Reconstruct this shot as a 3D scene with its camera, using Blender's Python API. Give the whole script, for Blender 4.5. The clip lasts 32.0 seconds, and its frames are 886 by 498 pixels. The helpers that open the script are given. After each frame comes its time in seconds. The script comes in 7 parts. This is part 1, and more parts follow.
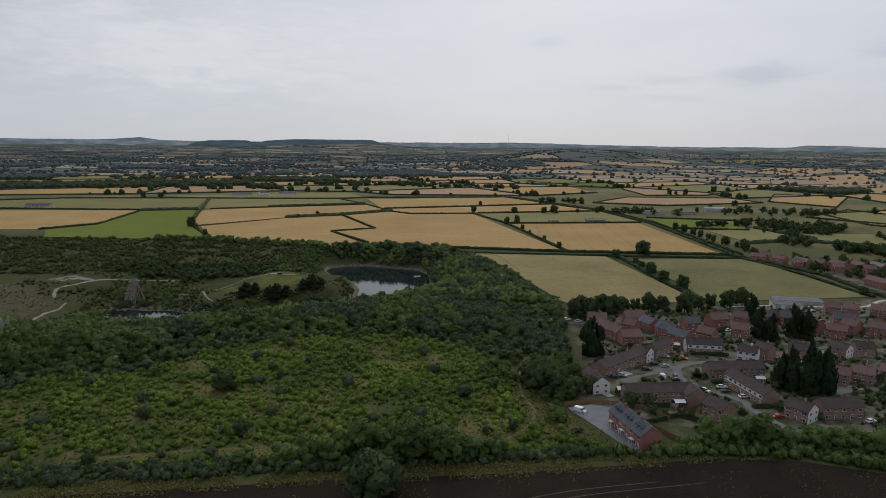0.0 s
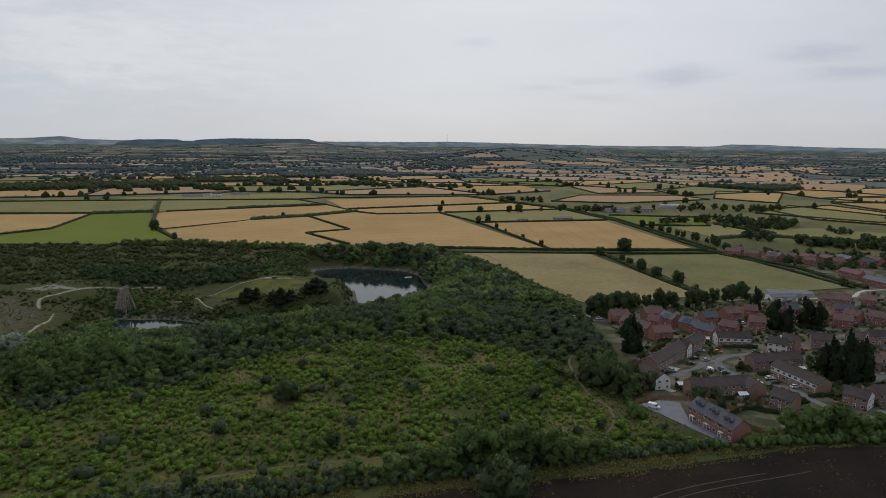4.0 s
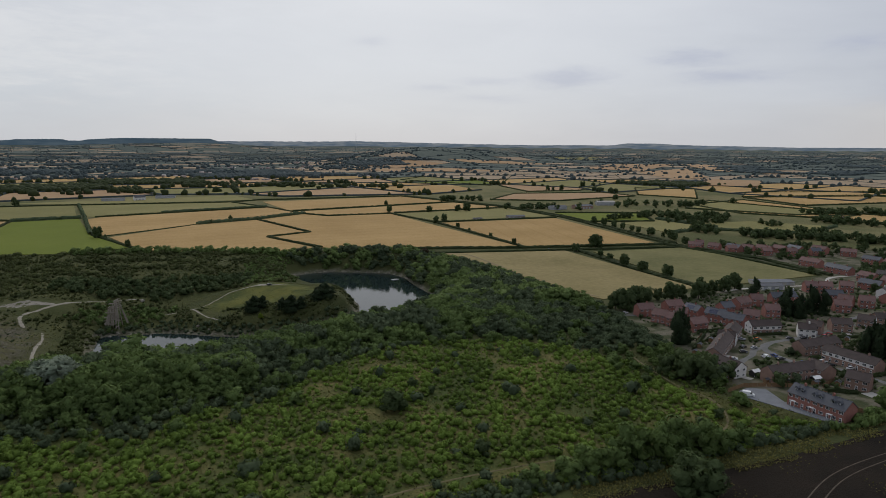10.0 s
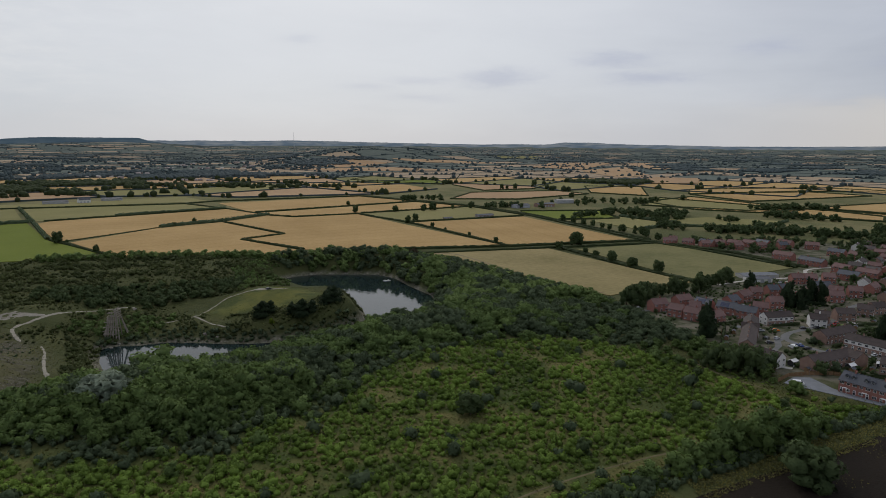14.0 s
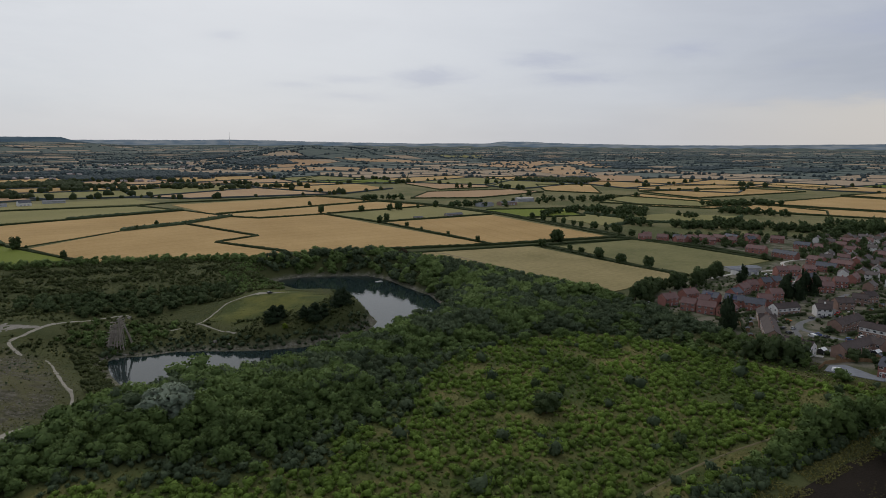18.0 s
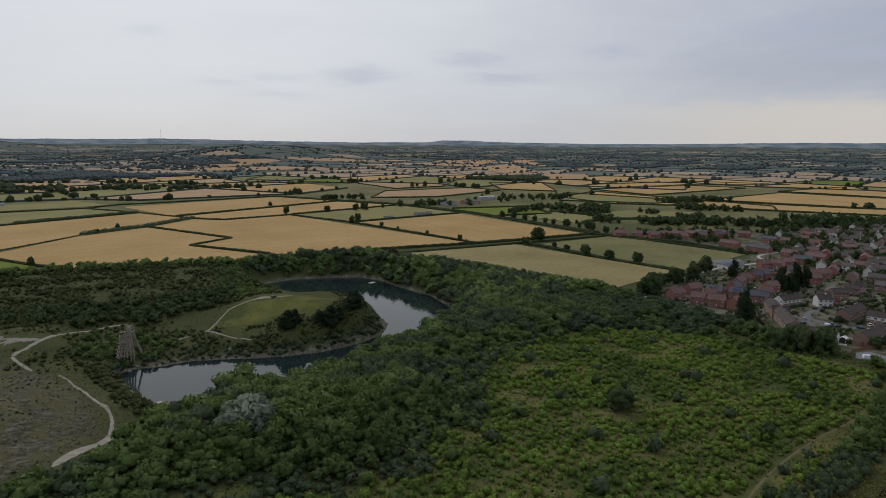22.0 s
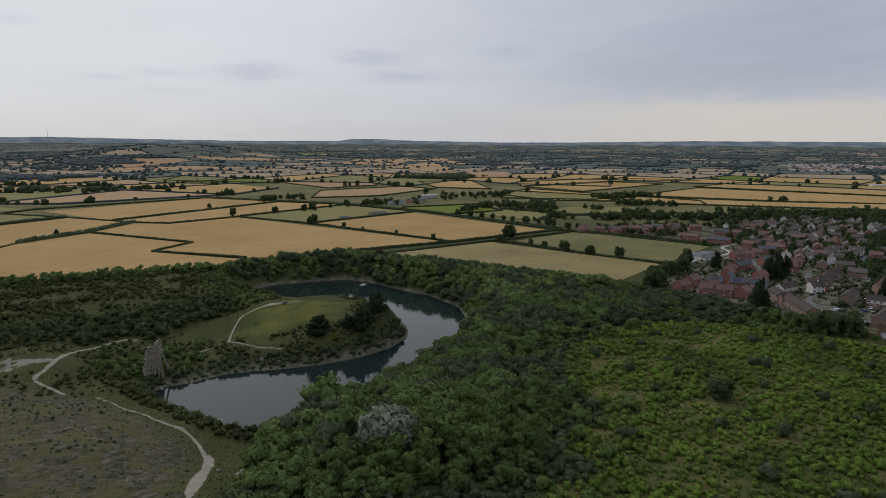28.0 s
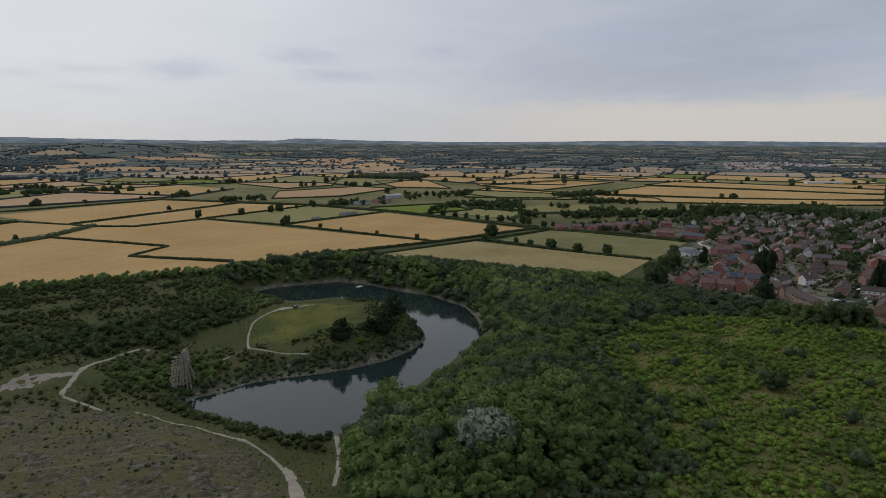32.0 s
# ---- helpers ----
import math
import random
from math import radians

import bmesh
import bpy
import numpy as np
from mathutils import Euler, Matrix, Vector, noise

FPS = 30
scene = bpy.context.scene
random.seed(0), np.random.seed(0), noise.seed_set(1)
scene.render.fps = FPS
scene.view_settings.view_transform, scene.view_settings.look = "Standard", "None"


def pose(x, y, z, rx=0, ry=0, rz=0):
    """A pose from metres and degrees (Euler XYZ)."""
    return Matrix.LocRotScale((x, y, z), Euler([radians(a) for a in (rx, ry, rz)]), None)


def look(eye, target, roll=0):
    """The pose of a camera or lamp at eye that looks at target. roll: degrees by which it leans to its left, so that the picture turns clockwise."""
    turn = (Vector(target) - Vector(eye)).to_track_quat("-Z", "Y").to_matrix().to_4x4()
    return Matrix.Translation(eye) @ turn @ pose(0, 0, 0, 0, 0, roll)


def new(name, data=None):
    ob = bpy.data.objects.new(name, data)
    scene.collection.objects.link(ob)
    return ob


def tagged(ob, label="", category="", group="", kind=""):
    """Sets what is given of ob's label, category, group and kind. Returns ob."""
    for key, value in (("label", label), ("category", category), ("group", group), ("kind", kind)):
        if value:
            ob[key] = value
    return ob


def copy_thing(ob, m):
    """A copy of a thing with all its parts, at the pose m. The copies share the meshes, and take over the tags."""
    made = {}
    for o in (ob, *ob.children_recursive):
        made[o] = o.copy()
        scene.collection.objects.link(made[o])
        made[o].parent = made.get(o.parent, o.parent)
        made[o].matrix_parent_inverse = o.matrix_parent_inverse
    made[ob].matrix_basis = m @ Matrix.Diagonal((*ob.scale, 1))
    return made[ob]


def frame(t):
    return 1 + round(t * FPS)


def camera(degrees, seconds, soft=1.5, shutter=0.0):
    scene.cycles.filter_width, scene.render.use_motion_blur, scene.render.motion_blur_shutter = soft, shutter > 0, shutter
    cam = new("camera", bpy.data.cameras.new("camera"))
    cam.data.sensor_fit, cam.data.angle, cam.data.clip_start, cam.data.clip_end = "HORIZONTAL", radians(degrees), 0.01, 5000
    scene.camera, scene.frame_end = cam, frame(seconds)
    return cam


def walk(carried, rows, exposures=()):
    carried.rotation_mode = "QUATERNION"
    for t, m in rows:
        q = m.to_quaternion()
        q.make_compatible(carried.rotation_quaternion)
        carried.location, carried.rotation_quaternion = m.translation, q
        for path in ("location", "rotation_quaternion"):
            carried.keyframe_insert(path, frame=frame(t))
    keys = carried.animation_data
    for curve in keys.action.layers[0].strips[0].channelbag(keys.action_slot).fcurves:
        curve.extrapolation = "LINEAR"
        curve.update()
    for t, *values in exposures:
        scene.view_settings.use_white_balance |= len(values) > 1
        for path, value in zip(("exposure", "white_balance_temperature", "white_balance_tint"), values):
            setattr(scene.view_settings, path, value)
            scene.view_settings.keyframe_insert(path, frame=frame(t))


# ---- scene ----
cam = camera(68.4, 32.0, soft=0.8)
METRES, EYE, TILT, LEAN, TURN = 430.5, 93.0, -1.7, -0.35, 0.0
ROWS = [
    (0.0, 0.0, 0.0, 0.0, 0.03, -7.49, -0.19),
    (0.5, -0.016, 0.0008, 0.0003, -0.71, -7.49, -0.17),
    (1.0, -0.0321, 0.0017, 0.0005, -1.46, -7.49, -0.16),
    (1.5, -0.0482, 0.0029, 0.0007, -2.21, -7.51, -0.12),
    (2.0, -0.0643, 0.0043, 0.0011, -2.96, -7.53, -0.1),
    (2.5, -0.0803, 0.006, 0.0014, -3.7, -7.53, -0.07),
    (3.0, -0.0963, 0.0078, 0.0017, -4.45, -7.55, -0.03),
    (3.5, -0.1122, 0.0099, 0.0018, -5.19, -7.56, -0.01),
    (5.5, -0.1754, 0.0204, 0.0022, -8.17, -7.59, 0.1),
    (6.0, -0.1911, 0.0235, 0.0022, -8.92, -7.6, 0.13),
    (6.5, -0.2066, 0.0267, 0.0023, -9.66, -7.61, 0.16),
    (7.0, -0.2221, 0.0301, 0.0024, -10.38, -7.61, 0.19),
    (7.5, -0.2375, 0.0337, 0.0026, -11.12, -7.6, 0.22),
    (8.0, -0.2527, 0.0375, 0.0028, -11.87, -7.61, 0.25),
    (8.5, -0.2681, 0.0415, 0.003, -12.59, -7.6, 0.28),
    (9.0, -0.2833, 0.0457, 0.0033, -13.34, -7.62, 0.31),
    (9.5, -0.2985, 0.0501, 0.0037, -14.08, -7.63, 0.35),
    (10.0, -0.3137, 0.0548, 0.004, -14.82, -7.65, 0.37),
    (10.5, -0.3288, 0.0596, 0.0042, -15.54, -7.66, 0.39),
    (11.0, -0.3439, 0.0647, 0.0043, -16.28, -7.68, 0.42),
    (11.5, -0.3587, 0.0699, 0.0046, -17.02, -7.7, 0.44),
    (12.0, -0.3735, 0.0753, 0.0048, -17.76, -7.7, 0.47),
    (12.5, -0.3883, 0.081, 0.0051, -18.5, -7.72, 0.48),
    (13.0, -0.403, 0.0867, 0.0053, -19.23, -7.75, 0.52),
    (13.5, -0.4176, 0.0926, 0.0056, -19.97, -7.76, 0.54),
    (14.0, -0.432, 0.0987, 0.0057, -20.7, -7.77, 0.56),
    (14.5, -0.4454, 0.1047, 0.0057, -21.37, -7.79, 0.58),
    (16.5, -0.5019, 0.1327, 0.0058, -24.34, -7.86, 0.69),
    (17.0, -0.5157, 0.14, 0.0061, -25.07, -7.89, 0.72),
    (17.5, -0.5295, 0.1475, 0.0064, -25.8, -7.91, 0.74),
    (18.0, -0.5432, 0.1553, 0.0068, -26.54, -7.91, 0.76),
    (18.5, -0.5568, 0.1632, 0.0071, -27.27, -7.93, 0.77),
    (19.0, -0.5703, 0.1712, 0.0073, -28.0, -7.95, 0.77),
    (19.5, -0.5835, 0.1795, 0.0077, -28.73, -7.97, 0.8),
    (20.0, -0.5966, 0.1879, 0.0078, -29.46, -8.0, 0.83),
    (20.5, -0.6097, 0.1965, 0.008, -30.17, -8.02, 0.86),
    (21.0, -0.6227, 0.2052, 0.0082, -30.91, -8.05, 0.88),
    (21.5, -0.6355, 0.2142, 0.0084, -31.64, -8.06, 0.88),
    (22.0, -0.6481, 0.2232, 0.0088, -32.36, -8.09, 0.91),
    (22.5, -0.6606, 0.2324, 0.009, -33.08, -8.11, 0.93),
    (23.0, -0.6729, 0.2416, 0.0092, -33.8, -8.11, 0.94),
    (23.5, -0.6851, 0.2509, 0.0094, -34.53, -8.13, 0.97),
    (24.0, -0.6972, 0.2605, 0.0096, -35.24, -8.15, 0.99),
    (24.5, -0.7092, 0.2701, 0.0099, -35.96, -8.18, 1.02),
    (25.0, -0.721, 0.28, 0.0101, -36.69, -8.21, 1.05),
    (25.5, -0.7328, 0.2901, 0.0105, -37.4, -8.24, 1.07),
    (27.5, -0.7791, 0.3316, 0.0119, -40.29, -8.34, 1.09),
    (28.0, -0.7902, 0.3423, 0.0121, -41.02, -8.37, 1.11),
    (28.5, -0.8012, 0.3531, 0.0126, -41.75, -8.38, 1.12),
    (29.0, -0.812, 0.3639, 0.013, -42.45, -8.4, 1.13),
    (29.5, -0.8223, 0.3746, 0.0132, -43.13, -8.42, 1.15),
    (30.0, -0.8325, 0.3852, 0.0134, -43.82, -8.44, 1.16),
    (30.5, -0.8426, 0.3959, 0.0137, -44.5, -8.46, 1.18),
    (31.0, -0.8525, 0.4067, 0.014, -45.17, -8.48, 1.19),
    (31.5, -0.8622, 0.4176, 0.0143, -45.84, -8.5, 1.2),
    (32.0, -0.8719, 0.4286, 0.0145, -46.52, -8.52, 1.21),
]
walk(cam, [(t, pose(0, 0, EYE, TILT, LEAN, TURN) @ pose(METRES * x, METRES * y, METRES * z, 90 + pitch, roll, yaw)) for t, x, y, z, yaw, pitch, roll in ROWS])

# ---- world, sun ----
SUN_AZ, SUN_EL = 9.0, 38.0      # degrees clockwise from +y, and up
world = bpy.data.worlds.new("overcast_sky")
scene.world = world
world.use_nodes = True
wn, wl = world.node_tree.nodes, world.node_tree.links
wn.clear()


def wnode(kind, **kw):
    n = wn.new(kind)
    for k, v in kw.items():
        n.inputs[k].default_value = v
    return n


def wmath(op, a, b=None):
    n = wn.new("ShaderNodeMath")
    n.operation = op
    for i, v in enumerate((a, b)):
        if v is None:
            continue
        if isinstance(v, (int, float)):
            n.inputs[i].default_value = v
        else:
            wl.new(v, n.inputs[i])
    return n.outputs[0]


def wmix(fac, a, b):
    n = wn.new("ShaderNodeMix")
    n.data_type = "RGBA"
    for i, v in ((0, fac), (6, a), (7, b)):
        if isinstance(v, (int, float, tuple)):
            n.inputs[i].default_value = v
        else:
            wl.new(v, n.inputs[i])
    return n.outputs[2]


sky = wn.new("ShaderNodeTexSky")
sky.sky_type, sky.sun_disc = "NISHITA", False
sky.sun_elevation, sky.sun_rotation = radians(SUN_EL), radians(SUN_AZ)
coord = wn.new("ShaderNodeTexCoord")
sep = wn.new("ShaderNodeSeparateXYZ")
wl.new(coord.outputs["Generated"], sep.inputs[0])
up = wmath("MAXIMUM", sep.outputs[2], 0.0)


def sky_noise(stretch, detail, rough, twist):
    """Cloud noise over the directions of the sky, drawn out along the horizon."""
    m = wn.new("ShaderNodeMapping")
    m.inputs["Scale"].default_value = stretch
    m.inputs["Rotation"].default_value = (radians(2), radians(-2), 0)
    wl.new(coord.outputs["Generated"], m.inputs["Vector"])
    t = wnode("ShaderNodeTexNoise", Scale=1.0, Detail=detail, Roughness=rough, Distortion=twist)
    wl.new(m.outputs[0], t.inputs["Vector"])
    return t.outputs[0]


big, fine = sky_noise((1.6, 1.6, 8.5), 5.0, 0.55, 0.4), sky_noise((5.0, 5.0, 17.0), 6.0, 0.55, 0.5)
bearing = wmath("MULTIPLY", wmath("ARCTAN2", sep.outputs[0], sep.outputs[1]), 57.2958)
rise_deg = wmath("MULTIPLY", wmath("ARCSINE", sep.outputs[2]), 57.2958)
ragged = wmath("SUBTRACT", sky_noise((16.0, 16.0, 70.0), 5.0, 0.6, 0.3), 0.5)
frayed = wmath("SUBTRACT", sky_noise((30.0, 30.0, 110.0), 4.0, 0.6, 0.3), 0.5)


def streak(az, el, wide, tall, strength):
    """One flat grey cloud at a bearing and a height above the horizon, in degrees, with ragged edges."""
    u = wmath("DIVIDE", wmath("SUBTRACT", wmath("ADD", bearing, wmath("MULTIPLY", frayed, wide * 1.6)), az), wide)
    v = wmath("DIVIDE", wmath("SUBTRACT", wmath("ADD", rise_deg, wmath("MULTIPLY", ragged, tall * 3.2)), el), tall)
    d = wmath("ADD", wmath("MULTIPLY", u, u), wmath("MULTIPLY", v, v))
    return wmath("MULTIPLY", wmath("POWER", 2.718, wmath("MULTIPLY", d, -0.7)), strength * 0.72)


streaks = 0.0
for row in ((25.5, 5.45, 2.8, 0.55, 0.75), (14.0, 4.65, 1.6, 0.25, 0.35), (18.7, 5.2, 2.2, 0.28, 0.38), (18.8, 3.85, 2.4, 0.28, 0.33), (8.7, 8.4, 1.0, 0.3, 0.3), (35.0, 6.8, 2.3, 0.5, 0.75), (37.8, 5.3, 2.6, 0.4, 0.85), (46.4, 7.4, 1.7, 0.45, 0.7), (61.3, 8.6, 4.5, 0.8, 0.8), (63.8, 6.5, 2.6, 0.45, 0.7), (54.4, 5.9, 1.2, 0.26, 0.45), (71.7, 5.5, 2.2, 0.42, 0.75), (77.1, 6.8, 3.4, 0.5, 0.8), (49.0, 3.2, 2.6, 0.3, 0.2)):
    streaks = wmath("MAXIMUM", streak(*row), streaks)
cloud = wn.new("ShaderNodeMapRange")
for k, v in (("From Min", 0.36), ("From Max", 0.62)):
    cloud.inputs[k].default_value = v
wl.new(wmath("ADD", wmath("MULTIPLY", big, 0.68), wmath("MULTIPLY", fine, 0.32)), cloud.inputs["Value"])
sunward = wn.new("ShaderNodeVectorMath")
sunward.operation = "DOT_PRODUCT"
wl.new(coord.outputs["Generated"], sunward.inputs[0])
sunward.inputs[1].default_value = (math.sin(radians(SUN_AZ)) * math.cos(radians(SUN_EL)), math.cos(radians(SUN_AZ)) * math.cos(radians(SUN_EL)), math.sin(radians(SUN_EL)))
glow = wmath("POWER", wmath("MAXIMUM", sunward.outputs["Value"], 0.0), 4.2)
layer = wmix(cloud.outputs[0], (0.36, 0.39, 0.47, 1), (0.47, 0.50, 0.575, 1))
bright = wmix(glow, layer, (0.86, 0.87, 0.88, 1))
low = wmath("POWER", wmath("SUBTRACT", 1.0, up), 26.0)
bright = wmix(streak(-22.0, 7.0, 10.0, 3.0, 0.75), bright, (0.80, 0.80, 0.80, 1))
bright = wmix(streak(-8.0, 12.0, 9.0, 2.2, 0.5), bright, (0.60, 0.62, 0.65, 1))
bright = wmix(streak(-28.0, 1.5, 18.0, 2.8, 0.85), bright, (0.53, 0.58, 0.645, 1))
streaked = wmix(streaks, bright, (0.40, 0.43, 0.55, 1))
east = wn.new("ShaderNodeMapRange")
east.interpolation_type = "SMOOTHSTEP"
for k, v in (("From Min", 36.0), ("From Max", 66.0), ("To Max", 0.9)):
    east.inputs[k].default_value = v
wl.new(bearing, east.inputs["Value"])
under_cloud = wn.new("ShaderNodeMapRange")
under_cloud.interpolation_type = "SMOOTHSTEP"
for k, v in (("From Min", 3.9), ("From Max", 2.5)):
    under_cloud.inputs[k].default_value = v
wl.new(wmath("ADD", rise_deg, wmath("MULTIPLY", ragged, 1.6)), under_cloud.inputs["Value"])
hazed = wmix(wmath("MULTIPLY", low, 0.45), streaked, (0.57, 0.585, 0.61, 1))
hazed = wmix(wmath("MULTIPLY", east.outputs[0], under_cloud.outputs[0]), hazed, (0.61, 0.575, 0.54, 1))
skyscaled = wn.new("ShaderNodeVectorMath")
skyscaled.operation = "SCALE"
wl.new(sky.outputs[0], skyscaled.inputs[0])
skyscaled.inputs["Scale"].default_value = 0.10
final = wmix(0.93, skyscaled.outputs[0], hazed)
bg = wnode("ShaderNodeBackground", Strength=1.0)
wl.new(final, bg.inputs["Color"])
wout = wn.new("ShaderNodeOutputWorld")
wl.new(bg.outputs[0], wout.inputs["Surface"])

sun_data = bpy.data.lights.new("sun", "SUN")
sun_data.energy, sun_data.angle, sun_data.color = 0.7, radians(20), (1.0, 0.95, 0.88)
sun_ob = new("sun", sun_data)
sun_ob.matrix_world = look((math.sin(radians(SUN_AZ)) * math.cos(radians(SUN_EL)) * 100, math.cos(radians(SUN_AZ)) * math.cos(radians(SUN_EL)) * 100, math.sin(radians(SUN_EL)) * 100), (0, 0, 0))


# ---- materials ----
def material(name, dark, light, scale=0.3, fine_scale=4.0, rough=0.85, bump=0.0, bump_scale=8.0, metal=0.0, island=0.0, per_object=0.0, spec=0.3, translucent=0.0, contrast=1.0, lines=0.0):
    """Two colours mixed by coarse and fine noise in world metres, with relief; a share of the mix may come from the piece or the object."""
    m = bpy.data.materials.new(name)
    m.use_nodes = True
    n, l = m.node_tree.nodes, m.node_tree.links
    bsdf = n["Principled BSDF"]
    geo = n.new("ShaderNodeNewGeometry")
    a, b = n.new("ShaderNodeTexNoise"), n.new("ShaderNodeTexNoise")
    for t, s in ((a, scale), (b, fine_scale)):
        t.inputs["Scale"].default_value, t.inputs["Detail"].default_value = s, 4.0
        l.new(geo.outputs["Position"], t.inputs["Vector"])

    def calc(op, x, y):
        k = n.new("ShaderNodeMath")
        k.operation = op
        for i, v in enumerate((x, y)):
            if isinstance(v, (int, float)):
                k.inputs[i].default_value = v
            else:
                l.new(v, k.inputs[i])
        return k.outputs[0]

    f = calc("ADD", calc("MULTIPLY", a.outputs[0], 0.6), calc("MULTIPLY", b.outputs[0], 0.4))
    f = calc("ADD", calc("MULTIPLY", calc("SUBTRACT", f, 0.5), 2.2 * contrast), 0.5)
    if island:
        f = calc("ADD", calc("MULTIPLY", f, 1 - island), calc("MULTIPLY", geo.outputs["Random Per Island"], island))
    if per_object:
        info = n.new("ShaderNodeObjectInfo")
        f = calc("ADD", calc("MULTIPLY", f, 1 - per_object), calc("MULTIPLY", info.outputs["Random"], per_object))
    if lines:
        info, rot, wave, pw = n.new("ShaderNodeObjectInfo"), n.new("ShaderNodeVectorRotate"), n.new("ShaderNodeTexWave"), n.new("ShaderNodeMath")
        rot.rotation_type = "Z_AXIS"
        l.new(geo.outputs["Position"], rot.inputs["Vector"])
        l.new(calc("MULTIPLY", info.outputs["Random"], 3.14), rot.inputs["Angle"])
        l.new(rot.outputs[0], wave.inputs["Vector"])
        wave.inputs["Scale"].default_value, wave.inputs["Distortion"].default_value, wave.inputs["Detail"].default_value = 0.3142 / lines, 0.6, 1.0
        wave.inputs["Detail Scale"].default_value = 0.02
        f = calc("SUBTRACT", f, calc("MULTIPLY", calc("POWER", wave.outputs["Fac"], 14.0), 0.22))
    ramp = n.new("ShaderNodeMix")
    ramp.data_type, ramp.clamp_factor = "RGBA", True
    l.new(f, ramp.inputs[0])
    ramp.inputs[6].default_value, ramp.inputs[7].default_value = (*dark, 1), (*light, 1)
    l.new(ramp.outputs[2], bsdf.inputs["Base Color"])
    bsdf.inputs["Roughness"].default_value, bsdf.inputs["Metallic"].default_value = rough, metal
    bsdf.inputs["Specular IOR Level"].default_value = spec
    if bump:
        t, k = n.new("ShaderNodeTexNoise"), n.new("ShaderNodeBump")
        t.inputs["Scale"].default_value, t.inputs["Detail"].default_value = bump_scale, 5.0
        l.new(geo.outputs["Position"], t.inputs["Vector"])
        l.new(t.outputs[0], k.inputs["Height"])
        k.inputs["Strength"].default_value, k.inputs["Distance"].default_value = bump, 1.0 / bump_scale
        l.new(k.outputs[0], bsdf.inputs["Normal"])
    if translucent:
        tr, mx = n.new("ShaderNodeBsdfTranslucent"), n.new("ShaderNodeMixShader")
        l.new(ramp.outputs[2], tr.inputs["Color"])
        mx.inputs[0].default_value = translucent
        l.new(bsdf.outputs[0], mx.inputs[1])
        l.new(tr.outputs[0], mx.inputs[2])
        l.new(mx.outputs[0], n["Material Output"].inputs["Surface"])
    return m


def foliage(name, dark, light, scale=0.12, island=0.12, contrast=1.0):
    return material(name, dark, light, scale, 1.1, 0.8, 0.5, 1.6, 0, island, 0, 0.15, 0.4, contrast)


M_SCRUB = foliage("scrub_leaf", (0.068, 0.108, 0.025), (0.288, 0.420, 0.075), 0.045, 0.12, 1.2)
M_BUSH = foliage("bush_leaf", (0.058, 0.086, 0.048), (0.140, 0.184, 0.092), 0.07)
# leaf colour greyed and blued: the haze over far trees is put into it
M_HAZYLEAF = foliage("hazed_far_leaf", (0.078, 0.108, 0.112), (0.128, 0.158, 0.158), 0.02)
M_OAK = foliage("oak_leaf", (0.048, 0.074, 0.032), (0.125, 0.170, 0.066), 0.10)
M_WOOD = foliage("wood_leaf", (0.066, 0.106, 0.036), (0.210, 0.296, 0.088), 0.045, 0.12, 1.1)
M_GROVE = foliage("grove_leaf", (0.080, 0.124, 0.042), (0.250, 0.340, 0.106), 0.045, 0.12, 1.1)
M_CONIFER = foliage("conifer_leaf", (0.018, 0.034, 0.017), (0.055, 0.080, 0.036), 0.2)
M_WILLOW = foliage("willow_leaf", (0.17, 0.215, 0.15), (0.36, 0.42, 0.31), 0.3)
M_LIME = foliage("lime_leaf", (0.14, 0.20, 0.02), (0.22, 0.28, 0.04), 0.3)
M_BANK = foliage("thorn_leaf", (0.050, 0.067, 0.027), (0.136, 0.156, 0.055), 0.03)
M_TUFT = foliage("rough_grass", (0.058, 0.078, 0.024), (0.185, 0.175, 0.058), 0.05, 0.4)
M_RUSSET = foliage("russet_leaf", (0.06, 0.05, 0.03), (0.12, 0.09, 0.05), 0.2)
M_HEDGE = foliage("hedge_leaf", (0.034, 0.050, 0.022), (0.085, 0.108, 0.042), 0.05)
M_BARK = material("bark", (0.05, 0.04, 0.03), (0.13, 0.11, 0.09), 1.0, 9.0, 0.95, 0.6, 12)
M_WHEAT = material("ripe_wheat", (0.35, 0.225, 0.088), (0.49, 0.33, 0.145), 0.012, 0.3, 0.95, 0.4, 1.5, per_object=0.30, spec=0.1, lines=24, contrast=1.6)
M_STUBBLE = material("stubble", (0.33, 0.21, 0.115), (0.44, 0.30, 0.17), 0.015, 0.4, 0.95, 0.3, 1.5, per_object=0.4, spec=0.1, lines=18)
M_HAY = material("cut_meadow", (0.19, 0.158, 0.066), (0.335, 0.268, 0.128), 0.016, 0.25, 0.95, 0.3, 2, per_object=0.15, spec=0.1, contrast=1.3)
M_PASTURE = material("pasture", (0.16, 0.155, 0.055), (0.27, 0.24, 0.10), 0.015, 0.3, 0.95, 0.3, 2, per_object=0.35, spec=0.1)
# far pasture, blued in its base colour to stand for haze
M_HAZYLEA = material("hazed_pasture", (0.070, 0.094, 0.084), (0.140, 0.158, 0.132), 0.004, 0.05, 0.95, spec=0.1)
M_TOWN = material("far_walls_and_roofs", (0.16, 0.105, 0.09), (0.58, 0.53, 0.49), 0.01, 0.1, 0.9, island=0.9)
# far wheat and stubble, paled in base colour to stand for haze
M_HAZYSTRAW = material("hazed_straw", (0.27, 0.205, 0.135), (0.40, 0.310, 0.210), 0.004, 0.05, 0.95, spec=0.1)
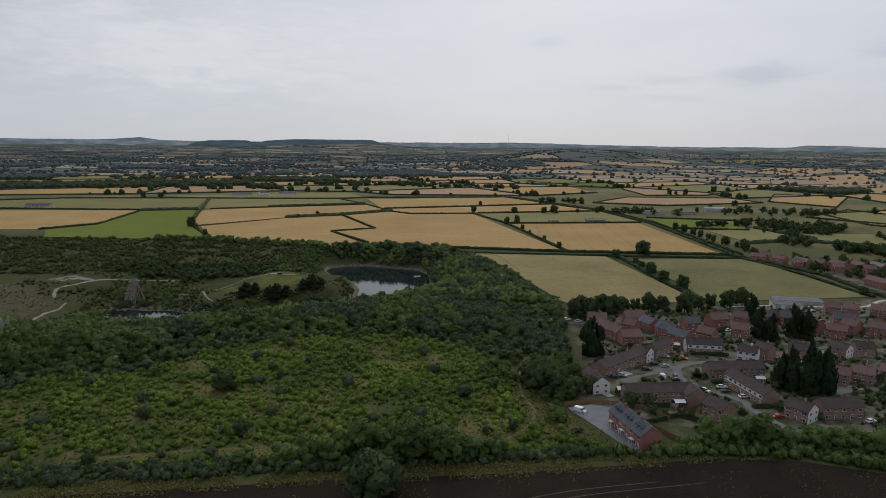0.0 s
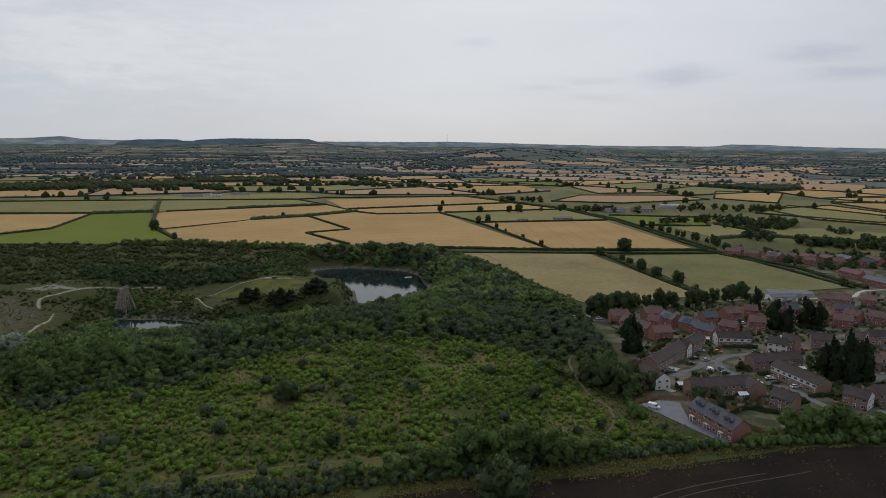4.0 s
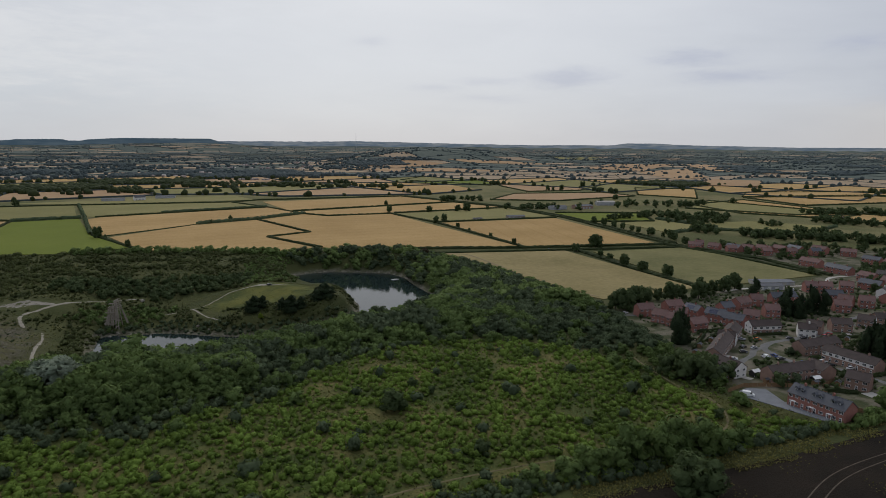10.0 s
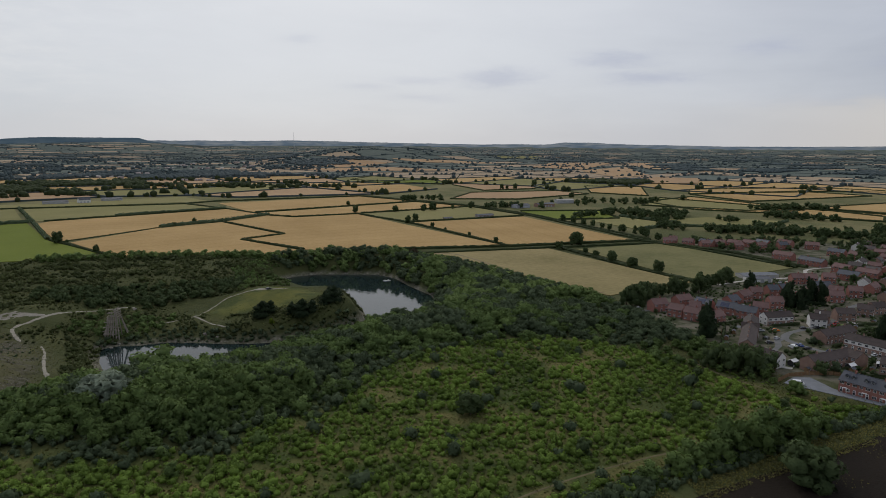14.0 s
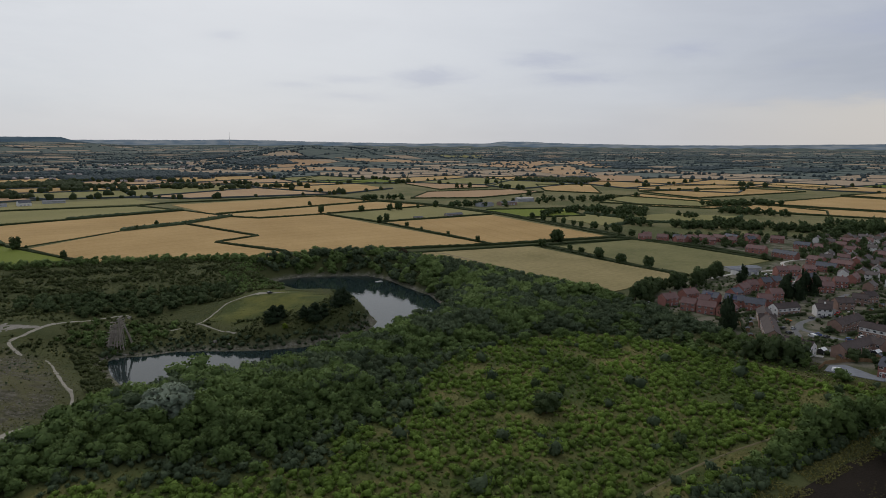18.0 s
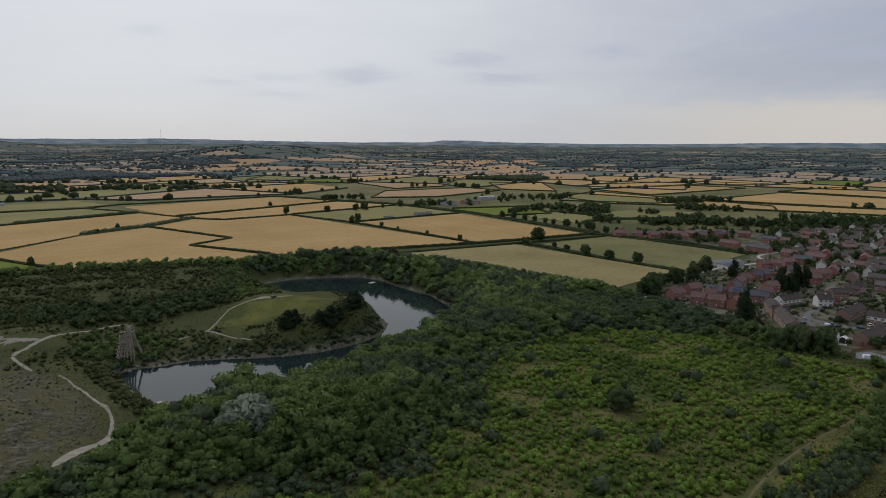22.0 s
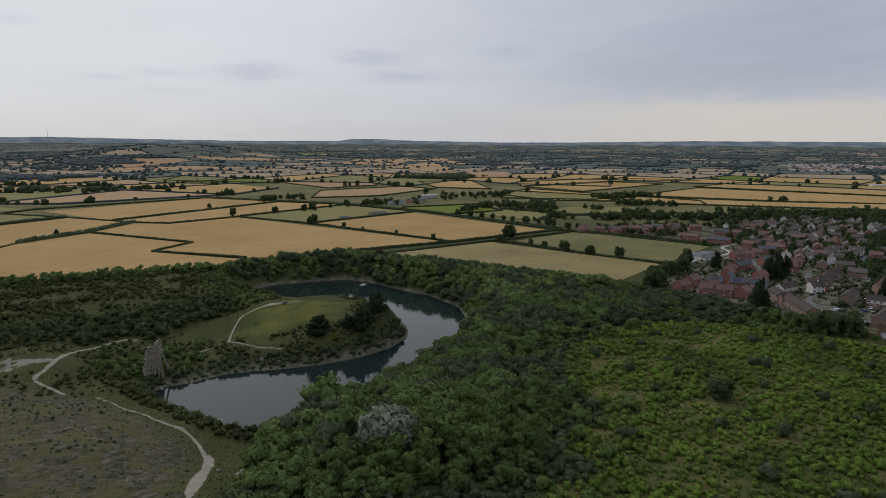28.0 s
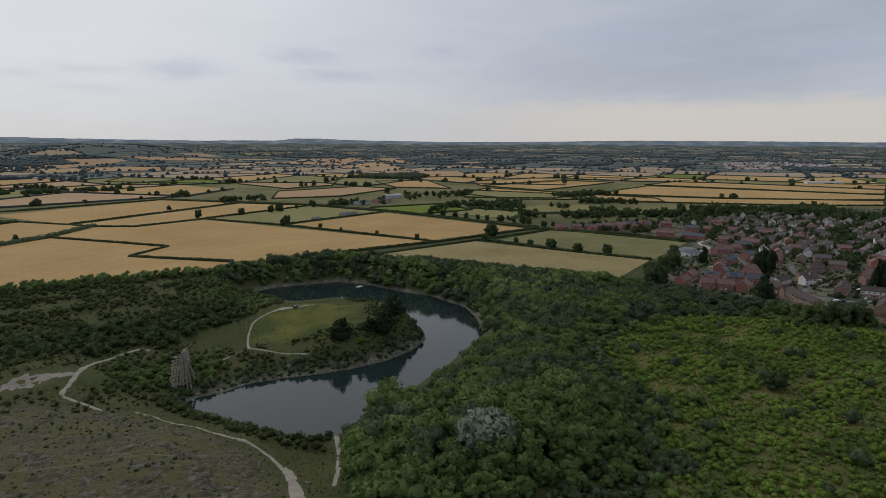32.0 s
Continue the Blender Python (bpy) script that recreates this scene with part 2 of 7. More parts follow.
M_SPORT = material("mown_sports_turf", (0.125, 0.125, 0.050), (0.215, 0.195, 0.085), 0.02, 0.25, 0.95, 0.3, 2, spec=0.1, contrast=1.3)
M_GREEN = material("green_ley", (0.110, 0.142, 0.019), (0.165, 0.195, 0.032), 0.02, 0.3, 0.95, 0.3, 2, per_object=0.3, spec=0.1)
M_PLOUGH = material("dark_tilled_soil", (0.008, 0.0065, 0.005), (0.027, 0.020, 0.014), 0.06, 1.2, 0.95, 0.7, 2, spec=0.1)
M_WEED = foliage("dry_weeds", (0.05, 0.055, 0.02), (0.26, 0.235, 0.075), 0.15, 0.6)
M_PATH = material("trodden_path", (0.075, 0.070, 0.030), (0.185, 0.150, 0.080), 0.35, 2.5, 0.95, 0.4, 6)
M_TRACK = material("trodden_soil", (0.055, 0.043, 0.032), (0.13, 0.105, 0.075), 0.3, 2.0, 0.95, 0.3, 6)
M_GRAVEL = material("limestone_gravel", (0.17, 0.152, 0.118), (0.36, 0.33, 0.275), 0.3, 4.0, 0.95, 0.4, 6)
M_DUST = material("dry_earth", (0.15, 0.12, 0.06), (0.29, 0.225, 0.12), 0.2, 2.0, 0.95, 0.3, 6)
M_ASPHALT = material("asphalt", (0.10, 0.10, 0.10), (0.17, 0.17, 0.165), 0.2, 3.0, 0.9, 0.2, 20)
M_PAVING = material("block_paving", (0.13, 0.14, 0.155), (0.21, 0.22, 0.24), 0.3, 4.0, 0.9, 0.2, 10)
M_CONC = material("pale_concrete", (0.34, 0.32, 0.29), (0.52, 0.50, 0.46), 0.4, 3.0, 0.9, 0.2, 10)
M_LAWN = material("garden_lawn", (0.06, 0.10, 0.02), (0.15, 0.16, 0.05), 0.1, 1.5, 0.95, 0.3, 6)
M_BRICK = material("red_brick", (0.22, 0.095, 0.075), (0.38, 0.175, 0.138), 0.5, 7.0, 0.9, 0.25, 14, per_object=0.25)
M_BROWN_BRICK = material("brown_brick", (0.20, 0.125, 0.098), (0.37, 0.245, 0.19), 0.5, 7.0, 0.9, 0.25, 14, per_object=0.3)
M_WHITE = material("white_render", (0.60, 0.58, 0.55), (0.78, 0.77, 0.74), 0.5, 3.0, 0.8, 0.1, 10)
M_TILE_OLD = material("old_roof_tile", (0.066, 0.057, 0.053), (0.172, 0.145, 0.132), 0.4, 5.0, 0.85, 0.4, 6, per_object=0.45)
M_TILE_BROWN = material("brown_roof_tile", (0.042, 0.034, 0.032), (0.105, 0.080, 0.072), 0.4, 5.0, 0.85, 0.4, 6, per_object=0.35)
M_TILE_RED = material("red_roof_tile", (0.120, 0.072, 0.066), (0.235, 0.142, 0.126), 0.4, 5.0, 0.85, 0.4, 6, per_object=0.35)
M_SLATE = material("slate_roof", (0.055, 0.060, 0.072), (0.10, 0.106, 0.122), 0.4, 5.0, 0.6, 0.3, 6, per_object=0.2)
M_FRAME = material("white_plastic", (0.70, 0.70, 0.69), (0.80, 0.80, 0.79), 1.0, 5.0, 0.5)
M_GLASS = material("window_glass", (0.02, 0.022, 0.025), (0.05, 0.052, 0.055), 1.0, 3.0, 0.08, spec=0.6)
M_PANEL = material("solar_panel", (0.012, 0.018, 0.05), (0.03, 0.04, 0.09), 1.0, 4.0, 0.15, spec=0.6)
M_TIMBER = material("fence_timber", (0.16, 0.095, 0.05), (0.30, 0.19, 0.10), 0.6, 6.0, 0.9, 0.3, 10)
M_DARKTIMBER = material("weathered_timber", (0.17, 0.145, 0.115), (0.42, 0.37, 0.31), 0.5, 5.0, 0.95, 0.5, 6)
M_ROCK = material("limestone_rock", (0.13, 0.115, 0.095), (0.30, 0.275, 0.235), 0.15, 1.5, 0.95, 0.9, 2.5)
M_STEEL = material("grey_sheet_steel", (0.30, 0.31, 0.33), (0.48, 0.49, 0.51), 0.2, 2.0, 0.5, 0.1, 5, metal=0.2)
M_RUBBER = material("tyre_rubber", (0.015, 0.015, 0.015), (0.03, 0.03, 0.03), 2.0, 9.0, 0.9)
PAINT = {c: material(c + "_car_paint", tuple(v * 0.92 for v in k), k, 1.0, 6.0, 0.25, spec=0.6) for c, k in {"white": (0.78, 0.78, 0.78), "black": (0.02, 0.02, 0.022), "silver": (0.42, 0.43, 0.45), "red": (0.45, 0.02, 0.02), "blue": (0.03, 0.07, 0.25), "orange": (0.60, 0.16, 0.02)}.items()}


# ---- the lie of the land ----
def bump_at(x, y, cx, cy, rx, ry, h):
    return h * np.exp(-((x - cx) / rx) ** 2 - ((y - cy) / ry) ** 2)


HUB = (-190.0, 100.0)
LAKE = [(-246, 478), (-237, 482), (-224, 478), (-210, 480), (-194, 474), (-178, 466), (-160, 460), (-137, 456), (-112, 459), (-90, 469), (-74, 490), (-70, 526), (-73, 560), (-82, 590), (-104, 614), (-116, 640), (-114, 656), (-100, 664), (-80, 667), (-56, 659), (-24, 646), (-14, 624), (-11, 584), (-5, 549), (-12, 505), (-30, 478), (-54, 452), (-74, 437), (-105, 426), (-130, 420), (-154, 416), (-176, 412), (-194, 406), (-211, 398), (-224, 392), (-234, 400), (-233, 414), (-236, 426), (-241, 441), (-244, 457)]
WATER = -34.0


FAR_HILLS = ((520, 3150, 330, 210, 42), (860, 3120, 360, 200, 34), (-560, 4350, 520, 260, 36), (-1080, 4150, 380, 220, 20))


def outline_distance(x, y, pts):
    """Signed distance to a closed outline, positive outside, for arrays."""
    p = np.array(pts, float)
    q = np.roll(p, -1, 0)
    best, inside = np.full(np.shape(x), 1e9), np.zeros(np.shape(x), bool)
    for (ax, ay), (bx, by) in zip(p, q):
        ex, ey = bx - ax, by - ay
        k = np.clip(((x - ax) * ex + (y - ay) * ey) / (ex * ex + ey * ey), 0, 1)
        best = np.minimum(best, np.hypot(x - ax - k * ex, y - ay - k * ey))
        if ey:
            inside ^= ((ay > y) != (by > y)) & (x < ex * (y - ay) / ey + ax)
    return np.where(inside, -best, best)


def squeeze(x, y):
    """Beyond 2.5 km the plain is drawn in towards the hub, so that its far side stays within 4.8 km."""
    dx, dy = np.asarray(x, float) - HUB[0], np.asarray(y, float) - HUB[1]
    r = np.maximum(np.hypot(dx, dy), 1e-6)
    k = np.where(r > 2500, (2500 + 2300 * (1 - np.exp(-(np.maximum(r, 2500) - 2500) / 5000))) / r, 1.0)
    return HUB[0] + dx * k, HUB[1] + dy * k


def lumps(x, y, s):
    return np.sin(x / s + 1.3 * np.sin(y / (1.7 * s))) * np.sin(y / (0.9 * s) + 0.7 + 1.1 * np.sin(x / (1.4 * s)))


def land(x, y):
    """Height of the ground, without the lake."""
    x, y = np.asarray(x, float), np.asarray(y, float)
    z = np.interp(y, [0, 120, 215, 300, 400, 500], [-2, -5, -8.5, -12, -15, -18])
    q = ((x + 200) / 85) ** 2 + ((y - 465) / np.where(y < 465, 105.0, 130.0)) ** 2
    z = z - 14 * np.exp(-q * q)
    for b in ((-315, 400, 60, 60, 4), (-255, 365, 25, 25, -8), (-150, 520, 55, 55, 6), (-285, 520, 30, 30, 4), (-215, 305, 45, 40, 3.5), (-150, 484, 22, 16, 4), (-192, 508, 18, 14, 2.5), (-140, 546, 24, 20, 2.5), (-104, 592, 34, 32, -10), (-96, 542, 26, 26, -5)):
        z = z + bump_at(x, y, *b)
    near = np.exp(-((x + 240) / 150) ** 4 - ((y - 480) / 160) ** 4)
    z = z + near * (0.8 * lumps(x, y, 9) + 0.3 * lumps(x, y, 3.1))
    r = np.hypot(x - HUB[0], y - HUB[1])
    far = 2500 - 5000 * np.log(np.maximum(1 - (np.clip(r, 2500, 4780) - 2500) / 2300, 1e-3))
    z = np.where(r > 2500, 93 - np.clip(r, 2500, 4780) / far * 111, z)
    for b in FAR_HILLS:
        z = z + np.where(r > 2400, bump_at(x, y, *b), 0.0)
    return z


def height(x, y):
    """Height of the ground with the lake's bed and banks."""
    x, y = np.asarray(x, float), np.asarray(y, float)
    z = land(x, y)
    d = outline_distance(x, y, LAKE)
    wide = 15 + 8 * np.where((x > -66) | (y > 610), 1.0, 0.0) - 4 * np.where(x < -200, 1.0, 0.0)
    k = np.clip(d / wide, 0, 1)
    k = 0.35 * k + 0.65 * k * k * (3 - 2 * k)
    return np.where(d < 0, WATER + np.maximum(0.4 * d, -4.0), np.where(d < wide, WATER + (z - WATER) * k, z))


def hz(x, y):
    return float(height(np.array([x]), np.array([y]))[0])


def inside(x, y, pts):
    return outline_distance(np.array([x], float), np.array([y], float), pts)[0] < 0


# ---- mesh tools ----
def mesh_np(name, verts, faces, mats, index=None, smooth=False):
    """A mesh from arrays; faces all of one length."""
    me = bpy.data.meshes.new(name)
    verts, faces = np.asarray(verts, np.float32), np.asarray(faces, np.int32)
    n, k = faces.shape
    normals = None
    if verts.shape[1] == 6:
        verts, normals = np.ascontiguousarray(verts[:, :3]), verts[:, 3:]
    me.vertices.add(len(verts))
    me.vertices.foreach_set("co", verts.ravel())
    me.loops.add(n * k)
    me.loops.foreach_set("vertex_index", faces.ravel())
    me.polygons.add(n)
    me.polygons.foreach_set("loop_start", np.arange(0, n * k, k, dtype=np.int32))
    for m in mats:
        me.materials.append(m)
    if index is not None:
        me.polygons.foreach_set("material_index", np.asarray(index, np.int32))
    me.polygons.foreach_set("use_smooth", np.full(n, smooth))
    me.update(calc_edges=True)
    if normals is not None:
        me.polygons.foreach_set("use_smooth", np.ones(n, bool))
        at = me.attributes.new("custom_normal", "FLOAT_VECTOR", "POINT")
        at.data.foreach_set("vector", np.ascontiguousarray(normals / (np.linalg.norm(normals, axis=1)[:, None] + 1e-9), np.float32).ravel())
    return me


def part(name, bm, mat, parent, label=""):
    """Links a bmesh as one mesh object under a thing or a part."""
    me = bpy.data.meshes.new(name)
    bm.to_mesh(me)
    bm.free()
    for m in (mat if isinstance(mat, (list, tuple)) else (mat,)):
        me.materials.append(m)
    ob = new(name, me)
    ob.parent = parent
    return tagged(ob, label)


def thing(name, x, y, z, turn, label, category, group="", kind=""):
    ob = new(name)
    ob.empty_display_size = 0.5
    ob.matrix_basis = pose(x, y, z, 0, 0, turn)
    return tagged(ob, label, category, group, kind)


def box(bm, x0, x1, y0, y1, z0, z1, mi=0):
    v = [bm.verts.new((x, y, z)) for z in (z0, z1) for x, y in ((x0, y0), (x1, y0), (x1, y1), (x0, y1))]
    for f in ((3, 2, 1, 0), (4, 5, 6, 7), (0, 1, 5, 4), (1, 2, 6, 5), (2, 3, 7, 6), (3, 0, 4, 7)):
        bm.faces.new([v[i] for i in f]).material_index = mi
    return v


rng = np.random.default_rng(7)


def ico(sub):
    bm = bmesh.new()
    bmesh.ops.create_icosphere(bm, subdivisions=sub, radius=1.0)
    v = np.array([q.co[:] for q in bm.verts])
    f = np.array([[w.index for w in q.verts] for q in bm.faces])
    bm.free()
    return v, f


ICO1 = ico(1)


def leaves(centres, normals, size):
    """Small three-sided leaf sprays round the given points."""
    n = len(centres)
    a = rng.normal(size=(n, 3)) + normals * 0.9
    a /= np.linalg.norm(a, axis=1)[:, None]
    b = np.cross(a, rng.normal(size=(n, 3)))
    b /= np.linalg.norm(b, axis=1)[:, None] + 1e-9
    c = np.cross(a, b)
    s = size * rng.uniform(0.6, 1.4, (n, 1))
    v = np.stack([centres + b * s, centres - b * s * 0.6 + c * s * 0.8, centres - b * s * 0.5 - c * s * 0.8 + a * s * 0.5], 1).reshape(-1, 3)
    return v, np.arange(3 * n).reshape(-1, 3)


def join(bits):
    vs, fs, k = [], [], 0
    for v, f in bits:
        vs.append(v)
        fs.append(f + k)
        k += len(v)
    return np.concatenate(vs), np.concatenate(fs)


def lump(centre, radii, leaf_n, leaf, base_mesh=ICO1, rough=0.22):
    """One clump of a crown: an uneven core under leaf sprays, with normals that follow the clump."""
    v, f = base_mesh
    d = 1 + rough * rng.normal(size=(len(v), 1))
    core = np.concatenate([v * d * np.array(radii) * 0.84 + centre, v + 0.35 * (centre - (0, 0, 0.7))], 1)
    p = rng.normal(size=(leaf_n, 3))
    p[:, 2] = np.abs(p[:, 2]) * 1.1 - 0.25 * rng.random(leaf_n)
    p /= np.linalg.norm(p, axis=1)[:, None]
    q = p * np.array(radii) * rng.uniform(0.82, 1.12, (leaf_n, 1)) + centre
    lv, lf = leaves(q, p, leaf)
    soft_n = p + 0.35 * (centre - np.array((0, 0, 0.7))) + rng.normal(0, 0.14, p.shape)
    return [(core, f), (np.concatenate([lv, np.repeat(soft_n, 3, 0)], 1), lf)]


def bush_mesh(leaf_n=150, leaf=0.13, core=None):
    """A bush of unit radius that stands on z = 0."""
    bits = []
    for k in range(3):
        a = rng.uniform(0, 6.28)
        o = 0.0 if k == 0 else 0.45
        r = 0.75 if k == 0 else rng.uniform(0.4, 0.58)
        bits += lump(np.array([math.cos(a) * o, math.sin(a) * o, 0.55 if k == 0 else rng.uniform(0.4, 0.75)]), (r, r, r * 0.95), leaf_n // 3, leaf, (core or ICO1) if k == 0 else ICO1 if core else OCTA)
    return join(bits)


OCTA = (np.array([(1, 0, 0), (-1, 0, 0), (0, 1, 0), (0, -1, 0), (0, 0, 1), (0, 0, -1)], float), np.array([(0, 2, 4), (2, 1, 4), (1, 3, 4), (3, 0, 4), (2, 0, 5), (1, 2, 5), (3, 1, 5), (0, 3, 5)]))


def crown_mesh(lobes=8, leaf_n=60, leaf=0.13, shape="round", core=None):
    """A crown two units high and one unit in half width."""
    core = core or ICO1
    bits = []
    if shape == "round":
        bits += lump(np.array([0, 0, 1.0]), (0.62, 0.62, 0.8), leaf_n, leaf, core)
        for k in range(lobes):
            a, e = 6.283 * (k + rng.random() * 0.6) / lobes, 0.2 + 0.66 * ((k * 0.618) % 1.0)
            o = 0.62 * math.sqrt(max(0.05, 1 - ((e - 0.45) / 0.5) ** 2))
            r = rng.uniform(0.28, 0.44)
            bits += lump(np.array([math.cos(a) * o, math.sin(a) * o, 2 * e]), (r, r, r * 0.95), leaf_n, leaf, core)
    else:
        for k in range(lobes):
            e = k / max(1, lobes - 1)
            r = (1 - e) ** 0.5 * 0.88 * rng.uniform(0.85, 1.15) + 0.17
            a = rng.uniform(0, 6.28)
            bits += lump(np.array([math.cos(a) * 0.22, math.sin(a) * 0.22, 0.25 + 1.55 * e]), (r * 0.8, r * 0.8, 0.36), leaf_n, leaf * 0.8)
    v, f = join(bits)
    return v, f


def placed(template, places):
    """Copies of one mesh at rows of x, y, z, sx, sy, sz, turn, joined into arrays."""
    v, f = template
    p = np.asarray(places, float)
    c, s = np.cos(p[:, 6]), np.sin(p[:, 6])
    x = v[None, :, 0] * p[:, 3, None]
    y = v[None, :, 1] * p[:, 4, None]
    out = np.stack([x * c[:, None] - y * s[:, None] + p[:, 0, None], x * s[:, None] + y * c[:, None] + p[:, 1, None], v[None, :, 2] * p[:, 5, None] + p[:, 2, None]], 2)
    faces = f[None] + (np.arange(len(p)) * len(v))[:, None, None]
    if v.shape[1] == 6:
        a, b, e = v[None, :, 3] / p[:, 3, None], v[None, :, 4] / p[:, 4, None], v[None, :, 5] / p[:, 5, None]
        out = np.concatenate([out, np.stack([a * c[:, None] - b * s[:, None], a * s[:, None] + b * c[:, None], e], 2)], 2)
    return out.reshape(-1, out.shape[2]), faces.reshape(-1, f.shape[1])


def spots(pts, step, jitter=0.45):
    """Uneven places inside an outline, about one step apart."""
    p = np.array(pts, float)
    xs, ys = np.arange(p[:, 0].min(), p[:, 0].max(), step), np.arange(p[:, 1].min(), p[:, 1].max(), step)
    g = np.stack(np.meshgrid(xs, ys), -1).reshape(-1, 2)
    g[:, 0] += step * 0.5 * (np.round(g[:, 1] / step) % 2)
    g += rng.uniform(-jitter, jitter, g.shape) * step
    return g[outline_distance(g[:, 0], g[:, 1], pts) < 0]


def field_noise(x, y, s, k):
    return np.array([noise.noise((a / s + k, b / s - k, k * 0.37)) for a, b in zip(x, y)])


# ---- ground: one sheet to the horizon ----
def axis(lo, hi, step, end):
    mid = list(np.arange(lo, hi + 0.1, step))
    out, s, a = [], step, lo
    while a > -end:
        s = min(s * 1.28, 110.0)
        a -= s
        out.append(max(a, -end))
    back, s, b = [], step, hi
    while b < end:
        s = min(s * 1.28, 110.0)
        b += s
        back.append(min(b, end))
    return np.array(out[::-1] + mid + back)


WOOD_EDGE = [(-258, 285), (-228, 280), (-204, 264), (-178, 270), (-162, 287), (-146, 292), (-128, 318), (-115, 334), (-97, 348), (-60, 355), (-28, 354), (8, 338), (33, 292), (36, 256)]
SCRUB = [(-300, 120), (-131, 176), (-83, 183), (-39, 188), (13, 196), (62, 203), (48, 226), *WOOD_EDGE[::-1], (-330, 250)]
SPOIL = [(-420, 470), (-318, 500), (-274, 458), (-262, 405), (-262, 380), (-279, 331), (-420, 300)]
HEADLAND = [(-186, 516), (-168, 546), (-145, 557), (-118, 554), (-98, 540), (-98, 515), (-120, 498), (-160, 494)]
VILLAGE = [(56, 250), (70, 300), (80, 395), (180, 440), (330, 470), (320, 640), (450, 590), (560, 560), (800, 420), (1000, 300), (700, 190), (170, 200), (90, 215)]
CLEARING = [(28, 262), (36, 275), (46, 248), (62, 214), (58, 204), (44, 224)]
gx, gy = axis(-420, 330, 4.0, 4800), axis(140, 760, 4.0, 4800)
GX, GY = np.meshgrid(gx, gy)
GZ = height(GX.ravel(), GY.ravel())
nx, ny = len(gx), len(gy)
quad = (np.arange(nx - 1)[None, :] + (np.arange(ny - 1) * nx)[:, None]).ravel()
GF = np.stack([quad, quad + 1, quad + 1 + nx, quad + nx], 1)
GR = np.hypot(GX.ravel() - HUB[0], GY.ravel() - HUB[1])
GF = GF[GR[GF].max(1) < 4790]
me = mesh_np("ground", np.stack([GX.ravel(), GY.ravel(), GZ], 1), GF, [], smooth=True)


def soft(d, w):
    return np.clip(0.5 - d / w, 0, 1)


lake_d = outline_distance(GX.ravel(), GY.ravel(), LAKE)
stony = soft(outline_distance(GX.ravel(), GY.ravel(), SPOIL), 16)
shore = np.where((GX.ravel() > -66) | (GY.ravel() > 610), np.clip(0.95 - np.abs(lake_d - 1.5) / 3.6, 0, 1), np.clip(0.85 - np.abs(lake_d - 2.5) / 5.5, 0, 1))
mown = soft(outline_distance(GX.ravel(), GY.ravel(), HEADLAND), 14)
homes = soft(outline_distance(GX.ravel(), GY.ravel(), VILLAGE), 8)
# vale grows with distance from the hub and brings in the haze colour
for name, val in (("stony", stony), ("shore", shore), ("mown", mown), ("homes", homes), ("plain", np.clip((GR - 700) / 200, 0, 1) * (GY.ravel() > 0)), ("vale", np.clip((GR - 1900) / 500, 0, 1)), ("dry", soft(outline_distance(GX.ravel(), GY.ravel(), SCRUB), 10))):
    at = me.attributes.new(name, "FLOAT", "POINT")
    at.data.foreach_set("value", val.astype(np.float32))


